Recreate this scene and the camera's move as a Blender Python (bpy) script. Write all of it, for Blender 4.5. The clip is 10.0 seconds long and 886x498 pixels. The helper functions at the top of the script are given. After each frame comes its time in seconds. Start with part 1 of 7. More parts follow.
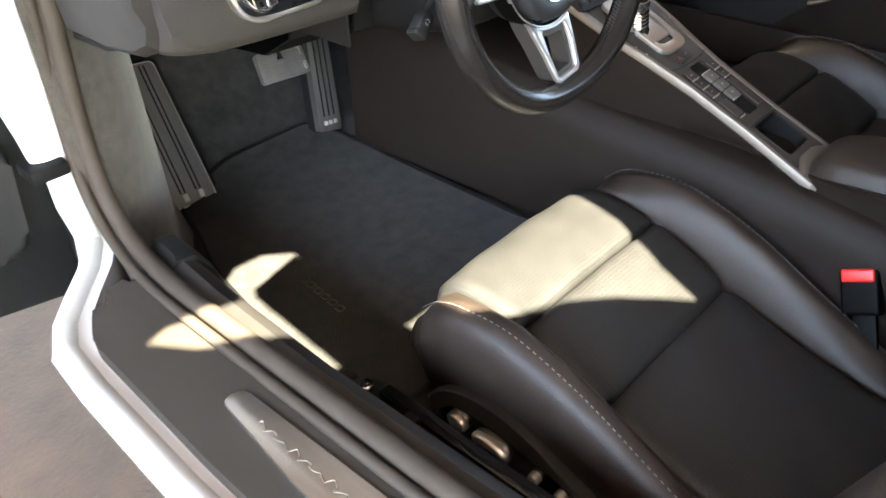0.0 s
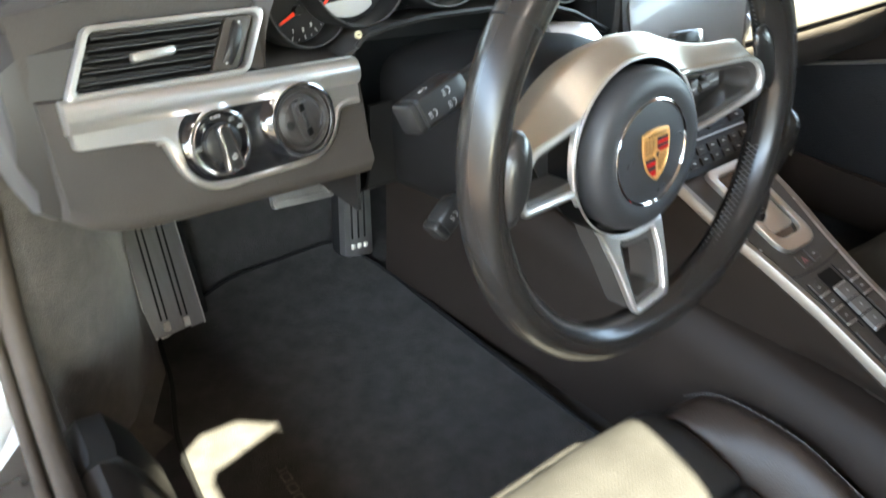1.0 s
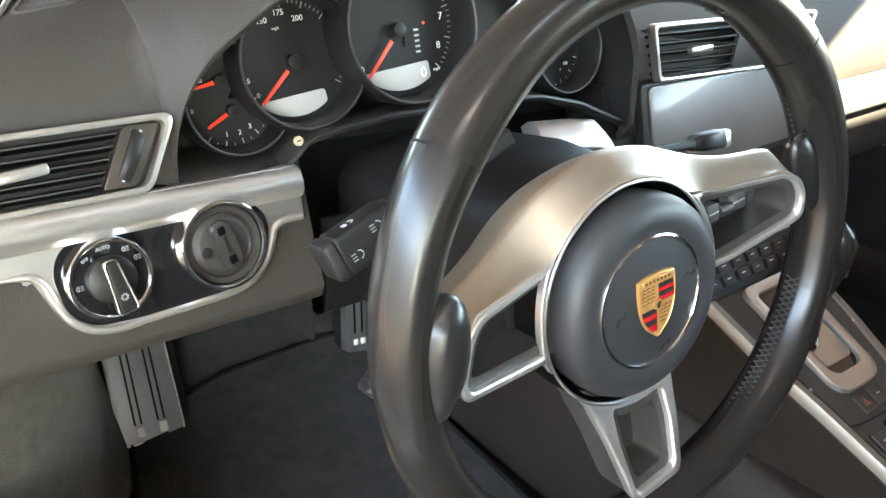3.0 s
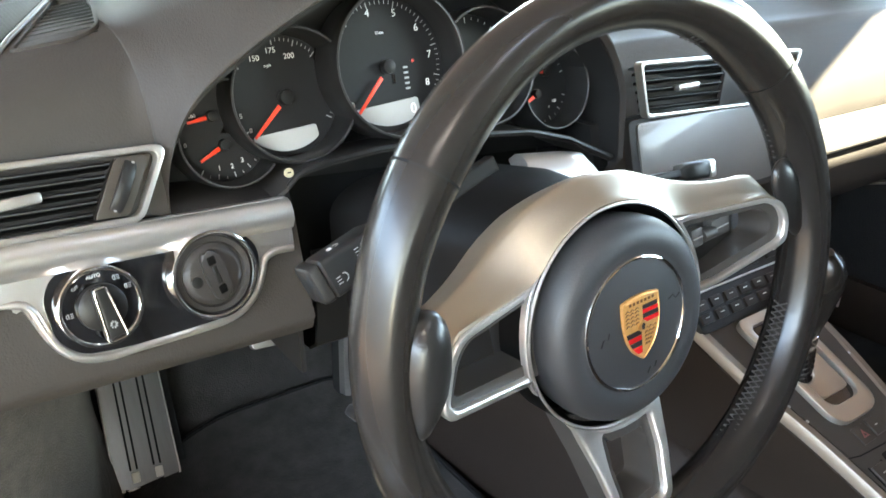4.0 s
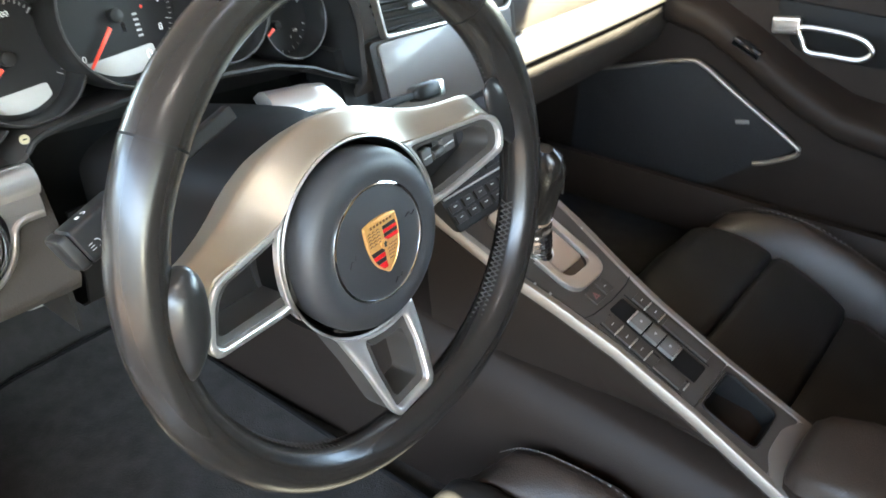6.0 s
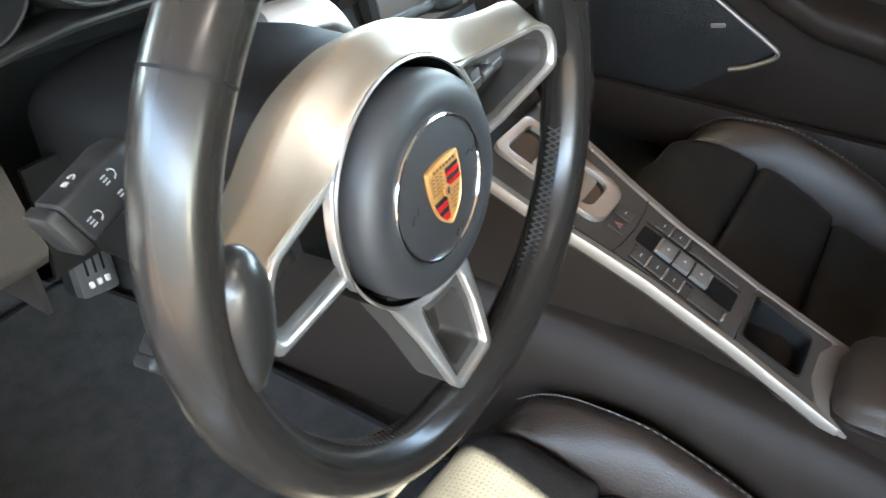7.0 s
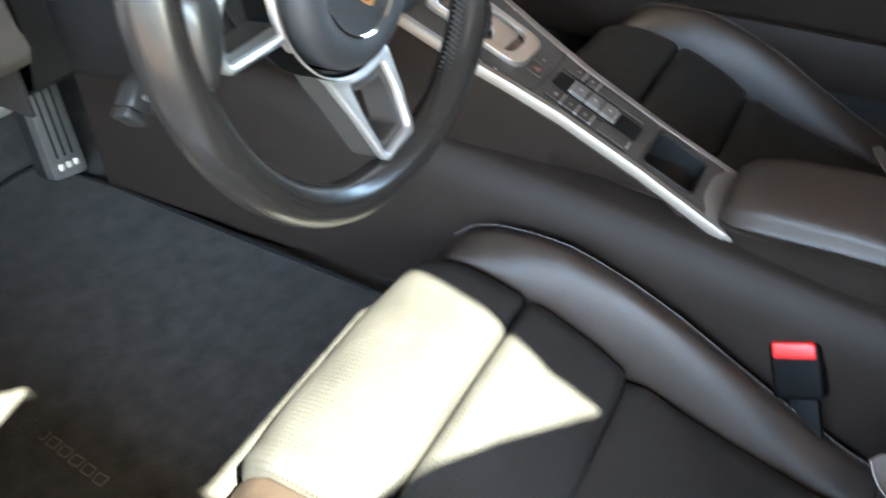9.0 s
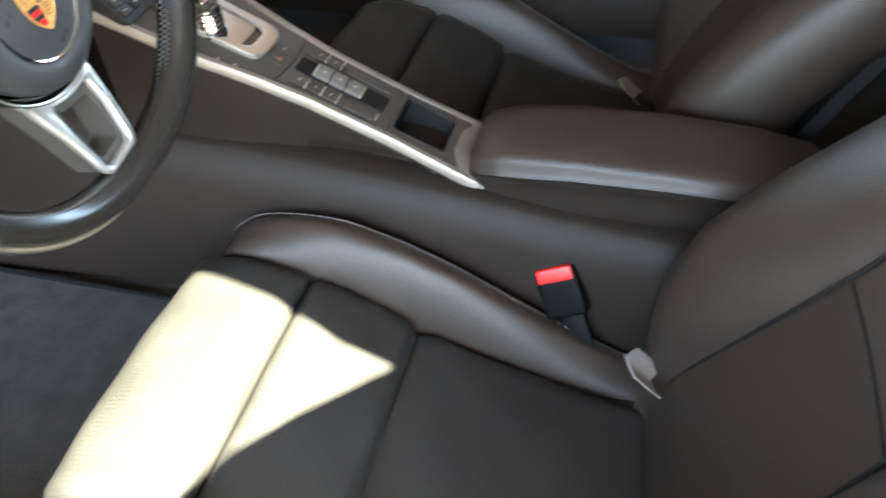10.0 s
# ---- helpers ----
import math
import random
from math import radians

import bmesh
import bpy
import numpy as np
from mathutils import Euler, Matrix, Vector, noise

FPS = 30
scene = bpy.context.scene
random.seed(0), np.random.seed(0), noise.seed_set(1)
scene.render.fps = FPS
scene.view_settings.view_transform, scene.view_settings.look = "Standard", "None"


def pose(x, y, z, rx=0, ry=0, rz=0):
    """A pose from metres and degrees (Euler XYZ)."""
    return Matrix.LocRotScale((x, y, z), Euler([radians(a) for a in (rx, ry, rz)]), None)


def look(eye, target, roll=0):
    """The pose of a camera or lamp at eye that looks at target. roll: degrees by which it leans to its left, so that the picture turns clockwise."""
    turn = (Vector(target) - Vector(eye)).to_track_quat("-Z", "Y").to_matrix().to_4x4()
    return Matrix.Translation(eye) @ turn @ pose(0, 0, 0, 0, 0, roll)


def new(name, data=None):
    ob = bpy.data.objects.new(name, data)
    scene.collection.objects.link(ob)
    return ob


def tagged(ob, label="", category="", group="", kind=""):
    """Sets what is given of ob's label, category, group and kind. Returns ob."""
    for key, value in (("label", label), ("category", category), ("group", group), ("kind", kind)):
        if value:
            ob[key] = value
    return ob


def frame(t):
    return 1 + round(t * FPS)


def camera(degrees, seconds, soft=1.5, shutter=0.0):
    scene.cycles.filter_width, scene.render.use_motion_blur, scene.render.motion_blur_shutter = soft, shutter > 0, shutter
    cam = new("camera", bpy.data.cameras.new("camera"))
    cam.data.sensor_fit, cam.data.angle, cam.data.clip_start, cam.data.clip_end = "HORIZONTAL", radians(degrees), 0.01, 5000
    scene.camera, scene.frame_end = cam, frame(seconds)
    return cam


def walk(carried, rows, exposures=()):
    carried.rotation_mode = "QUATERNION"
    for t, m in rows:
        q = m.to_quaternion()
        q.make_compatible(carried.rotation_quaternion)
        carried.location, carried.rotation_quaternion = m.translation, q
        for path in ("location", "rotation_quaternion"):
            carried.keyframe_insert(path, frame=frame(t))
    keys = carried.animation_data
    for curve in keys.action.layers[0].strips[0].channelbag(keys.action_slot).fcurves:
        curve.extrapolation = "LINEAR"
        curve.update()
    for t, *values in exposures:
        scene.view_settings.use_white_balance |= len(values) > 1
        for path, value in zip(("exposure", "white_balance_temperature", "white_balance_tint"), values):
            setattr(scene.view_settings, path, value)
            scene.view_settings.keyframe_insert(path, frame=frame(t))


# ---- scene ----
cam = camera(59.2, 10.0, shutter=0.4)
PATH = [
    (0, (-1.0952, -0.5297, 0.9738), (-0.5234, 0.0442, 0.3875), -3.22),
    (0.5, (-1.0295, -0.4577, 0.9875), (-0.4408, 0.0981, 0.4006), 0.91),
    (1, (-0.8376, -0.3269, 0.9643), (-0.2983, 0.3308, 0.4382), 1.35),
    (1.5, (-0.7953, -0.2546, 0.9887), (-0.2649, 0.4139, 0.4674), 0.30),
    (2, (-0.7434, -0.2629, 0.9889), (-0.2449, 0.4034, 0.4343), 1.49),
    (2.5, (-0.7140, -0.2564, 0.9879), (-0.2209, 0.4478, 0.4771), -0.74),
    (2.7, (-0.6990, -0.2560, 0.9773), (-0.2040, 0.4601, 0.4851), -0.49),
    (3.8, (-0.6867, -0.2699, 0.9428), (-0.1797, 0.4827, 0.5227), -0.35),
    (4, (-0.6886, -0.2740, 0.9468), (-0.1789, 0.4830, 0.5380), -0.73),
    (4.5, (-0.6786, -0.2889, 0.9638), (-0.1433, 0.4608, 0.5747), 0.53),
    (5, (-0.6869, -0.3276, 0.9766), (-0.0911, 0.3631, 0.5666), 1.20),
    (5.5, (-0.6900, -0.3523, 0.9890), (-0.0555, 0.2667, 0.5261), 0.54),
    (5.7, (-0.6917, -0.3552, 0.9899), (-0.0497, 0.2399, 0.5063), -0.15),
    (6.8, (-0.671, -0.184, 0.957), (-0.003, 0.242, 0.347), -1.2),
    (7, (-0.6715, -0.1972, 0.9507), (-0.0020, 0.2268, 0.3409), -0.39),
    (7.5, (-0.7445, -0.2212, 0.9574), (-0.0703, 0.2049, 0.3542), 2.83),
    (8, (-0.7958, -0.2272, 0.9828), (-0.1171, 0.2328, 0.4104), 2.88),
    (8.5, (-0.8003, -0.2589, 0.9465), (-0.1233, 0.1938, 0.3661), 2.54),
    (9, (-0.7877, -0.3011, 0.9168), (-0.1280, 0.0692, 0.2628), -0.34),
    (9.5, (-0.7797, -0.3639, 0.9324), (-0.1157, -0.0569, 0.2506), -4.76),
    (10, (-0.7862, -0.4039, 0.9408), (-0.0782, -0.2017, 0.2642), -2.62),
]
walk(cam, [(t, look(eye, target, roll)) for t, eye, target, roll in PATH], [(0.0, 5.62, 7850, 8), (0.5, 5.74, 7750, 6), (1.0, 5.70, 7750, 4), (2.5, 5.77, 7850, 5), (4.5, 5.62, 7600, 5), (5.5, 5.77, 7450, 4), (7.5, 6.05, 7700, 4), (8.5, 6.05, 7400, 3), (9.0, 6.20, 7150, 2), (10.0, 6.36, 7750, 2)])

# ---- light ----
SUN_TRAVEL = Vector((0.35, 0.60, -1.0)).normalized()
world = bpy.data.worlds.new("world")
scene.world = world
world.use_nodes = True
sky = world.node_tree.nodes.new("ShaderNodeTexSky")
sky.sky_type = "NISHITA"
sky.sun_disc = False
sky.sun_elevation = math.asin(-SUN_TRAVEL.z)
sky.sun_rotation = math.atan2(-SUN_TRAVEL.x, -SUN_TRAVEL.y)
background = world.node_tree.nodes["Background"]
background.inputs["Strength"].default_value = 0.15
world.node_tree.links.new(sky.outputs[0], background.inputs[0])
sun_data = bpy.data.lights.new("sun", "SUN")
sun_data.energy, sun_data.angle, sun_data.color = 3.2, radians(0.27), (0.98, 0.99, 0.90)
sun = new("sun", sun_data)
sun.matrix_world = look((0, 0, 6), Vector((0, 0, 6)) + SUN_TRAVEL)


# ---- materials ----
def material(name, colour, rough=0.5, metal=0.0, vary=0.12, vary_size=0.05, bump=0.0, bump_size=0.001, rough_vary=0.03,
             coat=0.0, sheen=0.0, kind="noise", spec=0.5, stretch=(1, 1, 1), noise_detail=4):
    m = bpy.data.materials.new(name)
    m.use_nodes = True
    nt = m.node_tree
    b = nt.nodes["Principled BSDF"]
    b.inputs["Metallic"].default_value = metal
    b.inputs["Coat Weight"].default_value = coat
    b.inputs["Coat Roughness"].default_value = 0.08
    b.inputs["Sheen Weight"].default_value = sheen
    b.inputs["Sheen Roughness"].default_value = 0.4
    b.inputs["Specular IOR Level"].default_value = spec
    co = nt.nodes.new("ShaderNodeTexCoord")
    mp = nt.nodes.new("ShaderNodeMapping")
    mp.inputs["Scale"].default_value = stretch
    nt.links.new(co.outputs["Object"], mp.inputs["Vector"])
    big = nt.nodes.new("ShaderNodeTexNoise")
    big.inputs["Scale"].default_value = 1 / vary_size
    big.inputs["Detail"].default_value = noise_detail
    big.inputs["Roughness"].default_value = 0.6
    nt.links.new(mp.outputs[0], big.inputs["Vector"])
    ramp = nt.nodes.new("ShaderNodeMapRange")
    ramp.inputs["From Min"].default_value, ramp.inputs["From Max"].default_value = 0.3, 0.7
    ramp.inputs["To Min"].default_value, ramp.inputs["To Max"].default_value = 1 - vary, 1 + vary
    nt.links.new(big.outputs["Fac"], ramp.inputs["Value"])
    mul = nt.nodes.new("ShaderNodeVectorMath")
    mul.operation = "SCALE"
    mul.inputs[0].default_value = colour
    nt.links.new(ramp.outputs[0], mul.inputs["Scale"])
    nt.links.new(mul.outputs[0], b.inputs["Base Color"])
    rr = nt.nodes.new("ShaderNodeMapRange")
    rr.inputs["From Min"].default_value, rr.inputs["From Max"].default_value = 0.3, 0.7
    rr.inputs["To Min"].default_value, rr.inputs["To Max"].default_value = max(0.02, rough - rough_vary), min(1, rough + rough_vary)
    nt.links.new(big.outputs["Fac"], rr.inputs["Value"])
    nt.links.new(rr.outputs[0], b.inputs["Roughness"])
    if bump:
        if kind == "voronoi":
            fine = nt.nodes.new("ShaderNodeTexVoronoi")
            fine.inputs["Scale"].default_value = 1 / bump_size
            out = fine.outputs["Distance"]
        else:
            fine = nt.nodes.new("ShaderNodeTexNoise")
            fine.inputs["Scale"].default_value = 1 / bump_size
            fine.inputs["Detail"].default_value = 3
            out = fine.outputs["Fac"]
        nt.links.new(mp.outputs[0], fine.inputs["Vector"])
        bp = nt.nodes.new("ShaderNodeBump")
        bp.inputs["Strength"].default_value = bump
        bp.inputs["Distance"].default_value = bump_size * 0.5
        nt.links.new(out, bp.inputs["Height"])
        nt.links.new(bp.outputs[0], b.inputs["Normal"])
    return m


def perforated(name, colour, rough, pitch, hole, spec=0.5):
    """Leather with a regular grid of small punched holes."""
    m = material(name, colour, rough, spec=spec, vary=0.1, vary_size=0.04, bump=0.25, bump_size=0.0016, kind="voronoi")
    nt = m.node_tree
    b = nt.nodes["Principled BSDF"]
    co = nt.nodes.new("ShaderNodeTexCoord")
    dots = nt.nodes.new("ShaderNodeTexVoronoi")
    dots.voronoi_dimensions = "2D"
    dots.inputs["Scale"].default_value = 1 / pitch
    dots.inputs["Randomness"].default_value = 0.0
    nt.links.new(co.outputs["Object"], dots.inputs["Vector"])
    step = nt.nodes.new("ShaderNodeMapRange")
    step.inputs["From Min"].default_value, step.inputs["From Max"].default_value = hole, hole + 0.08
    step.inputs["To Min"].default_value, step.inputs["To Max"].default_value = 0.5, 1.0
    nt.links.new(dots.outputs["Distance"], step.inputs["Value"])
    old = b.inputs["Base Color"].links[0].from_socket
    mul = nt.nodes.new("ShaderNodeVectorMath")
    mul.operation = "SCALE"
    nt.links.new(old, mul.inputs[0])
    nt.links.new(step.outputs[0], mul.inputs["Scale"])
    nt.links.new(mul.outputs[0], b.inputs["Base Color"])
    return m


LEATHER = material("black_leather", (0.0215, 0.0172, 0.0150), 0.46, spec=0.3, vary=0.1, vary_size=0.06, bump=0.22, bump_size=0.0014, kind="voronoi")
DASH_LEATHER = material("dash_leather", (0.036, 0.0315, 0.028), 0.62, spec=0.14, vary=0.08, vary_size=0.07, bump=0.25, bump_size=0.0014, kind="voronoi")
SEAT_LEATHER = material("seat_leather", (0.0245, 0.0176, 0.0140), 0.40, spec=0.24, vary=0.12, vary_size=0.05, bump=0.25, bump_size=0.0018, kind="voronoi")
SEAT_PERF = perforated("perforated_leather", (0.0165, 0.0158, 0.0150), 0.46, 0.0050, 0.15, 0.35)
SPEAKER_MESH = perforated("punched_mesh", (0.024, 0.022, 0.020), 0.7, 0.0030, 0.4, 0.08)
WHEEL_LEATHER = material("wheel_leather", (0.0135, 0.0120, 0.0108), 0.26, coat=0.07, spec=0.33, vary=0.05, vary_size=0.3, bump=0.03, bump_size=0.0012, kind="voronoi", rough_vary=0.0, noise_detail=1)
PLASTIC = material("black_plastic", (0.011, 0.0108, 0.0105), 0.42, spec=0.25, vary=0.08, vary_size=0.05, bump=0.08, bump_size=0.0008)
SOFT_PLASTIC = material("soft_black_plastic", (0.021, 0.019, 0.0175), 0.5, spec=0.3, vary=0.08, vary_size=0.05, bump=0.15, bump_size=0.001, kind="voronoi")
GLOSS_BLACK = material("gloss_black", (0.008, 0.008, 0.009), 0.08, vary=0.05, rough_vary=0.03, coat=0.6)
HUB_VINYL = material("hub_vinyl", (0.021, 0.0215, 0.0225), 0.5, vary=0.05, bump=0.12, bump_size=0.0009, kind="voronoi")
SATIN = material("satin_silver", (0.47, 0.45, 0.42), 0.30, 0.85, vary=0.03, vary_size=0.05, rough_vary=0.015, bump=0.02, bump_size=0.0006, stretch=(0.1, 1, 1))
SPOKE_METAL = material("spoke_metal", (0.47, 0.415, 0.325), 0.46, 1.0, vary=0.02, vary_size=0.06, rough_vary=0.01)
CHROME = material("chrome", (0.78, 0.78, 0.78), 0.08, 1.0, vary=0.02, rough_vary=0.01)
ALUMINIUM = material("brushed_aluminium", (0.52, 0.51, 0.49), 0.36, 1.0, vary=0.08, vary_size=0.01, rough_vary=0.08, bump=0.1, bump_size=0.0005, stretch=(1, 0.06, 0.06))
CARPET = material("black_carpet", (0.026, 0.0245, 0.0228), 0.95, vary=0.30, vary_size=0.03, bump=0.9, bump_size=0.0022, sheen=0.15, spec=0.1)
GREY_CARPET = material("grey_carpet", (0.062, 0.055, 0.047), 0.95, vary=0.25, vary_size=0.02, bump=0.9, bump_size=0.002, sheen=0.3, spec=0.1)
RUBBER = material("rubber_seal", (0.040, 0.031, 0.024), 0.65, spec=0.2, vary=0.12, vary_size=0.03, bump=0.1, bump_size=0.001)
# near-black rubber, also put on the column parts to carry their deep shade
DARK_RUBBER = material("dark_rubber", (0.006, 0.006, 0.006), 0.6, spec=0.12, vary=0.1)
WHITE_PAINT = material("white_paint", (0.72, 0.715, 0.70), 0.2, vary=0.02, vary_size=0.2, rough_vary=0.04, coat=0.8)
DIAL = material("dial_face", (0.007, 0.007, 0.0075), 0.55, vary=0.05, spec=0.3)
WHITE_PRINT = material("white_print", (0.75, 0.75, 0.72), 0.5, vary=0.02)
GREY_PRINT = material("grey_print", (0.35, 0.35, 0.34), 0.5, vary=0.02)
NEEDLE = material("red_needle", (0.85, 0.05, 0.02), 0.4, vary=0.03)
RED = material("red_plastic", (0.75, 0.012, 0.012), 0.35, vary=0.04)
CREST_RED = material("crest_red", (0.45, 0.012, 0.015), 0.25, vary=0.05, coat=0.6)
GOLD = material("crest_gold", (0.60, 0.33, 0.115), 0.34, 0.6, vary=0.1, vary_size=0.004, bump=0.2, bump_size=0.0012)
# grey base stands in for the sky mirrored in the display
SCREEN = material("screen_sky_grey", (0.120, 0.114, 0.105), 0.42, vary=0.05, rough_vary=0.04, spec=0.6, coat=0.3)
LCD = material("lcd_panel", (0.34, 0.34, 0.32), 0.4, vary=0.05)
THREAD = material("grey_thread", (0.15, 0.145, 0.14), 0.8, vary=0.1)
WEBBING = material("belt_webbing", (0.20, 0.18, 0.165), 0.75, vary=0.15, vary_size=0.004, bump=0.5, bump_size=0.0015)
HEADLINER = material("headliner", (0.34, 0.29, 0.225), 0.9, vary=0.08, vary_size=0.02, bump=0.4, bump_size=0.002)
TREAD = material("tread_plastic", (0.038, 0.031, 0.025), 0.55, spec=0.25, vary=0.08, vary_size=0.05, bump=0.15, bump_size=0.001, kind="voronoi")
GROUND = material("brown_paving", (0.068, 0.039, 0.025), 0.85, vary=0.25, vary_size=0.12, bump=0.5, bump_size=0.01)
CONCRETE = material("warm_render", (0.33, 0.285, 0.245), 0.85, vary=0.08, vary_size=0.4, bump=0.2, bump_size=0.01)
PALE_RENDER = material("pale_render", (0.62, 0.53, 0.43), 0.85, vary=0.08, vary_size=0.4, bump=0.2, bump_size=0.01)
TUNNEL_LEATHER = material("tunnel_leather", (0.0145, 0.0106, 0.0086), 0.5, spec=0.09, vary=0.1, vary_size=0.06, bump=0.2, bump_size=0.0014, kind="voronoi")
PEDAL_METAL = material("pedal_metal", (0.20, 0.19, 0.18), 0.42, 0.75, vary=0.12, vary_size=0.012, bump=0.1, bump_size=0.0006, stretch=(1, 0.1, 0.1))
# near-black base gives the vent backs the shade of their depth
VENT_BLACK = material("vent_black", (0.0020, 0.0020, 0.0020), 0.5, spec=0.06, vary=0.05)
RAIL_METAL = material("rail_metal", (0.185, 0.162, 0.138), 0.46, 0.6, vary=0.04, vary_size=0.04)
WHEEL_THREAD = material("dark_thread", (0.034, 0.032, 0.031), 0.8, vary=0.1)
SPOKE_EDGE = material("spoke_edge", (0.60, 0.58, 0.55), 0.36, 0.9, vary=0.02, vary_size=0.05)
ANTLER = material("dark_gold", (0.16, 0.075, 0.02), 0.4, 0.4, vary=0.1)
THUMB_GLOSS = material("polished_leather", (0.0115, 0.0110, 0.0105), 0.32, coat=0.08, spec=0.38, vary=0.05, vary_size=0.05, bump=0.03, bump_size=0.0012, kind="voronoi")
LOCK_GREY = material("lock_grey", (0.020, 0.0175, 0.016), 0.5, spec=0.4, vary=0.08, vary_size=0.01, bump=0.08, bump_size=0.0008)
CONSOLE_FACE = material("console_face", (0.040, 0.034, 0.029), 0.52, spec=0.28, vary=0.06, vary_size=0.03, bump=0.06, bump_size=0.0007)
# slats near black, their front edges paler: shade and highlight in the colour
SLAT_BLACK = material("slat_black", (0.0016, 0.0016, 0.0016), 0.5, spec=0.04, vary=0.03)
SLAT_GLINT = material("slat_glint", (0.030, 0.030, 0.030), 0.4, spec=0.3, vary=0.03)
VENT_SIDE = material("vent_side", (0.048, 0.041, 0.034), 0.42, 0.5, vary=0.05, vary_size=0.02)
DARK_METAL = material("dark_spoke_metal", (0.042, 0.038, 0.034), 0.45, 0.25, vary=0.04, vary_size=0.05)


# ---- building tools ----
def part(name, bm, mat, parent=None, label="", sharp=38, m=None):
    """One bmesh as one mesh object, under a thing, under a part or on its own."""
    if isinstance(parent, str):
        parent, label = None, parent
    bmesh.ops.recalc_face_normals(bm, faces=bm.faces)
    if m is not None:
        bm.transform(m)
    me = bpy.data.meshes.new(name)
    bm.to_mesh(me)
    bm.free()
    for p in me.polygons:
        p.use_smooth = True
    me.set_sharp_from_angle(angle=radians(sharp))
    me.materials.append(mat)
    ob = new(name, me)
    if parent is not None:
        ob.parent = parent
    if label:
        ob["label"] = label
    return ob


def thing(name, label, category, at=(0, 0, 0), group="", kind=""):
    """An empty at a thing's base; its parts are built in the car's own coordinates."""
    e = new(name)
    e.empty_display_size = 0.05
    e.location = at
    return tagged(e, label, category, group, kind)


def seat_in(e, ob):
    """Parents ob to e without moving it."""
    ob.parent = e
    ob.matrix_parent_inverse = Matrix.Translation(e.location).inverted()
    return ob


def rbox(sx, sy, sz, bevel=0.003, seg=2, m=None):
    bm = bmesh.new()
    bmesh.ops.create_cube(bm, size=1)
    bmesh.ops.scale(bm, vec=(sx, sy, sz), verts=bm.verts)
    if bevel:
        bmesh.ops.bevel(bm, geom=bm.edges[:], offset=bevel, segments=seg, profile=0.6, affect="EDGES")
    if m is not None:
        bm.transform(m)
    return bm


def box_between(a, b, bevel=0.003, seg=2):
    c = [(p + q) / 2 for p, q in zip(a, b)]
    return rbox(*[abs(p - q) for p, q in zip(a, b)], bevel, seg, Matrix.Translation(c))


def rounded(poly, r=0.005, seg=4):
    """A 2D polygon with its corners rounded; the same number of points for each corner."""
    out = []
    n = len(poly)
    rs = r if isinstance(r, (list, tuple)) else [r] * n
    for i in range(n):
        p, a, b = Vector(poly[i]), Vector(poly[i - 1]), Vector(poly[(i + 1) % n])
        va, vb = (a - p), (b - p)
        d = min(rs[i], va.length * 0.48, vb.length * 0.48)
        s, e = p + va.normalized() * d, p + vb.normalized() * d
        for k in range(seg + 1):
            t = k / seg
            out.append(tuple((1 - t) ** 2 * s + 2 * t * (1 - t) * p + t * t * e))
    return out


def plate(poly, w0, w1, bevel=0.0015, seg=2):
    """A prism on a 2D outline from w0 to w1, its front edge rounded."""
    bm = bmesh.new()
    lo = [bm.verts.new((x, y, w0)) for x, y in poly]
    hi = [bm.verts.new((x, y, w1)) for x, y in poly]
    n = len(poly)
    bm.faces.new(lo[::-1])
    top = bm.faces.new(hi)
    for i in range(n):
        bm.faces.new((lo[i], lo[(i + 1) % n], hi[(i + 1) % n], hi[i]))
    if bevel:
        bmesh.ops.bevel(bm, geom=list(top.edges), offset=bevel, segments=seg, profile=0.6, affect="EDGES")
    return bm


def ring_plate(outer, inner, w0, w1, bevel=0.001):
    """A flat frame between two outlines of as many points."""
    bm = bmesh.new()
    n = len(outer)
    loops = [[bm.verts.new((x, y, w)) for x, y in pts] for pts, w in ((outer, w0), (outer, w1), (inner, w1), (inner, w0))]
    edges = []
    for a in range(4):
        b = (a + 1) % 4
        for i in range(n):
            f = bm.faces.new((loops[a][i], loops[a][(i + 1) % n], loops[b][(i + 1) % n], loops[b][i]))
    if bevel:
        for a in (1, 2):
            for i in range(n):
                edges.append(bm.edges.get((loops[a][i], loops[a][(i + 1) % n])))
        bmesh.ops.bevel(bm, geom=edges, offset=bevel, segments=2, profile=0.6, affect="EDGES")
    return bm


def lip_ring(outer, inner, w0, w1, r):
    """A slim frame between two outlines of as many points, both of its front edges rounded off."""
    mix = lambda q: [(a[0] + (b[0] - a[0]) * q, a[1] + (b[1] - a[1]) * q) for a, b in zip(outer, inner)]
    loops = [[(x, y, w) for x, y in mix(q)] for q, w in ((0.0, w0), (0.0, w1 - r), (0.06, w1 - 0.45 * r), (0.20, w1 - 0.08 * r), (0.5, w1), (0.80, w1 - 0.08 * r), (0.94, w1 - 0.45 * r), (1.0, w1 - r), (1.0, w0))]
    return loft(loops, wrap=True)


def inset(poly, d):
    """The outline moved inwards by d, edge by edge."""
    pts = [Vector(p) for p in poly]
    n = len(pts)
    area = sum(pts[i].x * pts[(i + 1) % n].y - pts[(i + 1) % n].x * pts[i].y for i in range(n))
    s = 1 if area > 0 else -1
    out = []
    for i in range(n):
        u, v = (pts[i] - pts[i - 1]).normalized(), (pts[(i + 1) % n] - pts[i]).normalized()
        a, b = Vector((-u.y, u.x)) * s, Vector((-v.y, v.x)) * s
        out.append(pts[i] + (a + b) * (d / (1 + a.dot(b))))
    return out


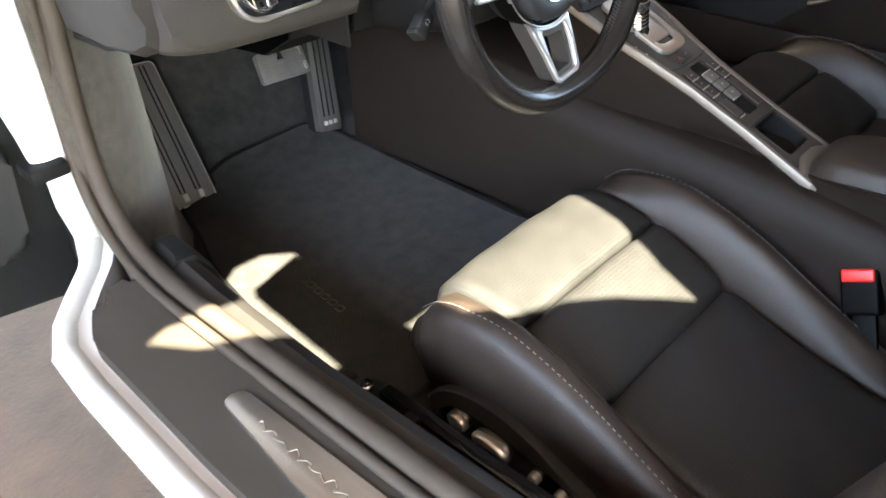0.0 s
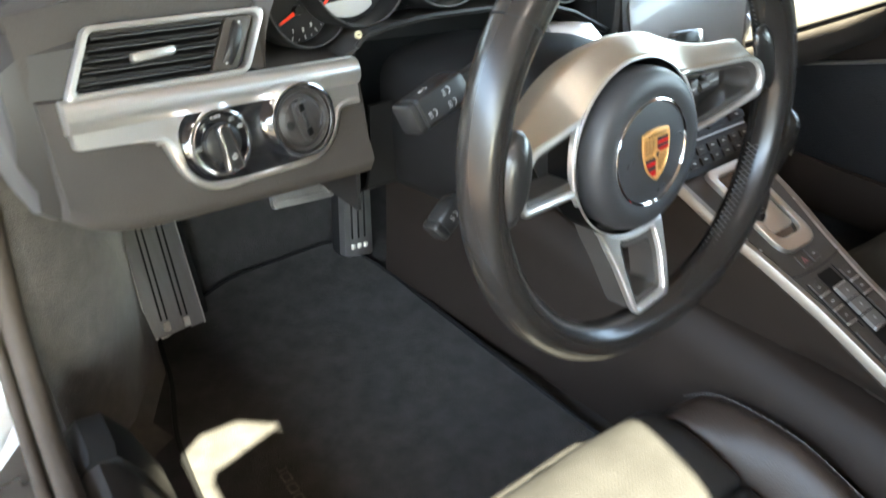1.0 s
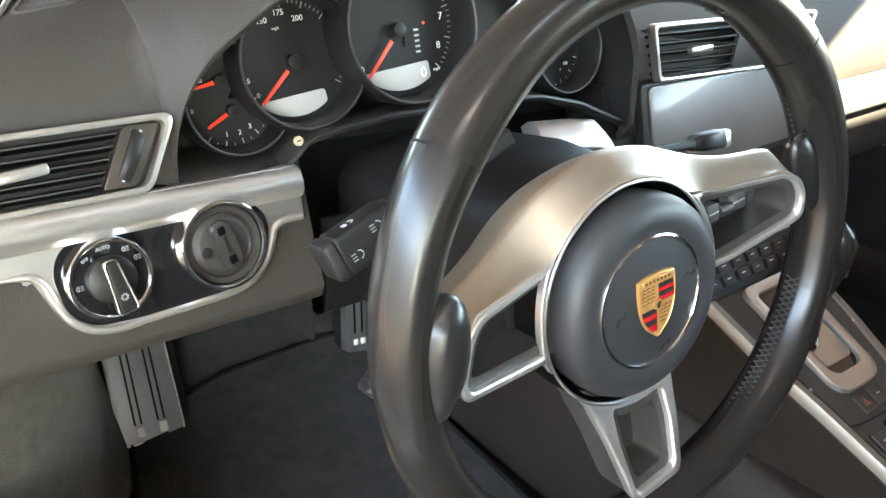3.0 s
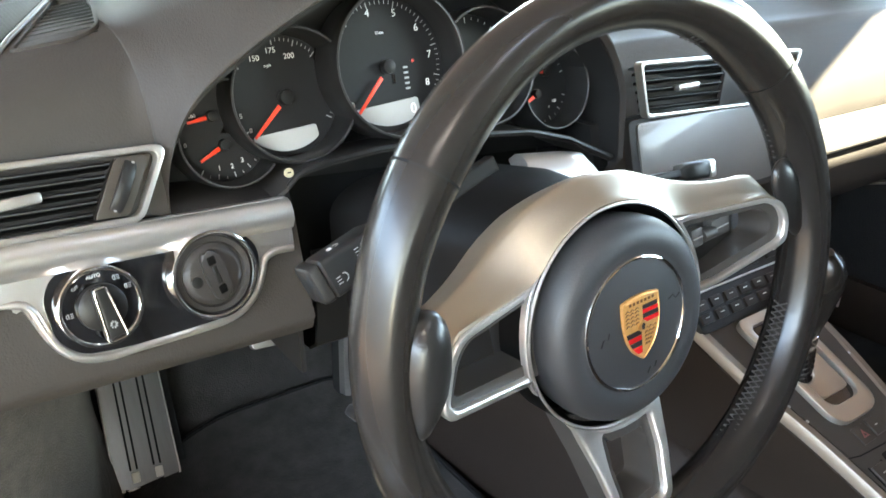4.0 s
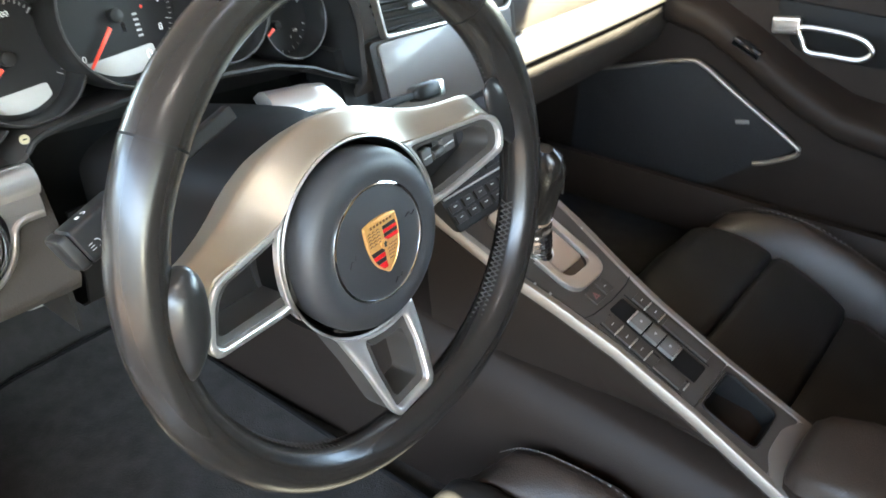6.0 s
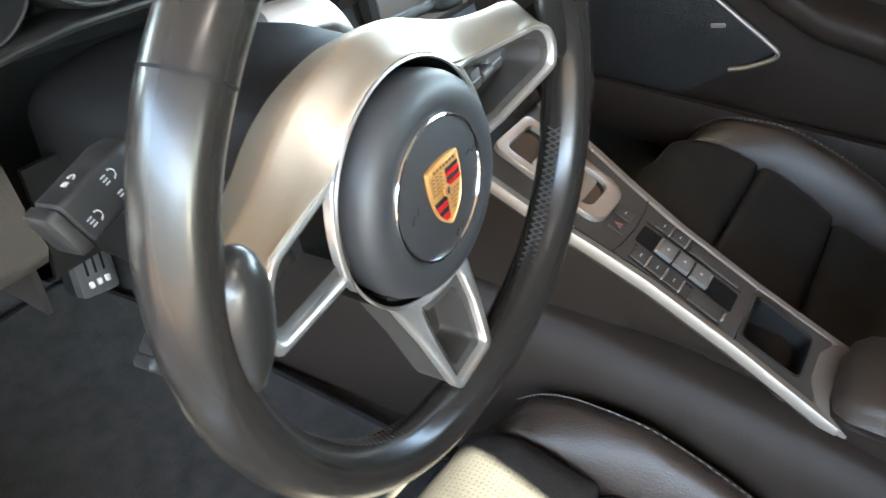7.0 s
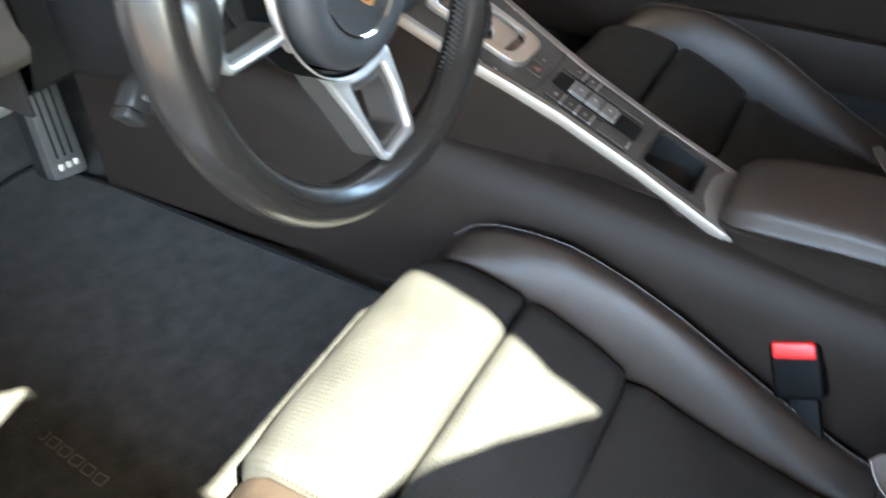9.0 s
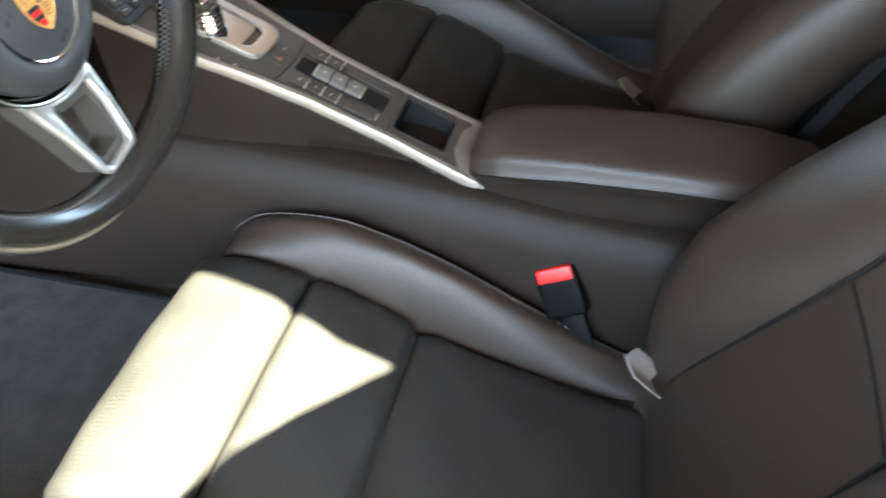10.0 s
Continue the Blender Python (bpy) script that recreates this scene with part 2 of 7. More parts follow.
def loft(rings, caps=True, closed=True, wrap=False):
    """A skin over rings of as many points each."""
    bm = bmesh.new()
    vs = [[bm.verts.new(p) for p in r] for r in rings]
    n = len(vs[0])
    for a in range(len(vs) if wrap else len(vs) - 1):
        b = (a + 1) % len(vs)
        for i in range(n if closed else n - 1):
            j = (i + 1) % n
            bm.faces.new((vs[a][i], vs[a][j], vs[b][j], vs[b][i]))
    if caps and not wrap and closed:
        bm.faces.new(vs[0][::-1])
        bm.faces.new(vs[-1])
    return bm


def catmull(pts, per=6, closed=False):
    pts = [Vector(p) for p in pts]
    n = len(pts)
    out = []
    for i in range(n if closed else n - 1):
        if closed:
            p0, p1, p2, p3 = (pts[(i + k - 1) % n] for k in range(4))
        else:
            p0, p1, p2, p3 = pts[max(i - 1, 0)], pts[i], pts[i + 1], pts[min(i + 2, n - 1)]
        for k in range(per):
            t = k / per
            out.append(0.5 * ((2 * p1) + (p2 - p0) * t + (2 * p0 - 5 * p1 + 4 * p2 - p3) * t * t + (3 * p1 - p0 - 3 * p2 + p3) * t ** 3))
    if not closed:
        out.append(pts[-1])
    return out


def tube(path, radius=0.005, n=10, closed=False, flat=1.0, up=(0, 0, 1)):
    """A round or oval bar along a path; radius may be a list."""
    path = [Vector(p) for p in path]
    up = Vector(up)
    rings = []
    for i, p in enumerate(path):
        a = path[i - 1] if (i or closed) else path[0]
        b = path[(i + 1) % len(path)] if (i < len(path) - 1 or closed) else path[-1]
        d = (b - a).normalized()
        side = d.cross(up)
        side = side.normalized() if side.length > 1e-4 else d.orthogonal().normalized()
        v = side.cross(d)
        r = radius[i] if isinstance(radius, (list, tuple)) else radius
        rings.append([p + side * (r * math.cos(k * math.tau / n)) + v * (r * flat * math.sin(k * math.tau / n)) for k in range(n)])
    return loft(rings, caps=not closed, wrap=closed)


def sheet(grid, thick, direction=None):
    """A surface from rows of points, given thickness along a direction or its normals."""
    bm = loft(grid, caps=False, closed=False)
    bmesh.ops.recalc_face_normals(bm, faces=bm.faces)
    if direction is not None:
        ext = bmesh.ops.extrude_face_region(bm, geom=bm.faces[:])
        moved = [g for g in ext["geom"] if isinstance(g, bmesh.types.BMVert)]
        bmesh.ops.translate(bm, verts=moved, vec=Vector(direction) * thick)
    else:
        bmesh.ops.solidify(bm, geom=bm.faces[:], thickness=thick)
    return bm


def disc(r, w0, w1, n=48, bevel=0.0, m=None):
    bm = plate([(r * math.cos(k * math.tau / n), r * math.sin(k * math.tau / n)) for k in range(n)], w0, w1, bevel)
    if m is not None:
        bm.transform(m)
    return bm


def circle(r, n=48, cx=0, cy=0, squash=1.0):
    return [(cx + r * math.cos(k * math.tau / n), cy + squash * r * math.sin(k * math.tau / n)) for k in range(n)]


def lathe(profile, n=40):
    """A turned body from (radius, height) pairs."""
    return loft([[(r * math.cos(k * math.tau / n), r * math.sin(k * math.tau / n), h) for k in range(n)] for r, h in profile])


def face_frame(origin, right, normal):
    """Local x along right, z along normal."""
    z = Vector(normal).normalized()
    x = Vector(right)
    x = (x - z * x.dot(z)).normalized()
    y = z.cross(x)
    return Matrix.Translation(origin) @ Matrix((x, y, z)).transposed().to_4x4()


def merge(*bms):
    """Several pieces of one part in one bmesh."""
    out = bmesh.new()
    for b in bms:
        me = bpy.data.meshes.new("tmp")
        b.to_mesh(me)
        b.free()
        out.from_mesh(me)
        bpy.data.meshes.remove(me)
    return out


def text_part(name, text, size, m, mat, parent, depth=0.0002):
    cu = bpy.data.curves.new(name, "FONT")
    cu.body, cu.size, cu.align_x, cu.align_y, cu.extrude, cu.resolution_u = text, size, "CENTER", "CENTER", depth, 3
    tmp = new(name, cu)
    me = bpy.data.meshes.new_from_object(tmp.evaluated_get(bpy.context.evaluated_depsgraph_get()))
    bpy.data.objects.remove(tmp)
    bpy.data.curves.remove(cu)
    me.transform(m)
    me.materials.clear()
    me.materials.append(mat)
    ob = new(name, me)
    ob.parent = parent
    return ob


def lerp(table, x):
    """Piecewise smooth reading of a table of (x, value...) rows."""
    if x <= table[0][0]:
        return table[0][1]
    for (a, va), (b, vb) in zip(table, table[1:]):
        if x <= b:
            t = (x - a) / (b - a)
            return va + (vb - va) * t
    return table[-1][1]


MID = -0.05      # the car's centre line

# ---- setting: ground, added sun-shaping slabs, car shell ----
def grid_plane(x0, x1, y0, y1, z, n):
    return [[(x0 + (x1 - x0) * i / n, y0 + (y1 - y0) * j / n, z) for j in range(n + 1)] for i in range(n + 1)]


ground = part("ground", sheet(grid_plane(-400, 400, -400, 400, 0.0, 4), 0.1, (0, 0, -1)), GROUND)
tagged(ground, "brown stone paving beside the parked car", "ground", kind="structure")

# two unseen slabs added; their slanting gap shapes the driver's side sun patches
SUN_SLAB_Z = 2.45


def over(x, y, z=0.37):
    """The place on the added slab's underside from which the sun reaches a point of the car."""
    p = Vector((x, y, z)) - SUN_TRAVEL * ((SUN_SLAB_Z - z) / -SUN_TRAVEL.z)
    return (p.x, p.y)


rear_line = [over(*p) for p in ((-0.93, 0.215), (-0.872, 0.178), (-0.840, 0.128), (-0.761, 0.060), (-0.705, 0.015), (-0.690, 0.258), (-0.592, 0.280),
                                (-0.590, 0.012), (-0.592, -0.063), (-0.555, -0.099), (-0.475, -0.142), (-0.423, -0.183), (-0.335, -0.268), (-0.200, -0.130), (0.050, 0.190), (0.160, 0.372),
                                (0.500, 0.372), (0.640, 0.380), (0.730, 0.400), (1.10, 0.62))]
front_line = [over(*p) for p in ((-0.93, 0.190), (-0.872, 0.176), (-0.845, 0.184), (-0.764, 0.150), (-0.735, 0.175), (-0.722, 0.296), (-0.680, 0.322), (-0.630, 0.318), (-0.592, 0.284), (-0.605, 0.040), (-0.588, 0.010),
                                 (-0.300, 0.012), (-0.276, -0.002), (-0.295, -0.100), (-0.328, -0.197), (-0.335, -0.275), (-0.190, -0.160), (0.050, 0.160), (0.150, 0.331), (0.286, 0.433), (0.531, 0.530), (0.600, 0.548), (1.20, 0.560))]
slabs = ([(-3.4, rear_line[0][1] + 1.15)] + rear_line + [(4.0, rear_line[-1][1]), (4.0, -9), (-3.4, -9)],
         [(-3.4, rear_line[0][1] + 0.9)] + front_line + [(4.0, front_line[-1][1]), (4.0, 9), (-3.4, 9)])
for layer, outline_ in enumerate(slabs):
    canopy = part("canopy", plate(outline_, SUN_SLAB_Z + 0.034 * layer, SUN_SLAB_Z + 0.034 * layer + 0.03, 0), CONCRETE)
    tagged(canopy, "unseen warm grey slab added to shape the sun patches", "canopy", kind="structure")
# posts added only to carry the unseen slabs
for x, y in ((-3.3, -5.5), (3.9, -5.5), (3.9, 8.0), (-3.3, 8.0)):
    post = part("slab_post", box_between((x - 0.08, y - 0.08, 0), (x + 0.08, y + 0.08, SUN_SLAB_Z), 0.01), CONCRETE)
    tagged(post, "unseen square post added under the sun-shaping slabs", "post", kind="structure")

# unseen wall added so rear-facing parts mirror something darker than sky
back_wall = part("wall_rear_blocker", box_between((-0.25, -3.9, 0), (1.7, -3.75, SUN_SLAB_Z - 0.004), 0.01), CONCRETE)
# unseen wall added to block low sky and bounce warm light
side_wall = part("wall_side_blocker", box_between((-8.2, -14, 0), (-8.0, 14, 3.0), 0.02), PALE_RENDER)
tagged(side_wall, "unseen pale wall added to hide low sky and warm reflections", "wall", kind="structure")
tagged(back_wall, "unseen wall added behind the car to darken reflections", "wall", kind="structure")

# floor pan, sloping up to the bulkhead
floor_rows = []
for y, z in ((-1.5, 0.20), (0.0, 0.20), (0.35, 0.203), (0.60, 0.215), (0.70, 0.245), (0.80, 0.34), (0.90, 0.48), (0.95, 0.66), (0.96, 0.80), (0.962, 0.868)):
    floor_rows.append([(x, y, z) for x in (-0.772, -0.7, -0.5, -0.3, -0.05, 0.2, 0.4, 0.60, 0.692)])
floor = part("floor", sheet(floor_rows, 0.03, (0, 0.3, -1)), CARPET)
tagged(floor, "black carpet of the car's footwells and bulkhead", "car floor", kind="structure")

# kick panel beside the footrest, its carpet running out on the floor
FOOT = [(0.0, 0.205), (0.35, 0.206), (0.60, 0.218), (0.70, 0.248), (0.80, 0.343), (0.90, 0.483), (0.95, 0.663), (0.97, 0.70)]
kick = part("wall_kick_panel", sheet([[(x + (0.075 if y < 0.47 else 0.02), y, lerp(FOOT, y)), (x + 0.015, y, lerp(FOOT, y) + 0.006)] + [(x, y + max(0.0, 0.445 - y) * q, z) for z, q in ((0.23 + max(0, y - 0.6), 0.0), (0.32 + max(0, y - 0.6), 0.15), (0.42 + max(0, 0.8 * (y - 0.6)), 0.85), (0.62 + 0.2 * max(0, y - 0.6), 0.97), (0.74, 0.97))] for y, x in ((0.34, -0.764), (0.39, -0.760), (0.445, -0.745), (0.46, -0.715), (0.50, -0.672), (0.58, -0.622), (0.65, -0.600), (0.72, -0.598), (0.80, -0.60), (0.97, -0.60))], 0.03, (-1, 0, 0)), GREY_CARPET)
tagged(kick, "grey carpeted kick panel beside the footrest", "side panel", kind="structure")
kick_r = part("wall_kick_panel", sheet([[(0.66, y, z) for z in (0.19, 0.30, 0.45, 0.60, 0.74)] for y in (-1.3, -0.2, 0.45, 0.97)], 0.03, (1, 0, 0)), CARPET)
tagged(kick_r, "dark carpeted panel of the passenger's footwell", "side panel", kind="structure")


for x, s_ in ((-0.775, -1), (0.695, 1)):
    fender = part("wall_inner_wing", box_between((x, 0.475, 0.20), (x + 0.03 * s_, 1.0, 0.862), 0.004), DARK_RUBBER)
    tagged(fender, "dark inner wing panel closing the footwell's side", "side panel", kind="structure")


# ---- door sill ----
def along(profile, stations):
    """A cross-section in x, z carried along y; stations give y, a shift in x and one in z."""
    return [[(x + dx, y, z + dz) for x, z in profile] for y, dx, dz in stations]


sill = thing("door_sill", "white car door sill with a dark tread plate", "door sill", (-0.85, -0.3, 0.2), kind="structure")


def sill_part(name, bm, mat, label=""):
    return seat_in(sill, part(name, bm, mat, None, label))


sill_part("painted_edge", loft(along([(-0.915, 0.20), (-0.935, 0.27), (-0.952, 0.325), (-0.956, 0.352), (-0.949, 0.367), (-0.938, 0.368), (-0.928, 0.362), (-0.922, 0.352), (-0.905, 0.350), (-0.90, 0.20)],
          [(-1.4, 0.045, 0), (-0.4, 0.008, 0), (0.0, 0.0, 0), (0.20, 0.004, 0.0), (0.28, 0.010, 0.0), (0.32, 0.028, 0.001), (0.36, 0.062, 0.003), (0.40, 0.100, 0.006), (0.44, 0.128, 0.014), (0.48, 0.140, 0.03)])), WHITE_PAINT, "glossy white painted outer sill")
tread = [(-0.905, -1.4), (-0.911, 0.0), (-0.904, 0.25), (-0.868, 0.322), (-0.806, 0.336), (-0.80, 0.10), (-0.79, -1.4)]
sill_part("tread", plate(rounded(tread, [0.01, 0.01, 0.02, 0.02, 0.015, 0.01, 0.01], 4), 0.34, 0.372, 0.017, 1), TREAD, "dark moulded plastic tread with sloping edges")
badge_plate = [(-0.858, 0.052), (-0.832, 0.048), (-0.826, -0.16), (-0.826, -0.62), (-0.872, -0.62), (-0.874, -0.10)]
sill_part("scuff_plate", plate(rounded(badge_plate, [0.014, 0.02, 0.01, 0.012, 0.012, 0.01], 5), 0.368, 0.3755, 0.0012), ALUMINIUM, "brushed metal scuff plate with an engraved mark")
script = [(-0.850 + 0.0032 * math.sin(k * 1.7) * (1 + 0.5 * math.sin(k * 0.6)), -0.005 - 0.0050 * k + 0.003 * math.sin(k * 2.3), 0.3756) for k in range(34)]
lettering = part("engraved_mark", tube(catmull(script, 4), 0.0006, 5), RAIL_METAL)
seat_in(sill, lettering)
sill_part("inner_cover", loft(along([(-0.795, 0.30), (-0.795, 0.368), (-0.782, 0.384), (-0.768, 0.388), (-0.752, 0.380), (-0.738, 0.355), (-0.722, 0.315), (-0.708, 0.265), (-0.698, 0.215), (-0.690, 0.20), (-0.72, 0.18)],
          [(-1.4, 0.02, 0), (-0.5, 0.01, 0), (0.0, 0.0, 0), (0.20, 0.005, 0), (0.30, 0.012, 0.0), (0.345, 0.016, 0.0), (0.362, 0.017, -0.012)])), SOFT_PLASTIC, "dark moulded inner sill cover")
sill_part("front_cap", loft(along([(-0.792, 0.25), (-0.792, 0.378), (-0.775, 0.392), (-0.75, 0.388), (-0.728, 0.35), (-0.705, 0.28), (-0.70, 0.24)],
          [(0.285, 0.010, 0.0), (0.30, 0.014, 0.002), (0.345, 0.017, 0.002), (0.360, 0.018, -0.004), (0.367, 0.017, -0.016)])), PLASTIC, "black plastic cap at the sill's front")
# seat rail and its fastenings behind the sill
rail = thing("seat_rail", "black steel seat rail bolted to the floor", "seat rail", (-0.66, -0.2, 0.2))
seat_in(rail, part("runner", box_between((-0.672, -0.60, 0.20), (-0.640, 0.075, 0.232), 0.004), PLASTIC))
seat_in(rail, part("upper_runner", box_between((-0.668, -0.60, 0.234), (-0.648, 0.03, 0.252), 0.003), GLOSS_BLACK))
for y in (0.06, -0.055):
    bolt = part("bolt", merge(disc(0.010, 0.232, 0.240, 6, 0.001, Matrix.Translation((-0.662, y, 0))), disc(0.006, 0.24, 0.246, 12, 0.001, Matrix.Translation((-0.662, y, 0)))), CHROME)
    seat_in(rail, bolt)
    seat_in(rail, part("clip", rbox(0.028, 0.02, 0.014, 0.003, 2, Matrix.Translation((-0.682, y + 0.018, 0.252))), PLASTIC))

# body seal running along the sill and up the front post
seal_path = catmull([(-0.79, -1.4, 0.392), (-0.79, -0.5, 0.392), (-0.792, 0.0, 0.390), (-0.792, 0.20, 0.388), (-0.788, 0.29, 0.387), (-0.783, 0.355, 0.397), (-0.779, 0.40, 0.423), (-0.776, 0.427, 0.465), (-0.771, 0.440, 0.53), (-0.764, 0.442, 0.62), (-0.757, 0.437, 0.72), (-0.755, 0.425, 0.85), (-0.74, 0.39, 0.93)], 8)
seal = part("trim_body_seal", tube(seal_path, 0.0120, 12, up=(1, 0, 0.2)), RUBBER)
tagged(seal, "grey-brown rubber seal round the door opening", "door seal", kind="structure")
seal2 = part("trim_body_seal", tube([p + Vector((-0.0195, 0.006, -0.007)) for p in seal_path], 0.0072, 10, up=(1, 0, 0.2)), RUBBER)
tagged(seal2, "outer lip of the rubber seal round the door opening", "door seal", kind="structure")

# white front post with its door hinge
post_rows = []
for z, xl, y in ((0.20, -0.855, 0.42), (0.30, -0.835, 0.445), (0.38, -0.822, 0.45), (0.43, -0.828, 0.455), (0.476, -0.826, 0.46), (0.505, -0.838, 0.46), (0.54, -0.842, 0.46), (0.60, -0.852, 0.458), (0.74, -0.872, 0.45), (0.86, -0.885, 0.44), (0.95, -0.88, 0.42)):
    xr = -0.786 + 0.02 * max(0.0, z - 0.6)
    post_rows.append([(x, y + dy, z) for x, dy in ((xr, 0.012), (xr - 0.008, -0.002), ((xl + xr) / 2, -0.006), (xl + 0.008, -0.002), (xl, 0.012), (xl + 0.018, 0.05), (xr, 0.06))])
front_post = thing("front_post", "glossy white painted door post of the car", "car pillar", (-0.84, 0.45, 0.2), kind="structure")
seat_in(front_post, part("body", loft([catmull([Vector(p) for p in r], 4, True) for r in post_rows]), WHITE_PAINT))
seat_in(front_post, part("hinge", rbox(0.050, 0.05, 0.020, 0.006, 2, Matrix.Translation((-0.825, 0.462, 0.492))), DARK_RUBBER, "dark door hinge"))
seat_in(front_post, part("hinge", rbox(0.06, 0.05, 0.05, 0.006, 2, Matrix.Translation((-0.880, 0.46, 0.80))), DARK_RUBBER, "dark door hinge"))

# open driver's door, swung out in front of the post
door_m = face_frame((-0.795, 0.545, 0.0), (0.97, -0.22, 0), (-0.22, -0.97, 0))
open_door = thing("door_1", "open white car door with a black inner panel", "car door", (-0.93, 0.50, 0.25), kind="structure")
prof = rounded([(0.0, 0.225), (-0.85, 0.24), (-1.0, 0.55), (-1.0, 0.86), (0.0, 0.90)], [0.04, 0.1, 0.1, 0.03, 0.03], 5)
seat_in(open_door, part("outer_skin", plate(prof, -0.10, -0.055, 0.01), WHITE_PAINT, m=door_m))
inner = rounded([(0.0, 0.235), (-0.83, 0.26), (-0.98, 0.56), (-0.98, 0.85), (-0.02, 0.885)], [0.04, 0.1, 0.1, 0.03, 0.03], 5)
seat_in(open_door, part("inner_panel", plate(inner, -0.056, -0.005, 0.02, 3), DARK_RUBBER, "black moulded inner door panel", m=door_m))
pocket = rounded([(-0.06, 0.34), (-0.8, 0.36), (-0.86, 0.50), (-0.04, 0.52)], 0.04, 5)
seat_in(open_door, part("door_pocket", plate(pocket, -0.02, 0.03, 0.015, 3), PLASTIC, m=door_m))

# roof, pillars, rear of the cabin
A0, A1 = Vector((-0.774, 0.485, 0.85)), Vector((-0.545, -0.10, 1.19))
def pillar(name, pts, r, label, flat=0.7, mat=HEADLINER):
    ob = part(name, tube(catmull(pts, 6), r, 10, flat=flat), mat)
    return tagged(ob, label, "car pillar", kind="structure")


shift = Vector((0.03, 0.03, 0.0))
pillar("wall_windscreen_pillar", [A0 + shift + (A0 - A1) * 0.1, A0 + shift, (A0 + A1) / 2 + shift + Vector((0, 0, 0.012)), A1 + shift], 0.040, "dark lined windscreen pillar", 0.8)
pillar("wall_windscreen_pillar", [(2 * MID - p.x, p.y, p.z) for p in (A0 + shift + (A0 - A1) * 0.1, A0 + shift, (A0 + A1) / 2 + shift, A1 + shift)], 0.040, "dark lined windscreen pillar", 0.8)
roof_rows = []
for y, z, hw in ((-0.19, 1.195, 0.47), (-0.26, 1.225, 0.475), (-0.42, 1.240, 0.475), (-0.7, 1.225, 0.475), (-1.05, 1.12, 0.48), (-1.45, 0.90, 0.50)):
    roof_rows.append([(MID + hw * s, y - 0.05 * s * s, z - 0.05 * s * s) for s in (-1.05, -1, -0.8, -0.4, 0, 0.4, 0.8, 1, 1.05)])
roof = part("ceiling", sheet(roof_rows, 0.04, (0, 0, 1)), HEADLINER)
tagged(roof, "dark cloth headliner under the car roof", "car roof", kind="structure")
cowl_rows = [[(x, y - 0.10 * ((x - MID) / 0.75) ** 2, z) for x in (-0.80, -0.5, -0.2, MID, 0.1, 0.4, 0.70)] for y, z in ((0.62, 0.872), (0.72, 0.885), (0.95, 0.88), (1.5, 0.80), (2.1, 0.62))]
cowl = part("bonnet", sheet(cowl_rows, 0.03, (0, 0, -1)), WHITE_PAINT)
tagged(cowl, "glossy white car bonnet ahead of the windscreen", "car bonnet", kind="structure")
rear = part("wall_rear_bulkhead", sheet([[(x, y, z) for x in (-0.76, -0.4, -0.05, 0.3, 0.68)] for y, z in ((-1.2, 0.2), (-1.22, 0.45), (-1.28, 0.75), (-1.45, 0.90))], 0.03, (0, -1, 0)), LEATHER)
tagged(rear, "black leather rear bench and bulkhead", "rear wall", kind="structure")
for sx in (-1, 1):
    x = MID + sx * 0.70
    quarter = part("wall_quarter_panel", box_between((x - 0.03, -1.45, 0.2), (x + 0.03, -0.78, 0.88), 0.01), LEATHER)
    tagged(quarter, "black trimmed side panel behind the seats", "side panel", kind="structure")
    pillar("wall_rear_pillar", [(MID + sx * 0.69, -0.80, 0.86), (MID + sx * 0.63, -0.90, 1.02), (MID + sx * 0.55, -0.98, 1.16)], 0.05, "dark lined pillar behind the side window")

# ---- steering wheel ----
WC = Vector((-0.37, 0.0, 0.731))
W_NORMAL = Vector((0, -0.989, 0.15)).normalized()
_wr = radians(4.9)
_u0 = Vector((1, 0, 0))
_v0 = W_NORMAL.cross(_u0)
WM = face_frame(WC, _u0 * math.cos(_wr) + _v0 * math.sin(_wr), W_NORMAL)
wheel = thing("steering_wheel", "black leather sport steering wheel with three metal spokes", "steering wheel", WC)


def wheel_part(name, bm, mat, label=""):
    return seat_in(wheel, part(name, bm, mat, None, label, m=WM))


def rim_ring(a, grow=0.0):
    """Cross-section of the rim at angle a (0 right, counter-clockwise)."""
    deg = math.degrees(a) % 360
    bulge = sum(math.exp(-((deg - c) / w) ** 2) * h for c, w, h in ((14, 13, 0.0008), (166, 13, 0.0008), (45, 16, 0.0022), (135, 16, 0.0022)))
    flatten = 0.006 * math.exp(-((deg - 270) / 24) ** 2)
    rad = 0.1685 - flatten
    rr, rz = 0.0152 + bulge * 0.8 + grow, 0.0178 + bulge * 0.5 + grow
    out = []
    for k in range(20):
        t = k * math.tau / 20
        c, s = math.cos(t), math.sin(t)
        out.append(((rad - bulge * 0.6 + rr * c) * math.cos(a), (rad - bulge * 0.6 + rr * c) * math.sin(a), rz * s * (1 + 0.06 * c)))
    return out


def rim_arc(d0, d1, n, grow=0.0, caps=False):
    return loft([rim_ring(radians(d0 + (d1 - d0) * i / n), grow) for i in range(n + 1)], caps=caps)


wheel_part("rim_top", rim_arc(40, 138, 56), WHEEL_LEATHER, "smooth black leather rim top")
wheel_part("rim_grip", rim_arc(138, 204, 36), WHEEL_LEATHER, "smooth black leather grip")
wheel_part("rim_grip", rim_arc(-24, 40, 36), WHEEL_LEATHER, "smooth black leather grip")
wheel_part("rim_bottom", rim_arc(204, 336, 64), WHEEL_LEATHER, "smooth black leather rim bottom")
for d in (40, 138, 271):
    wheel_part("seam", rim_arc(d - 0.22, d + 0.22, 2, -0.0003 if d == 271 else 0.0002), DARK_RUBBER)
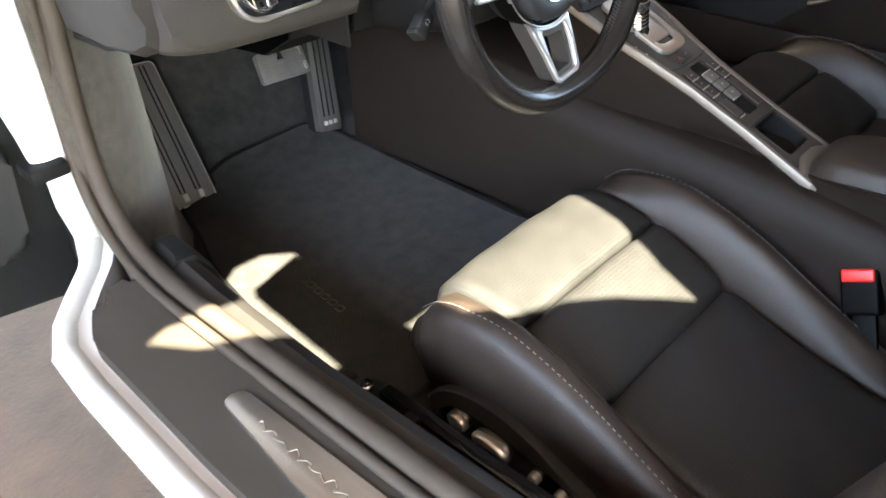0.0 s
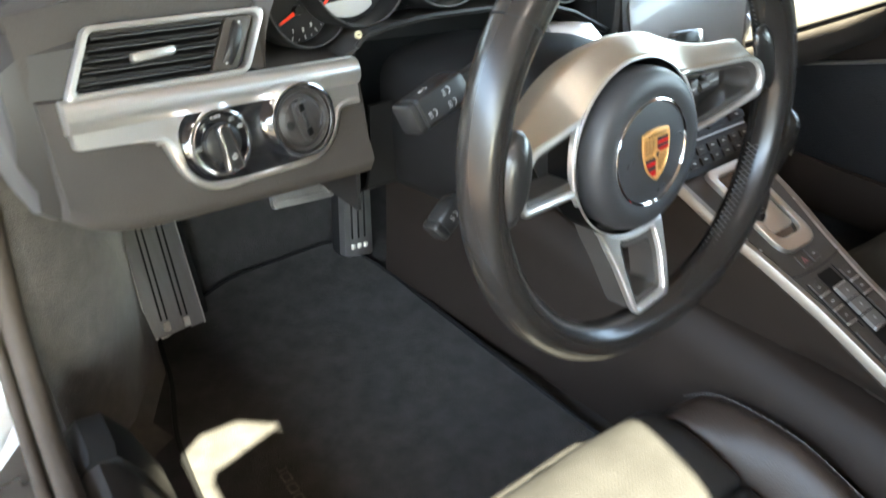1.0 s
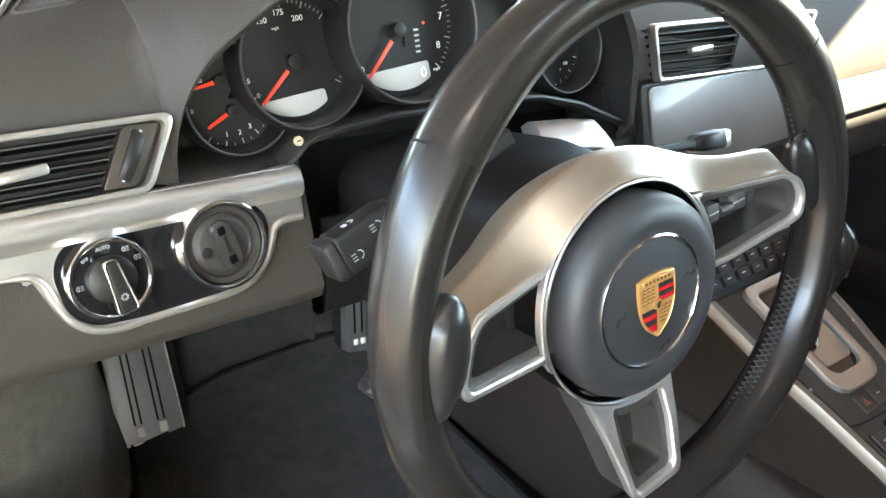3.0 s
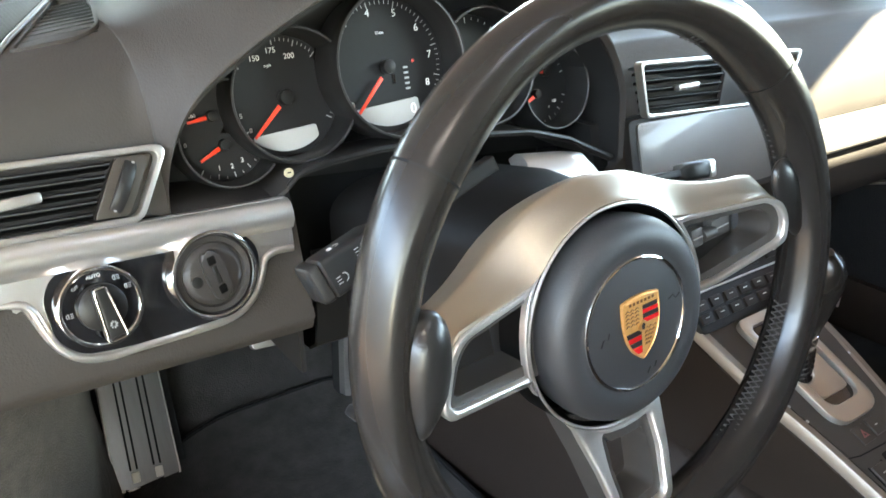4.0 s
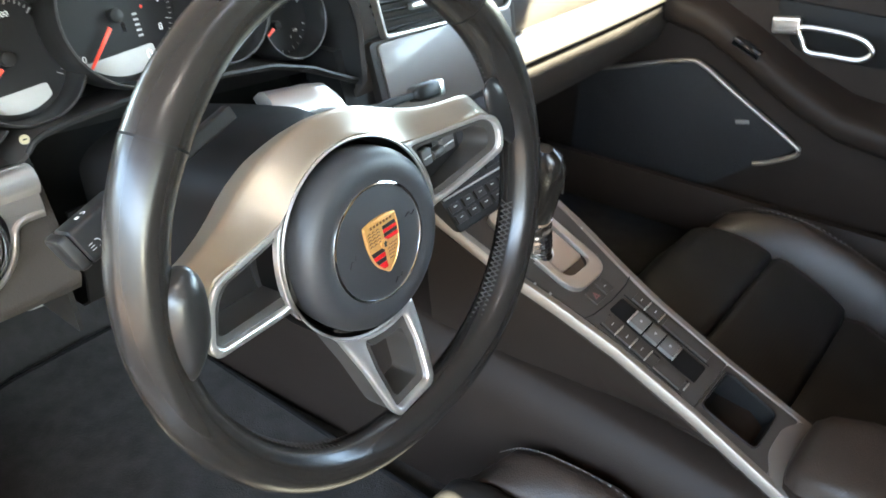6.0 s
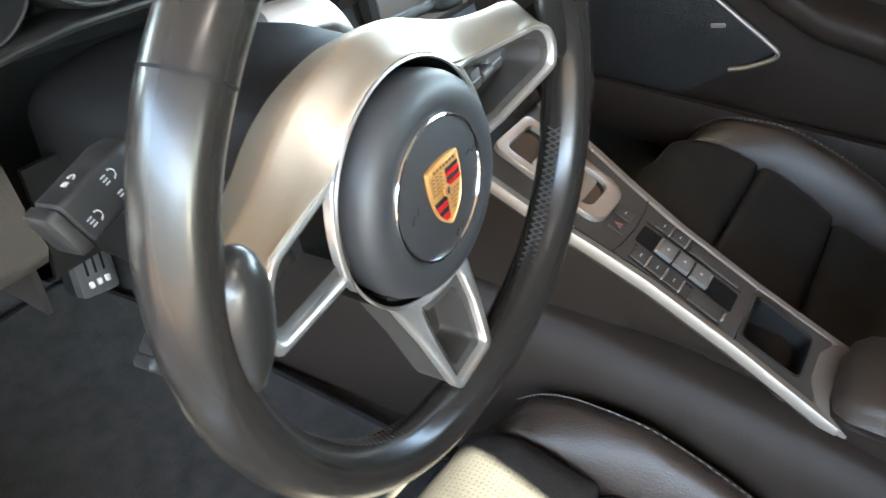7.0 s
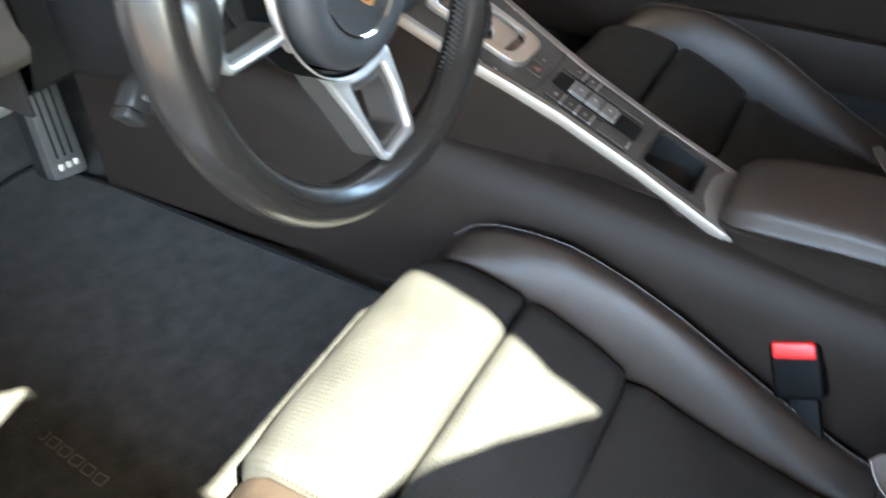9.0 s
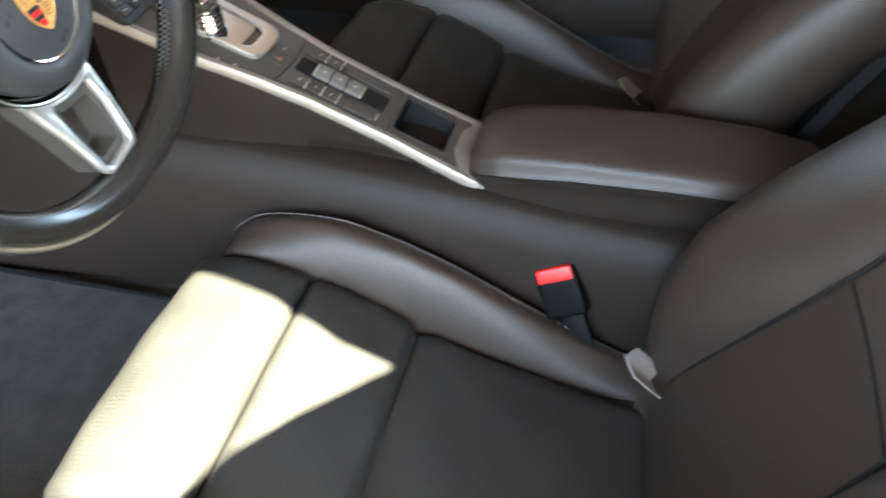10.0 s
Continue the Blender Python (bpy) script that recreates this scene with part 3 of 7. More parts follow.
# cross stitching on the rim's inner side
for d0, d1 in ((208, 266), (276, 338), (41, 66), (16, 39)):
    bits = []
    n = int(abs(d1 - d0) / 1.6)
    for i in range(n):
        a = radians(d0 + (d1 - d0) * i / n)
        for sgn in (-1, 1):
            b = a + radians(1.9)
            r0 = 0.1685 - 0.0153
            z0, z1 = 0.0050 * sgn - 0.001, -0.0050 * sgn - 0.001
            bits.append(tube([(r0 * math.cos(a), r0 * math.sin(a), z0), (r0 * math.cos(b), r0 * math.sin(b), z1)], 0.00055, 4))
    wheel_part("stitching", merge(*bits), WHEEL_THREAD)

HUB = (-0.004, -0.0125)
hub_m = Matrix.Translation((HUB[0], HUB[1], 0))
pad_bm = lathe([(0.058, -0.034), (0.0625, -0.022), (0.0636, -0.012), (0.0632, -0.005), (0.0614, 0.0004), (0.0580, 0.0040), (0.0535, 0.0061), (0.0488, 0.0067), (0.0448, 0.0061), (0.0412, 0.0048), (0.0398, 0.0050), (0.030, 0.0064), (0.012, 0.0072), (0.001, 0.0073)], 72)
pad_bm.transform(hub_m)
hub = wheel_part("airbag_pad", pad_bm, HUB_VINYL, "round matt black airbag cover")
bezel = lathe([(0.0580, -0.036), (0.0700, -0.036), (0.0706, -0.014), (0.0700, -0.0105), (0.0684, -0.0100), (0.0672, -0.0120), (0.0655, -0.026), (0.058, -0.030)], 72)
bezel.transform(hub_m)
wheel_part("hub_bezel", bezel, VENT_BLACK, "black groove round the airbag cover")
wheel_part("hub_line", tube([(HUB[0] + 0.0697 * math.cos(k * math.tau / 96), HUB[1] + 0.0697 * math.sin(k * math.tau / 96), -0.0094) for k in range(96)], 0.0010, 8, True), SPOKE_EDGE, "thin bright line round the hub")
r_ring = [(HUB[0] + 0.0405 * math.cos(k * math.tau / 80), HUB[1] + 0.0405 * math.sin(k * math.tau / 80), 0.0052) for k in range(80)]
wheel_part("emblem_ring", tube(r_ring, 0.0012, 8, True), CHROME, "thin chrome ring")
# shield emblem as plain coloured fields
EM = Matrix.Translation((-0.0030, -0.0130, 0.0068)) @ Matrix.Rotation(radians(-2), 4, "Z")
shield = [Vector((x, y, 0)) for x, y in rounded([(-0.0152, 0.0178), (-0.006, 0.0198), (0.006, 0.0198), (0.0152, 0.0178), (0.0158, 0.006), (0.0138, -0.006), (0.0090, -0.0150), (0.0, -0.0222), (-0.0090, -0.0150), (-0.0138, -0.006), (-0.0158, 0.006)], [0.001, 0.004, 0.004, 0.001, 0.006, 0.006, 0.006, 0.002, 0.006, 0.006, 0.006], 3)]
shield_bm = plate([(p.x, p.y) for p in shield], 0, 0.0016, 0.0006)
shield_bm.transform(EM)
badge = wheel_part("emblem", shield_bm, GOLD, "gold shield emblem")


def emblem_piece(bm, mt, name="emblem_field"):
    bm.transform(WM @ EM)
    ob = part(name, bm, mt, badge)
    return ob


def stripe(y0, y1, x0, x1a, x1b):
    return plate([(x0, y0), (x1a, y0), (x1b, y1), (x0, y1)], 0.0014, 0.0020, 0.0002, 1)


# striped quarters, upper and lower
for y0, y1, xa, xb, mt in ((0.0098, 0.0124, 0.0136, 0.0132, PLASTIC), (0.0070, 0.0096, 0.0140, 0.0137, CREST_RED), (0.0042, 0.0068, 0.0142, 0.0140, PLASTIC), (0.0012, 0.0040, 0.0140, 0.0142, CREST_RED)):
    emblem_piece(stripe(y0, y1, 0.0010, xa, xb), mt)
for y0, y1, xa, xb, mt in ((-0.0052, -0.0020, -0.0128, -0.0138, PLASTIC), (-0.0086, -0.0054, -0.0114, -0.0127, CREST_RED), (-0.0120, -0.0088, -0.0092, -0.0112, PLASTIC), (-0.0168, -0.0122, -0.0050, -0.0090, CREST_RED)):
    emblem_piece(stripe(y0, y1, -0.0010, xa, xb), mt)
# fine curved relief in the two gold quarters, raised border and centre boss
for x0, x1, ys_ in ((-0.0132, -0.0016, (0.0028, 0.0052, 0.0076, 0.0100, 0.0120)), (0.0018, 0.0122, (-0.0026, -0.0050, -0.0074, -0.0098, -0.0122))):
    for q, y in enumerate(ys_):
        xe = x1 - 0.0016 * q if y < 0 else x1
        for k in range(3):
            xa, xb = x0 + (xe - x0) * (k + 0.08) / 3, x0 + (xe - x0) * (k + 0.86) / 3
            emblem_piece(tube(catmull([(xa, y - 0.0007, 0.0016), ((xa + xb) / 2, y + 0.0006, 0.0019), (xb, y - 0.0004, 0.0016)], 3), 0.00034, 5), ANTLER, "emblem_relief")
emblem_piece(rbox(0.0240, 0.0030, 0.0007, 0.0003, 1, Matrix.Translation((0, 0.0157, 0.0018))), GOLD, "emblem_band")
for k in range(7):
    emblem_piece(rbox(0.0018, 0.0018, 0.0003, 0, 1, Matrix.Translation((-0.0093 + 0.0031 * k, 0.0157, 0.0022))), ANTLER, "emblem_relief")
emblem_piece(tube([(p.x * 0.95, p.y * 0.95, 0.0016) for p in shield], 0.0005, 5, True), GOLD, "emblem_border")
emblem_piece(disc(0.0036, 0.0012, 0.0026, 20, 0.0005), GOLD)
emblem_piece(plate([(-0.0012, -0.0020), (0.0010, -0.0022), (0.0004, -0.0004), (0.0016, 0.0008), (0.0004, 0.0022), (-0.0008, 0.0014), (-0.0014, 0.0002)], 0.0024, 0.0030, 0.0002, 1), PLASTIC)
for x, y, r in ((-0.031, -0.012, 20), (0.027, -0.006, -20), (0.004, -0.044, 8)):
    wheel_part("moulded_mark", tube([Matrix.Translation((x, y, 0.0066)) @ Matrix.Rotation(radians(r), 4, "Z") @ Vector(p) for p in ((-0.0045, -0.002, 0), (-0.001, 0.001, 0), (0.002, -0.001, 0), (0.0045, 0.002, 0))], 0.0004, 5), PLASTIC)


PALE_SWITCH = material("grey_switch", (0.060, 0.057, 0.054), 0.45, vary=0.05)


def dense(outer, inner, step=0.008):
    """Extra corners along the long sides of two outlines, as many on each."""
    res = ([], [])
    for i in range(len(outer)):
        j = (i + 1) % len(outer)
        n = max(1, int(math.dist(outer[i], outer[j]) / step))
        for k in range(n):
            for pts, out in zip((outer, inner), res):
                out.append((pts[i][0] + (pts[j][0] - pts[i][0]) * k / n, pts[i][1] + (pts[j][1] - pts[i][1]) * k / n))
    return res


def off_hub(pair, gaps=(0.0714, 0.0742)):
    """Keeps a lip's two outlines outside the hub's round pad."""
    res = []
    for pts, gap in zip(pair, gaps):
        res.append([])
        for x, y in pts:
            dx, dy = x - HUB[0], y - HUB[1]
            k = max(1.0, gap / max(1e-6, math.hypot(dx, dy)))
            res[-1].append((HUB[0] + dx * k, HUB[1] + dy * k))
    return res


def spoke_depth(x):
    """The side spokes' frames sink from the rim towards the hub."""
    return 0.008 - 0.018 * min(1.0, max(0.0, (0.140 - abs(x)) / 0.075))


def sunk(bm):
    for v in bm.verts:
        v.co.z += spoke_depth(v.co.x)
    return bm


def spoke(mirror):
    """A side spoke: a bright frame round an open window, with a dark duct behind it."""
    s = 1 if mirror else -1
    f = lambda pts: [(s * x, y) for x, y in pts]
    lip_o = f([(0.050, 0.0330), (0.074, 0.0297), (0.1230, 0.0290), (0.1338, 0.0200), (0.1436, -0.0040), (0.1400, -0.0118), (0.080, -0.0245), (0.054, -0.0305)])
    lip_i = f([(0.056, 0.0270), (0.0750, 0.0252), (0.1200, 0.0242), (0.1290, 0.0172), (0.1380, -0.0032), (0.1345, -0.0080), (0.0790, -0.0195), (0.057, -0.0225)])
    if mirror:
        lip_o = [(0.050, 0.0330), (0.0745, 0.0300), (0.1255, 0.0265), (0.1365, 0.0205), (0.1410, 0.0080), (0.1385, -0.0085), (0.0840, -0.0218), (0.058, -0.0255)]
        lip_i = [(0.058, 0.0275), (0.0757, 0.0263), (0.1238, 0.0230), (0.1328, 0.0180), (0.1365, 0.0080), (0.1345, -0.0048), (0.0833, -0.0177), (0.062, -0.0190)]
    corner = [0.003, 0.004, 0.006, 0.006, 0.006, 0.006, 0.004, 0.003] if mirror else [0.003, 0.004, 0.008, 0.010, 0.006, 0.006, 0.004, 0.003]
    wheel_part("spoke_lip", sunk(lip_ring(*off_hub(dense(rounded(lip_o, corner, 4), rounded(lip_i, corner, 4))), -0.005, 0.0006, 0.0018)), SPOKE_EDGE, "bright silver window frame of the spoke")
    duct_o = f([(0.050, 0.0300), (0.074, 0.0275), (0.1210, 0.0268), (0.1315, 0.0185), (0.1412, -0.0035), (0.1370, -0.0102), (0.080, -0.0225), (0.054, -0.0280)])
    duct_i = f([(0.0660, 0.0215), (0.0765, 0.0212), (0.1160, 0.0205), (0.1245, 0.0140), (0.1322, -0.0020), (0.1290, -0.0038), (0.0785, -0.0130), (0.0690, -0.0150)])
    if mirror:
        duct_o = [(x - 0.002 * (x > 0.1), y * 0.92) for x, y in lip_o]
        duct_i = [(0.066, 0.0225), (0.077, 0.0222), (0.1195, 0.0195), (0.1270, 0.0145), (0.1295, 0.0075), (0.1275, -0.0005), (0.0815, -0.0120), (0.0690, -0.0140)]
    wheel_part("spoke", sunk(ring_plate(*dense(rounded(duct_o, corner, 4), rounded(duct_i, corner, 4)), -0.028, -0.0036, 0.0008)), DARK_METAL, "dark metal duct behind the spoke's window")
    # switches in the window
    if mirror:
        wheel_part("switch_panel", rbox(0.050, 0.030, 0.006, 0.002, 2, Matrix.Translation((0.098, 0.004, -0.026))), PLASTIC, "black switch panel")
        for x, y, w in ((0.0775, 0.010, 0.011), (0.1010, 0.0105, 0.018)):
            key = wheel_part("switch", rbox(w, 0.013, 0.008, 0.0018, 2, Matrix.Translation((x, y, -0.019))), PALE_SWITCH, "grey steering wheel key")
            wheel_part("switch_line", rbox(w * 0.8, 0.0009, 0.0008, 0.0002, 1, Matrix.Translation((x, y, -0.0148))), GREY_PRINT)
        wheel_part("switch_roller", disc(0.0045, -0.006, 0.006, 20, 0.001, Matrix.Translation((0.0890, 0.009, -0.017)) @ Matrix.Rotation(radians(90), 4, "Y")), DARK_METAL, "small grey roller")
    # drop-shaped thumb rest swelling out of the rim beside the spoke
    if mirror:
        shape = ((-0.0145, 0.1586, 0.1614, 0.002), (-0.011, 0.1544, 0.1636, 0.006), (-0.004, 0.1474, 0.1646, 0.0095), (0.004, 0.1412, 0.1638, 0.0112), (0.014, 0.1371, 0.1629, 0.0122), (0.024, 0.1335, 0.1615, 0.0126), (0.033, 0.1315, 0.1595, 0.0120), (0.040, 0.1317, 0.1559, 0.0100), (0.045, 0.1345, 0.1505, 0.0065), (0.0475, 0.1391, 0.1449, 0.0025))
        base, swell = 0.0030, 0.46
    else:
        shape = ((-0.0075, 0.1595, 0.1625, 0.006), (-0.0045, 0.1550, 0.1645, 0.010), (0.002, 0.1470, 0.1660, 0.0120), (0.010, 0.1405, 0.1665, 0.0130), (0.020, 0.1365, 0.1660, 0.0135), (0.029, 0.1345, 0.1645, 0.0135), (0.038, 0.1335, 0.1620, 0.0130), (0.045, 0.1345, 0.1580, 0.0110), (0.050, 0.1375, 0.1520, 0.0075), (0.0525, 0.1420, 0.1470, 0.003))
        base, swell = 0.0095, 0.95
    rows = [[(s * ((x0 + x1) / 2 + (x1 - x0) / 2 * math.cos(k * math.tau / 20)), y, base + swell * hz * math.sin(k * math.tau / 20)) for k in range(20)] for y, x0, x1, hz in shape]
    wheel_part("thumb_rest", loft(rows), THUMB_GLOSS, "glossy worn leather thumb rest")


# one metal hood over the hub and both side spokes, leaning back to the column
front = [(-0.1335, 0.0212), (-0.1300, 0.0252), (-0.1235, 0.0290), (-0.112, 0.0292), (-0.098, 0.0294), (-0.086, 0.0296), (-0.074, 0.0298), (-0.064, 0.0305)]
front = [(x, y, spoke_depth(x)) for x, y in front]
arc_h = [(HUB[0] + 0.0706 * math.cos(radians(a)), HUB[1] + 0.0706 * math.sin(radians(a)), -0.0100) for a in range(138, 41, -6)]
front = front + arc_h + [(-x, y - 0.0028 * max(0.0, (-x - 0.070) / 0.060), z) for x, y, z in front[::-1]]
BACK_EDGE = catmull([(-0.150, 0.0345, 0), (-0.128, 0.0362, 0), (-0.106, 0.0405, 0), (-0.084, 0.0490, 0), (-0.062, 0.0605, 0), (-0.040, 0.0690, 0), (-0.004, 0.0740, 0), (0.032, 0.0690, 0), (0.054, 0.0605, 0), (0.076, 0.0500, 0), (0.098, 0.0430, 0), (0.122, 0.0395, 0), (0.150, 0.0385, 0)], 6)
BACK_EDGE = [(p.x, p.y) for p in BACK_EDGE]
rows = []
for x, y, z in front:
    yb = lerp(BACK_EDGE, x)
    zb = -0.034 + 0.016 * max(0.0, (abs(x) - 0.070) / 0.065)
    dy, dz = yb - y, zb - z
    rows.append([(x, y - 0.0010, z - 0.0030), (x, y, z), (x, y + 0.0009, z + 0.0004), (x, y + 0.0020, z - 0.0006)] + [(x, y + dy * a, z + dz * a) for a in (0.2, 0.4, 0.6, 0.78)] + [(x, y + dy * 0.88 - 0.0002, z + dz * 0.90), (x, y + dy * 0.92 - 0.0010, zb), (x, yb - 0.0040, zb - 0.008), (x, yb - 0.010, zb - 0.022)])
rows = [[Vector(p) for p in r] for r in rows]
wheel_part("spoke_hood", sheet(rows, 0.0015), SPOKE_METAL, "satin metal hood over the spokes")
spoke(False)
spoke(True)
# lower double spoke
lo_out = [(-0.0490, -0.062), (-0.0380, -0.104), (-0.0318, -0.1400), (-0.0285, -0.1465), (0.0100, -0.1445), (0.0145, -0.1395), (0.0206, -0.113), (0.0254, -0.0788), (0.004, -0.080), (-0.025, -0.077)]
lo_in = [(-0.0285, -0.0850), (-0.0297, -0.1060), (-0.0272, -0.1375), (-0.0250, -0.1412), (0.0055, -0.1392), (0.0085, -0.1360), (0.0137, -0.1092), (0.0135, -0.0865), (0.002, -0.0845), (-0.022, -0.0815)]
lo_r = [0.003, 0.004, 0.006, 0.005, 0.005, 0.006, 0.004, 0.003, 0.003, 0.003]
duct_out = [(x * 0.97 - 0.0002, y + 0.0012) for x, y in lo_out]
duct_in = [(-0.0235, -0.0905), (-0.0245, -0.1080), (-0.0225, -0.1320), (-0.0205, -0.1350), (0.0015, -0.1335), (0.0040, -0.1310), (0.0085, -0.1080), (0.0075, -0.0945), (0.000, -0.0945), (-0.020, -0.0930)]


def tip_back(bm):
    for v in bm.verts:
        v.co.z += 0.0075 - 0.0175 * min(1.0, max(0.0, (v.co.y + 0.146) / 0.069))
    return bm


wheel_part("spoke_lip", tip_back(lip_ring(*off_hub(dense(rounded(lo_out, lo_r, 4), rounded(lo_in, lo_r, 4))), -0.006, 0.0006, 0.0018)), SPOKE_EDGE, "bright silver edge of the lower spoke")
wheel_part("lower_spoke", tip_back(ring_plate(*dense(rounded(duct_out, lo_r, 4), rounded(duct_in, lo_r, 4)), -0.030, -0.0045, 0.0008)), DARK_METAL, "dark metal lower spoke")
wheel_part("hub_back", loft([[(HUB[0] + r * math.cos(k * math.tau / 40), HUB[1] + r * math.sin(k * math.tau / 40), w) for k in range(40)] for r, w in ((0.067, -0.034), (0.066, -0.05), (0.05, -0.075))]), PLASTIC, "black hub housing")

# ---- steering column, stalks ----
column = thing("steering_column", "black steering column shroud with control stalks", "steering column", (-0.37, 0.15, 0.66))
AX = -W_NORMAL
col_rows = []
for d, hw, up, dn in ((0.072, 0.050, 0.048, 0.060), (0.085, 0.062, 0.055, 0.075), (0.13, 0.070, 0.058, 0.085), (0.19, 0.072, 0.055, 0.090), (0.26, 0.070, 0.05, 0.09)):
    c = WC + AX * d
    ring = [(-1, 0.2), (-0.95, 0.7), (-0.6, 1.0), (0, 1.08), (0.6, 1.0), (0.95, 0.7), (1, 0.2), (0.98, -0.5), (0.75, -1.0), (0, -1.08), (-0.75, -1.0), (-0.98, -0.5)]
    col_rows.append([p for p in catmull([c + Vector((hw * a, 0, (up if b > 0 else dn) * b)) for a, b in ring], 3, True)])
# shroud and cover are near black in place of the shade behind the wheel
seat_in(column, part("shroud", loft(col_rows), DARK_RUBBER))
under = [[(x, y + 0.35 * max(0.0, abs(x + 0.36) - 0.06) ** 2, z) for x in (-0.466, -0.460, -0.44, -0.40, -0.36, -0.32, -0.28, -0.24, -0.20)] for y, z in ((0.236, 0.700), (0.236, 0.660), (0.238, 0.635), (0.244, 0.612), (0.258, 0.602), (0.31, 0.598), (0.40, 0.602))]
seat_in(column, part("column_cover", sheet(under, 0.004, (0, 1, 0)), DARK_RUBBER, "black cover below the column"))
cap_rows = []
for t in (0.0, 0.12, 0.3, 0.5, 0.7, 0.86, 0.95, 1.0):
    drop = 0.026 * max(0.0, (t - 0.62) / 0.38) ** 2
    cap_rows.append([(-0.046 + 0.092 * t, y - drop, z - 0.6 * drop) for y, z in ((-0.022, -0.012), (-0.018, 0.001), (-0.008, 0.0055), (0.004, 0.0060), (0.012, 0.0035), (0.016, -0.003), (0.016, -0.012))])
seat_in(column, part("trim_cap", loft(cap_rows), SATIN, "smooth silver cap behind the wheel", sharp=70, m=face_frame((-0.272, 0.165, 0.750), (1, 0, -0.12), (0.1, -0.75, 0.66))))


def stalk(end, root, w, h, marks, tip_mat=PLASTIC, tip_label="black stalk end"):
    """A stalk: a thick box at its end, a groove, then a thinner arm."""
    end, root = Vector(end), Vector(root)
    d = (root - end).normalized()
    m = face_frame(end, d, Vector((-0.05, -0.95, 0.30)))
    sec = rounded([(-h / 2, -w / 2), (h / 2, -w / 2), (h / 2, w / 2), (-h / 2, w / 2)], 0.0035, 3)
    far = (root - end).length
    box = 0.036 if w > 0.02 else 0.016
    arm = part("stalk", loft([[m @ Vector((x, y * sc, z * sc)) for y, z in sec] for x, sc in ((0, 0.90), (0.0015, 1.0), (box, 1.0), (box + 0.007, 0.86), (box + 0.011, 0.46), (far, 0.42))]), PLASTIC, None, "black control stalk")
    seat_in(column, arm)
    part("stalk_tip", loft([[m @ Vector((x, y * sc, z * sc)) for y, z in sec] for x, sc in ((-0.0075, 0.84), (-0.0066, 0.95), (-0.0045, 1.0), (-0.001, 1.0), (-0.0004, 0.9))]), tip_mat, arm, tip_label)
    for x, y, top in marks:
        if top:
            place = lambda p, q: m @ Vector((x + p, h / 2 + 0.0002, y + q))
        else:
            place = lambda p, q: m @ Vector((x + p, y + q, w / 2 + 0.0002))
        part("symbol", tube([place(0.0026 * math.cos(a), 0.0026 * math.sin(a)) for a in (-1.5, -0.7, 0.1, 0.8, 1.5)], 0.00032, 4), GREY_PRINT, arm)
        for q in (-0.0018, 0.0, 0.0018):
            part("symbol", tube([place(-0.0046, q), place(-0.0018, q)], 0.00028, 4), GREY_PRINT, arm)
    return arm


stalk((-0.528, 0.0870, 0.7548), (-0.435, 0.180, 0.757), 0.025, 0.0235, ((0.009, -0.003, False), (0.026, 0.005, False), (0.027, -0.005, False), (0.016, 0.001, True)))
stalk((-0.510, 0.078, 0.663), (-0.44, 0.155, 0.692), 0.019, 0.017, ((0.012, 0.0, False),))
stalk((-0.195, 0.095, 0.752), (-0.30, 0.125, 0.748), 0.018, 0.014, (), SATIN, "small silver stalk end")

# ---- dashboard ----
dash = thing("dashboard", "black leather dashboard with satin silver trim and round gauges", "dashboard", (-0.05, 0.4, 0.6))
D_SLOPE, D_LEAN = 0.12, 0.25


def dash_y(x, z):
    """The plane of the switch panel beside the wheel."""
    return 0.217 + D_SLOPE * (x + 0.55) + D_LEAN * (z - 0.71)


DM = face_frame((-0.55, 0.217, 0.71), (1, D_SLOPE, 0), (D_SLOPE, -1, D_LEAN))
D_INV = DM.inverted()


def on_dash(x, z):
    """Local coordinates on the switch panel of a place given by x and z."""
    p = D_INV @ Vector((x, dash_y(x, z), z))
    return (p.x, p.y)


def dash_part(name, bm, mat, label="", m=None, sharp=38):
    return seat_in(dash, part(name, bm, mat, None, label, sharp, m))


ARCH = [(-0.568, 0.752), (-0.566, 0.775), (-0.557, 0.805), (-0.541, 0.830), (-0.519, 0.848), (-0.487, 0.868), (-0.446, 0.888), (-0.405, 0.900), (-0.362, 0.905),
        (-0.318, 0.900), (-0.275, 0.888), (-0.233, 0.868), (-0.200, 0.847), (-0.178, 0.826), (-0.163, 0.800), (-0.156, 0.775), (-0.154, 0.720)]
arch = catmull([(x, 0.0, z) for x, z in ARCH], 6)
XS = [-0.745 + 0.175 * i / 16 for i in range(16)] + [p.x for p in arch] + [-0.150 + 0.900 * i / 26 for i in range(27)]


def lip_z(x):
    for a, b in zip(arch, arch[1:]):
        if a.x <= x <= b.x:
            return a.z + (b.z - a.z) * (x - a.x) / (b.x - a.x)
    return None


def lip_y(x, z):
    """The hood's lip lies further back where it sinks into the fascia."""
    if x > -0.45:
        return 0.215
    q = min(1.0, max(0.0, (z - 0.775) / 0.11))
    return 0.215 + 0.015 * (1 - q * q * (3 - 2 * q))


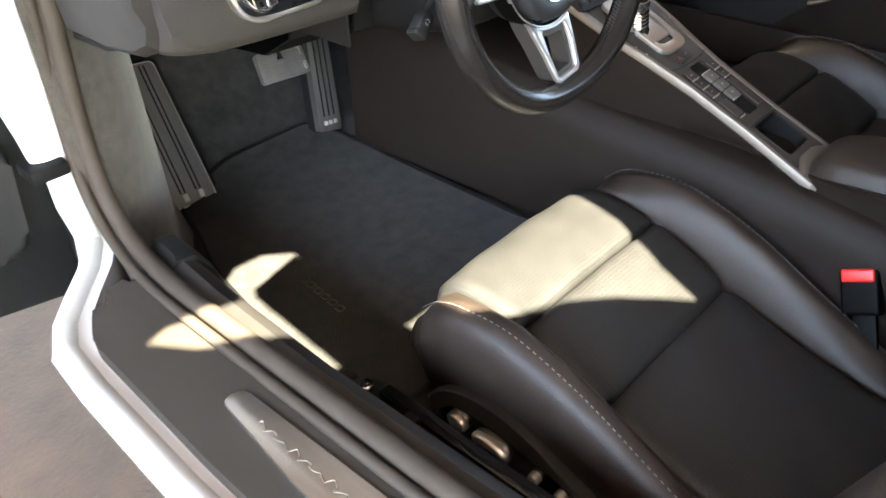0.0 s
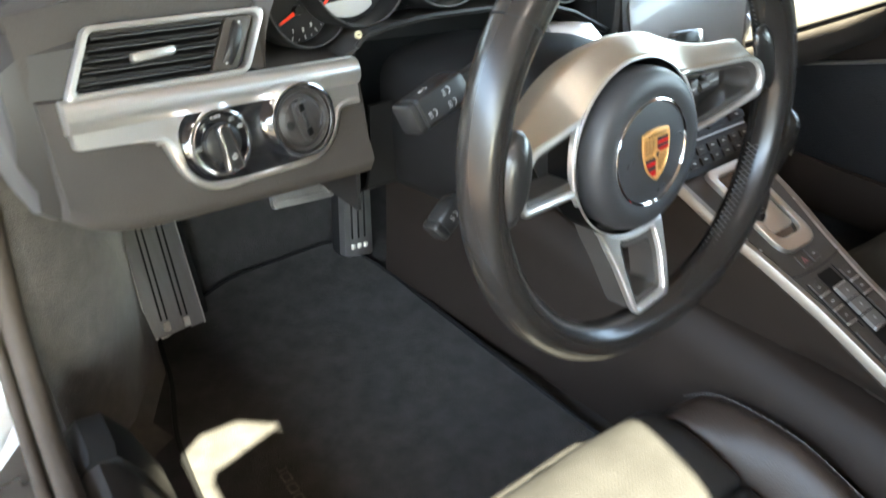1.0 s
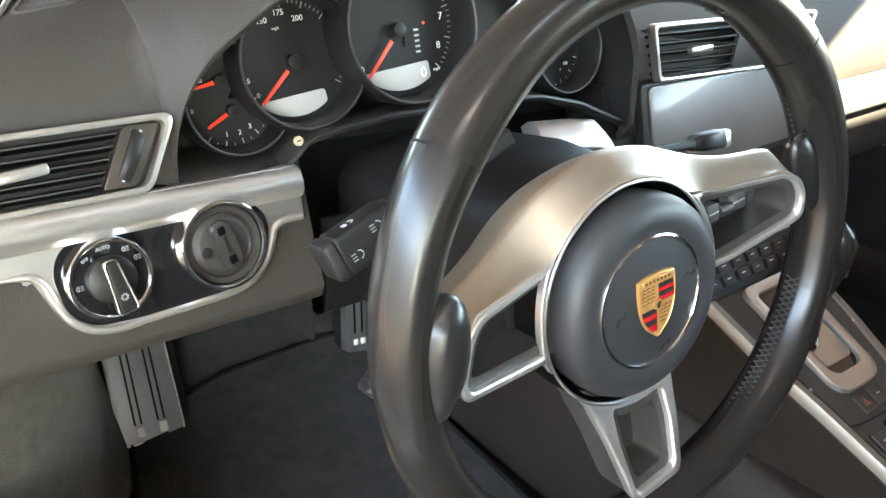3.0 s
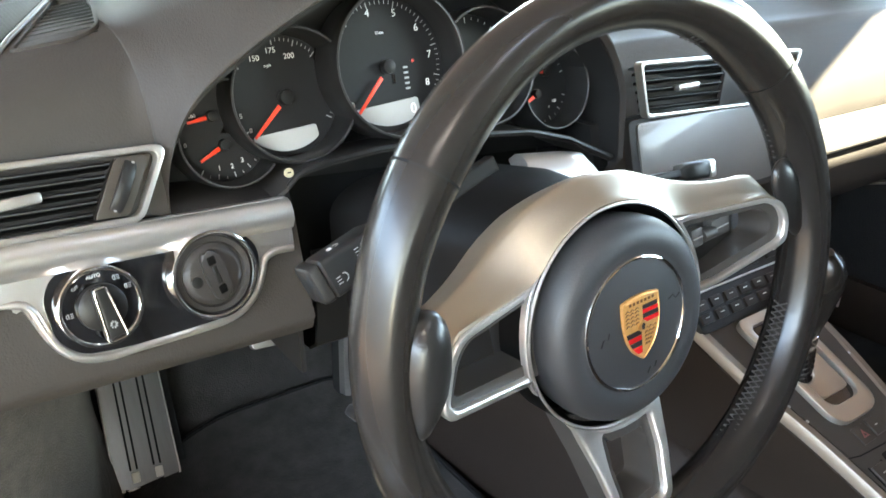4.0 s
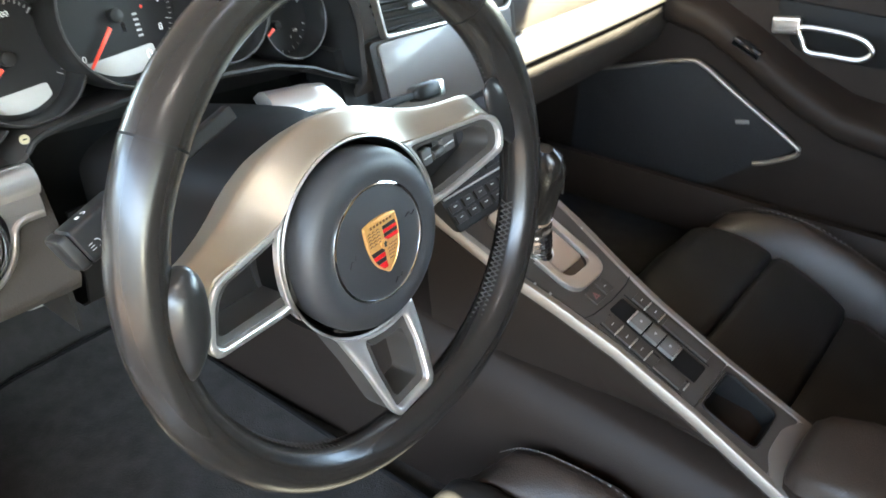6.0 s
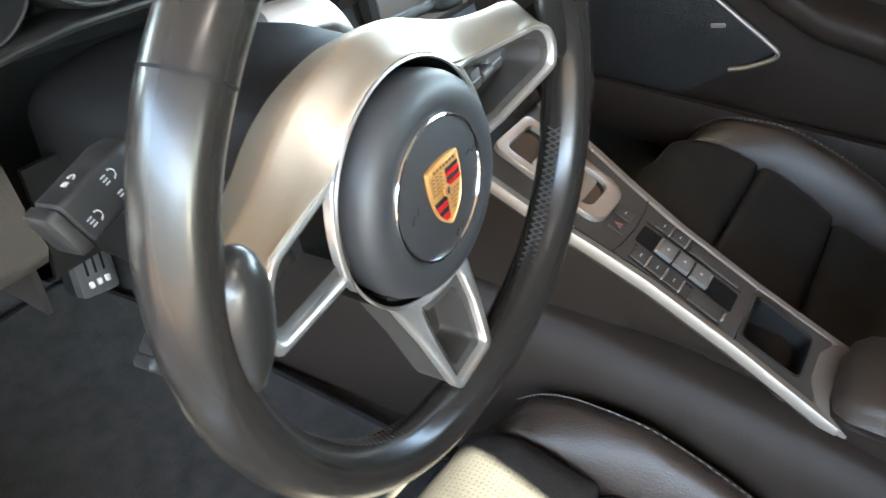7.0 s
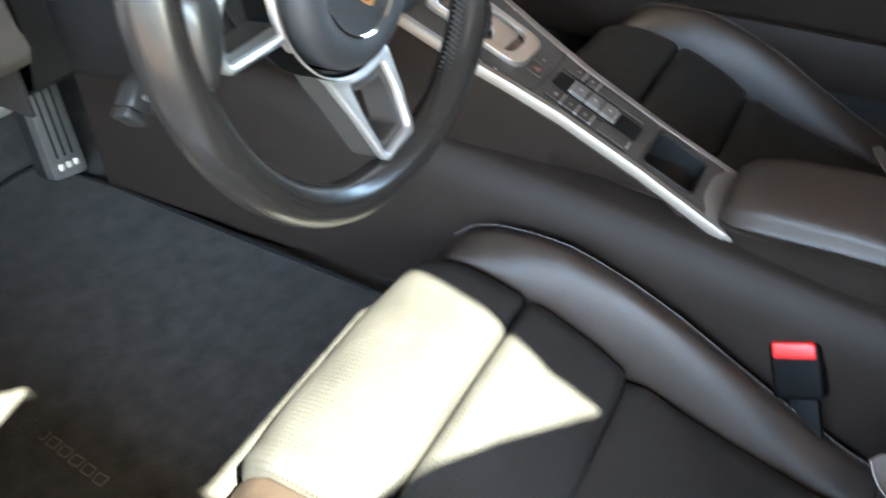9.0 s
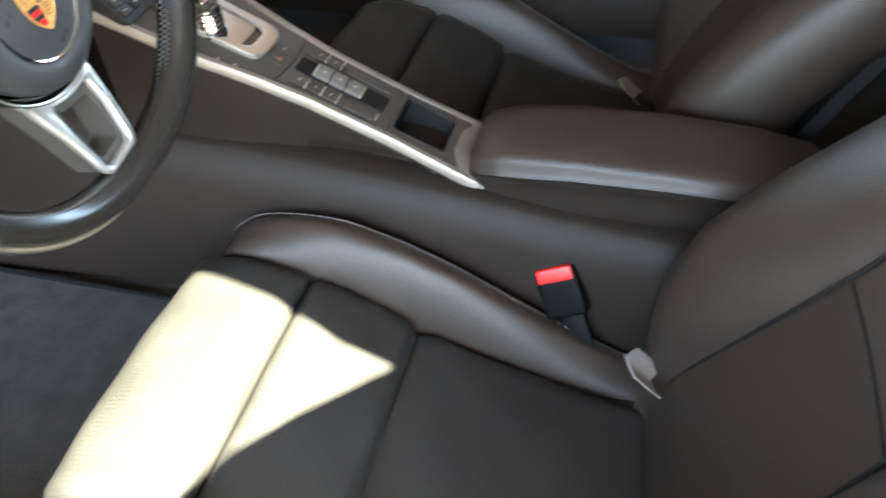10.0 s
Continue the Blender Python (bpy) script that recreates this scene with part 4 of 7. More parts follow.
START = [(-0.745, 0.770), (-0.59, 0.757)]
ROLL_Z = [(-0.745, 0.822), (-0.66, 0.853), (-0.60, 0.862), (-0.55, 0.869), (-0.52, 0.882), (-0.50, 0.898), (-0.44, 0.930), (-0.37, 0.936), (-0.29, 0.922), (-0.22, 0.880), (-0.17, 0.838), (-0.12, 0.818), (0.1, 0.812), (0.5, 0.805), (0.75, 0.80)]
top_rows = []
for x in XS:
    zr = lerp(ROLL_Z, x)
    zl = lip_z(x)
    if zl is not None:
        y0 = lip_y(x, zl)
        q = 1 - (y0 - 0.215) / 0.015
        prof = [(y0 + 0.012, zl - 0.002), (y0, zl + 0.003), (y0 + 0.003 + 0.003 * q, zl + 0.010), (y0 + 0.017 + 0.013 * q, max(zl + 0.014, zl + 0.7 * (zr - zl))), (y0 + 0.055 + 0.015 * q, max(zl + 0.014, zr)), (0.36, max(zl + 0.016, zr + 0.006)), (0.48, max(zl + 0.010, zr)), (0.66, 0.885)]
    elif x < -0.5:
        zs = lerp(START, x)
        y0 = dash_y(x, zs)
        k = min(1.0, max(0.0, (x + 0.69) / 0.12))
        k = k * k * (3 - 2 * k)
        hood = [(0.242, zs - 0.002), (0.230, zs + 0.003), (0.233, zs + 0.010), (0.247, zs + 0.7 * (zr - zs)), (0.285, zr), (0.36, zr + 0.006), (0.48, zr + 0.004), (0.66, 0.885)]
        prof = [(y0 + 0.01, zs - 0.004), (y0 + 0.008, zs + 0.004), (y0 + 0.022, zs + 0.055), (y0 + 0.028, zr - 0.010), (y0 + 0.045, zr), (0.32, zr + 0.004), (0.48, zr + 0.014), (0.66, 0.88)]
        prof = [(a[0] + (b[0] - a[0]) * k, a[1] + (b[1] - a[1]) * k) for a, b in zip(prof, hood)]
    else:
        y0 = 0.232
        k = min(1.0, max(0.0, (x + 0.165) / 0.35))
        fl = 0.252 + 0.030 * k
        prof = [(y0 + 0.02, 0.693), (y0 + 0.004, 0.700), (y0 + 0.014, 0.745), (fl, 0.785), (fl + 0.025, zr - 0.004), (fl + 0.06, zr), (0.46, zr + 0.035), (0.66, 0.87)]
    top_rows.append(catmull([(x, y, z) for y, z in prof], 3))
pad_bm = loft(top_rows, caps=False, closed=False)
inner_verts = [v for v in pad_bm.verts if not v.is_boundary and v.co.y > 0.238 and v.co.x < -0.46]
for _ in range(8):
    bmesh.ops.smooth_vert(pad_bm, verts=inner_verts, factor=0.5, use_axis_x=False, use_axis_y=True, use_axis_z=True)
dash_part("top_pad", pad_bm, DASH_LEATHER, "stitched black leather dashboard pad", sharp=60)

# lower knee panel on the driver's side, with its end cheek
low = []
for i in range(17):
    x = -0.742 + 0.262 * i / 16
    zb = lerp([(-0.742, 0.676), (-0.725, 0.664), (-0.70, 0.656), (-0.64, 0.649), (-0.486, 0.634)], x)
    y = dash_y(x, 0.71)
    zt = 0.772 + (0.748 - 0.772) * i / 16
    pts = [(y + 0.16, zb + 0.004), (y + 0.09, zb - 0.002), (y + 0.055, zb - 0.001), (y + 0.030, zb + 0.004), (dash_y(x, zb) + 0.010, zb + 0.014), (dash_y(x, zb) + 0.003, zb + 0.028), (dash_y(x, zb + 0.045), zb + 0.045), (dash_y(x, zt), zt), (y + 0.06, zt + 0.002), (y + 0.16, zt)]
    low.append([(x, a, b) for a, b in pts])
dash_part("knee_panel", loft(low), DASH_LEATHER, "black leather knee panel", sharp=60)
cheek = []
for y, z0, z1 in ((0.214, 0.700, 0.765), (0.224, 0.680, 0.800), (0.26, 0.664, 0.826), (0.33, 0.655, 0.836), (0.42, 0.655, 0.84)):
    cheek.append([(-0.742, y, z0), (-0.754, y, z0 + 0.01), (-0.762, y, (z0 + z1) / 2), (-0.758, y, z1 - 0.01), (-0.742, y, z1), (-0.70, y, z1), (-0.70, y, z0)])
dash_part("end_cheek", loft(cheek), SOFT_PLASTIC, "black end panel of the dashboard")
under = [[(x, y, z) for x in (-0.74, -0.6, -0.5, -0.42)] for y, z in ((0.33, 0.660), (0.36, 0.652), (0.46, 0.648), (0.62, 0.66))]
dash_part("under_cover", sheet(under, 0.006, (0, 0, -1)), PLASTIC)
# knee bolster under the column, its deep shade put into the near-black colour
bol = [[(x, y + 0.02 * abs(x + 0.33) / 0.16, z) for x in (-0.49, -0.44, -0.37, -0.30, -0.22, -0.15)] for y, z in ((0.40, 0.775), (0.33, 0.740), (0.31, 0.66), (0.33, 0.585), (0.40, 0.545), (0.55, 0.53))]
dash_part("column_bolster", sheet(bol, 0.008, (0, 1, -0.2)), DARK_RUBBER, "panel under the column, near black for its shade")
bol_end = [[(-0.486, y, z) for y in (0.232, 0.30, 0.40)] for z in (0.755, 0.70, 0.65, 0.60)]
dash_part("knee_panel_end", sheet(bol_end, 0.004, (1, 0, 0)), PLASTIC, "black end of the knee panel")

# silver strip that loops round the light switch
outline = [on_dash(*p) for p in ((-0.728, 0.771), (-0.4865, 0.7510), (-0.4880, 0.7140), (-0.5040, 0.7158), (-0.5115, 0.7110), (-0.5225, 0.6885), (-0.5480, 0.6785), (-0.6105, 0.6815), (-0.6450, 0.6870), (-0.6590, 0.7000), (-0.6655, 0.7200), (-0.6700, 0.7310), (-0.728, 0.7385))]
strip_r = [0.004, 0.003, 0.003, 0.006, 0.008, 0.014, 0.016, 0.02, 0.02, 0.016, 0.010, 0.008, 0.004]
dash_part("silver_strip", plate(rounded(outline, strip_r, 6), -0.004, 0.0066, 0.0034, 4), SATIN, "satin silver trim strip", DM)
band = []
for i in range(17):
    x = -0.730 + 0.2435 * i / 16
    zt = 0.7715 - 0.0205 * i / 16
    row = []
    for dz, out in ((0.0, 0.002), (0.001, 0.0075), (0.004, 0.0112), (0.010, 0.0128), (0.016, 0.0122), (0.0195, 0.0098), (0.022, 0.0075), (0.022, 0.0)):
        px, py = on_dash(x, zt - dz)
        row.append(DM @ Vector((px, py, out)))
    band.append(row)
dash_part("strip_crown", loft(band), SATIN, "rounded upper edge of the silver strip")
well = [on_dash(*p) for p in ((-0.6250, 0.7468), (-0.5300, 0.7395), (-0.5165, 0.7240), (-0.5180, 0.7080), (-0.5270, 0.6920), (-0.5490, 0.6830), (-0.6105, 0.6855), (-0.6430, 0.6905), (-0.6555, 0.7030), (-0.6580, 0.7290), (-0.6500, 0.7420))]
well_r = [0.014, 0.012, 0.010, 0.012, 0.014, 0.016, 0.02, 0.018, 0.016, 0.012, 0.010]
dash_part("switch_panel", plate(rounded(well, well_r, 5), 0.002, 0.0071, 0.0006), GLOSS_BLACK, "gloss black switch panel", DM)
# the loop's rounded bright rim
rim_line = [on_dash(*p) for p in ((-0.6900, 0.7337), (-0.6760, 0.7322), (-0.6680, 0.7298), (-0.6635, 0.7240), (-0.6600, 0.7120), (-0.6545, 0.6990), (-0.6440, 0.6890), (-0.6280, 0.6842), (-0.6105, 0.6835), (-0.580, 0.6818), (-0.5500, 0.6808), (-0.5340, 0.6850), (-0.5225, 0.6945), (-0.5160, 0.7060), (-0.5125, 0.7130), (-0.5040, 0.7160), (-0.4895, 0.7150))]
dash_part("strip_rim", tube([DM @ Vector((p.x, p.y, 0.0066)) for p in catmull([(x, y, 0) for x, y in rim_line], 5)], [0.0027 * min(1.0, 0.15 + i / 9) for i in range(81)], 10, flat=0.9, up=DM.to_3x3() @ Vector((0, 0, 1))), SATIN, "rounded rim of the strip's loop")


def dial_ring(r, cx, cy, w0, w1, name, mat, label="", base=DM, holder=None):
    bm = ring_plate(circle(r, 48, cx, cy), circle(r - 0.0032, 48, cx, cy), w0, w1, 0.0010)
    bm.transform(base)
    ob = part(name, bm, mat, None, label)
    return seat_in(holder or dash, ob)


k = on_dash(-0.6275, 0.7170)
knob_m = DM @ Matrix.Translation((*k, 0.0025))
switch = dash_part("light_switch", disc(0.0238, 0.004, 0.0105, 48, 0.001), GLOSS_BLACK, "round headlamp switch with white symbols", knob_m)
dial_ring(0.0258, *k, 0.005, 0.0145, "switch_ring", CHROME, "chrome ring")
dash_part("switch_knob", lathe([(0.0150, 0.0095), (0.0145, 0.0150), (0.0120, 0.0165), (0.002, 0.0168)], 32), PLASTIC, "black turning knob", knob_m)
grip = rounded([(-0.0062, -0.0205), (0.0062, -0.0205), (0.0040, 0.0140), (-0.0040, 0.0140)], 0.003, 3)
gm = knob_m @ Matrix.Rotation(radians(6), 4, "Z")
dash_part("knob_grip", plate(grip, 0.0145, 0.0235, 0.0025, 3), PLASTIC, "raised grip of the knob", gm)
dash_part("grip_edge", ring_plate(rounded([(-0.0066, -0.0210), (0.0066, -0.0210), (0.0044, 0.0145), (-0.0044, 0.0145)], 0.003, 3), rounded([(-0.0050, -0.0194), (0.0050, -0.0194), (0.0029, 0.0126), (-0.0029, 0.0126)], 0.002, 3), 0.0205, 0.0240, 0.0008), CHROME, "chrome edge of the grip", gm)
text_part("symbol", "AUTO", 0.0031, knob_m @ Matrix.Translation((0.000, 0.0196, 0.0107)), GREY_PRINT, switch)
text_part("symbol", "OFF", 0.0026, knob_m @ Matrix.Translation((-0.0118, 0.0155, 0.0107)) @ Matrix.Rotation(radians(20), 4, "Z"), GREY_PRINT, switch)
for a in (52, 25, 180):
    x, y = 0.0195 * math.cos(radians(a)), 0.0195 * math.sin(radians(a))
    part("symbol", merge(tube([knob_m @ Vector((x + 0.0015 * math.cos(b), y + 0.0015 * math.sin(b), 0.0109)) for b in (1.6, 2.4, 3.2, 4.0, 4.7, 1.6)], 0.0003, 4), *[tube([knob_m @ Vector((x + 0.0008, y + dy, 0.0109)), knob_m @ Vector((x + 0.0027, y + dy, 0.0109))], 0.0002, 4) for dy in (-0.0012, 0, 0.0012)]), GREY_PRINT, switch)
part("symbol", merge(*[tube([gm @ Vector((0.0012 * math.cos(b), -0.010 + 0.0012 * math.sin(b), 0.0238)), gm @ Vector((0.0024 * math.cos(b), -0.010 + 0.0024 * math.sin(b), 0.0238))], 0.00025, 4) for b in (0, 0.785, 1.571, 2.356, 3.142, 3.927, 4.712, 5.498)]), WHITE_PRINT, switch)

# ignition lock
k2 = on_dash(-0.5535, 0.7150)
key_m = DM @ Matrix.Translation((*k2, 0.0025))
dial_ring(0.0303, *k2, 0.004, 0.0170, "lock_ring", CHROME, "chrome ring round the ignition lock")
dash_part("ignition_lock", lathe([(0.0270, 0.004), (0.0268, 0.0095), (0.0258, 0.0108), (0.0225, 0.0103), (0.0212, 0.0085), (0.0205, 0.0088), (0.0185, 0.0112), (0.0165, 0.0118), (0.002, 0.0120)], 48), LOCK_GREY, "round dark grey ignition lock", key_m)
fob = rounded([(-0.0060, -0.0175), (0.0060, -0.0175), (0.0078, 0.0), (0.0060, 0.0175), (-0.0060, 0.0175), (-0.0078, 0.0)], [0.005, 0.005, 0.006, 0.005, 0.005, 0.006], 4)
fm = key_m @ Matrix.Rotation(radians(10), 4, "Z")
dash_part("lock_slot", plate(fob, 0.010, 0.0158, 0.0022, 3), LOCK_GREY, "raised grip of the lock", fm)
for y in (-0.0105, 0.0105):
    dash_part("slot_hole", rbox(0.0058, 0.0062, 0.0020, 0.0008, 1, Matrix.Translation((0, y, 0.0155))), VENT_BLACK, "", fm)
dash_part("lock_groove", rbox(0.0034, 0.0130, 0.0012, 0.0006, 1, Matrix.Translation((0, 0, 0.0157))), PLASTIC, "", fm)
dash_part("lock_dimple", disc(0.0040, 0.0105, 0.0124, 20, 0.0006, Matrix.Translation((-0.0132, -0.002, 0))), PLASTIC, "small round dimple", key_m)
PALE_GOLD = material("pale_yellow_print", (0.30, 0.26, 0.16), 0.5, vary=0.1)
# small round button under the gauges
bm_ = face_frame((-0.486, 0.221, 0.7725), (1, 0.1, 0), (0.1, -0.95, 0.3))
dash_part("trip_button", merge(disc(0.0034, 0.0, 0.0016, 20, 0.0006), tube([(0.0030 * math.cos(a * 0.524), 0.0030 * math.sin(a * 0.524), 0.0018) for a in range(12)], 0.0005, 5, True)), PALE_GOLD, "small round pale yellow button", bm_)
dash_part("trip_mark", rbox(0.0030, 0.0010, 0.0004, 0, 1, Matrix.Translation((0, 0, 0.0017))), PLASTIC, "", bm_)


# ---- air vents ----
def vent(name, corners, mtx, slats, split, label):
    """An air vent: silver frame, dark box, slats, a tab and a thumb wheel. corners run top left, top right, bottom right, bottom left in local x, y."""
    tl, tr, br, bl = (Vector(c) for c in corners)
    v = part(name, ring_plate(rounded(corners, [0.006, 0.012, 0.008, 0.006], 5), rounded(inset(corners, 0.0042), [0.004, 0.009, 0.006, 0.004], 5), -0.004, 0.0050, 0.0019), SATIN, None, label, m=mtx)
    seat_in(dash, v)
    inner_c = inset(corners, 0.0055)
    itl, itr, ibr, ibl = inner_c
    box = plate(rounded(inner_c, 0.005, 3), -0.020, -0.0185, 0)
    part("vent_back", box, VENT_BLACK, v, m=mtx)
    for i in range(slats):
        t = (i + 0.5) / slats
        a = itl.lerp(ibl, t)
        b = itr.lerp(ibr, t)
        b = a.lerp(b, split - 0.02)
        a = a.lerp(b, 0.015)
        rows = [[(p.x, p.y + dy, dz) for dy, dz in ((-0.0040, -0.0150), (-0.0020, -0.0020), (-0.0014, 0.0004), (-0.0003, 0.0014), (0.0010, 0.0010), (0.0017, -0.0006), (-0.0018, -0.0150))] for p in [a.lerp(b, q / 8) for q in range(9)]]
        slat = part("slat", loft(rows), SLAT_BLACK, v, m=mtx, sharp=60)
        # paler tube paints the highlight along the slat's front
        part("slat_glint", tube([(p.x, p.y + 0.0004, 0.0012) for p in (a, a.lerp(b, 0.5), b)], 0.0007, 6), SLAT_GLINT, slat, "slat's front edge, its highlight painted paler", m=mtx)
    c = itl.lerp(ibl, 0.5).lerp(itr.lerp(ibr, 0.5), 0.45 * split + 0.02)
    part("vent_tab", rbox(0.032, 0.0068, 0.008, 0.0022, 2, Matrix.Translation((c.x, c.y, 0.003))), SATIN, v, "silver vent tab", m=mtx)
    a, b = itl.lerp(itr, split), ibl.lerp(ibr, split)
    d = (b - a)
    side = [itl.lerp(itr, split), itl.lerp(itr, 0.985), ibl.lerp(ibr, 0.97), ibl.lerp(ibr, split)]
    part("vent_side", plate(rounded(side, 0.003, 3), -0.0045, 0.0005, 0.0006), VENT_SIDE if split > 0.7 else SOFT_PLASTIC, v, m=mtx)
    mid = (side[0] + side[1] + side[2] + side[3]) / 4
    ang = math.atan2(d.y, d.x) + math.pi / 2
    wm = mtx @ Matrix.Translation((mid.x, mid.y, -0.004)) @ Matrix.Rotation(ang, 4, "Z") @ Matrix.Rotation(radians(90), 4, "Y")
    part("thumb_wheel", loft([[(r * math.cos(q * math.tau / 28) * 0.5, r * math.sin(q * math.tau / 28), h) for q in range(28)] for r, h in ((0.0180, -0.0040), (0.0192, -0.0030), (0.0192, 0.0030), (0.0180, 0.0040))]), PLASTIC, v, "ribbed black thumb wheel", m=wm)
    for p, q in ((side[0].lerp(side[1], 0.55), 1), (side[3].lerp(side[2], 0.5), -1)):
        n = (mid - p).normalized()
        part("symbol", disc(0.0010, 0.0, 0.0012, 12, 0, Matrix.Translation((p.x + n.x * 0.005, p.y + n.y * 0.005, 0))), GREY_PRINT, v, m=mtx)
    return v


VM = face_frame((-0.64, dash_y(-0.64, 0.79) - 0.004, 0.787), (1, D_SLOPE, 0), (D_SLOPE, -1, D_LEAN + 0.05))
v_inv = VM.inverted()


def on_vent(x, z):
    p = v_inv @ Vector((x, dash_y(x, z) - 0.004, z))
    return Vector((p.x, p.y))


vent("air_vent", [on_vent(-0.700, 0.8140), on_vent(-0.5610, 0.8045), on_vent(-0.5885, 0.7600), on_vent(-0.7255, 0.7705)], VM, 5, 0.80, "silver-framed air vent with black slats")
CM = face_frame((0.015, 0.238, 0.767), (1, 0, -0.03), (0, -1, 0.18))
vent("air_vent", [Vector((-0.130, 0.033)), Vector((0.135, 0.026)), Vector((0.095, -0.030)), Vector((-0.122, -0.022))], CM, 5, 0.52, "silver-framed centre air vent with black slats")
PM = face_frame((0.655, 0.241, 0.713), (1, 0.05, 0), (0, -1, 0.30))
vent("air_vent", [Vector((-0.044, 0.024)), Vector((0.050, 0.020)), Vector((0.056, -0.018)), Vector((-0.024, -0.014))], PM, 4, 0.8, "silver-framed air vent at the passenger's end")

# ---- gauges ----
TILT_BACK = 0.22
cluster = thing("instrument_cluster", "cluster of five round black gauges with red needles", "gauges", (-0.37, 0.29, 0.75))
liner = [[(p.x + (-0.375 - p.x) * k, max(y, lip_y(p.x, p.z) + 0.007), p.z - dz) for p in arch] for y, k, dz in ((0.222, 0.004, 0.003), (0.25, 0.02, 0.006), (0.295, 0.05, 0.010))]
seat_in(cluster, part("hood_lining", sheet(liner, 0.003, (0, 0, 1)), PLASTIC, "black lining under the gauge hood"))
seat_in(cluster, part("backing", plate([(p.x + (-0.362 - p.x) * 0.02, p.z - 0.004) for p in arch], -0.004, 0.0, 0), PLASTIC, m=face_frame((0, 0.300, 0), (1, 0, 0), (0, -1, 0))))
SWOOP = [(-0.575, 0.757), (-0.530, 0.753), (-0.488, 0.750), (-0.4835, 0.764), (-0.474, 0.7695), (-0.450, 0.773), (-0.410, 0.775), (-0.362, 0.773), (-0.310, 0.770), (-0.260, 0.764), (-0.215, 0.750), (-0.185, 0.735), (-0.158, 0.722)]
apron, edge = [], []
for x in [-0.575 + 0.417 * i / 60 for i in range(61)]:
    z = lerp(SWOOP, x)
    y = dash_y(x, z) + 0.003 if x < -0.488 else 0.226
    apron.append([(x, y + (0.290 - y) * q, z + (min(z, 0.768) - 0.004 - z) * q) for q in (0.0, 0.06, 0.25, 0.5, 0.75, 1.0)])
    if x > -0.490:
        edge.append((x, y - 0.0005, z))
seat_in(cluster, part("apron", sheet(apron, 0.004, (0, 0.3, -1)), SOFT_PLASTIC, "black panel below the gauges"))
seat_in(cluster, part("apron_edge", tube(edge, 0.0024, 8), PLASTIC, "rounded edge of the gauge panel"))


def cut_away(bm, hole):
    """Removes what lies inside the tube of a larger neighbour."""
    if hole:
        bmesh.ops.delete(bm, geom=[v for v in bm.verts if math.hypot(v.co.x - hole[0], v.co.z - hole[1]) < hole[2]], context="VERTS")
    return bm


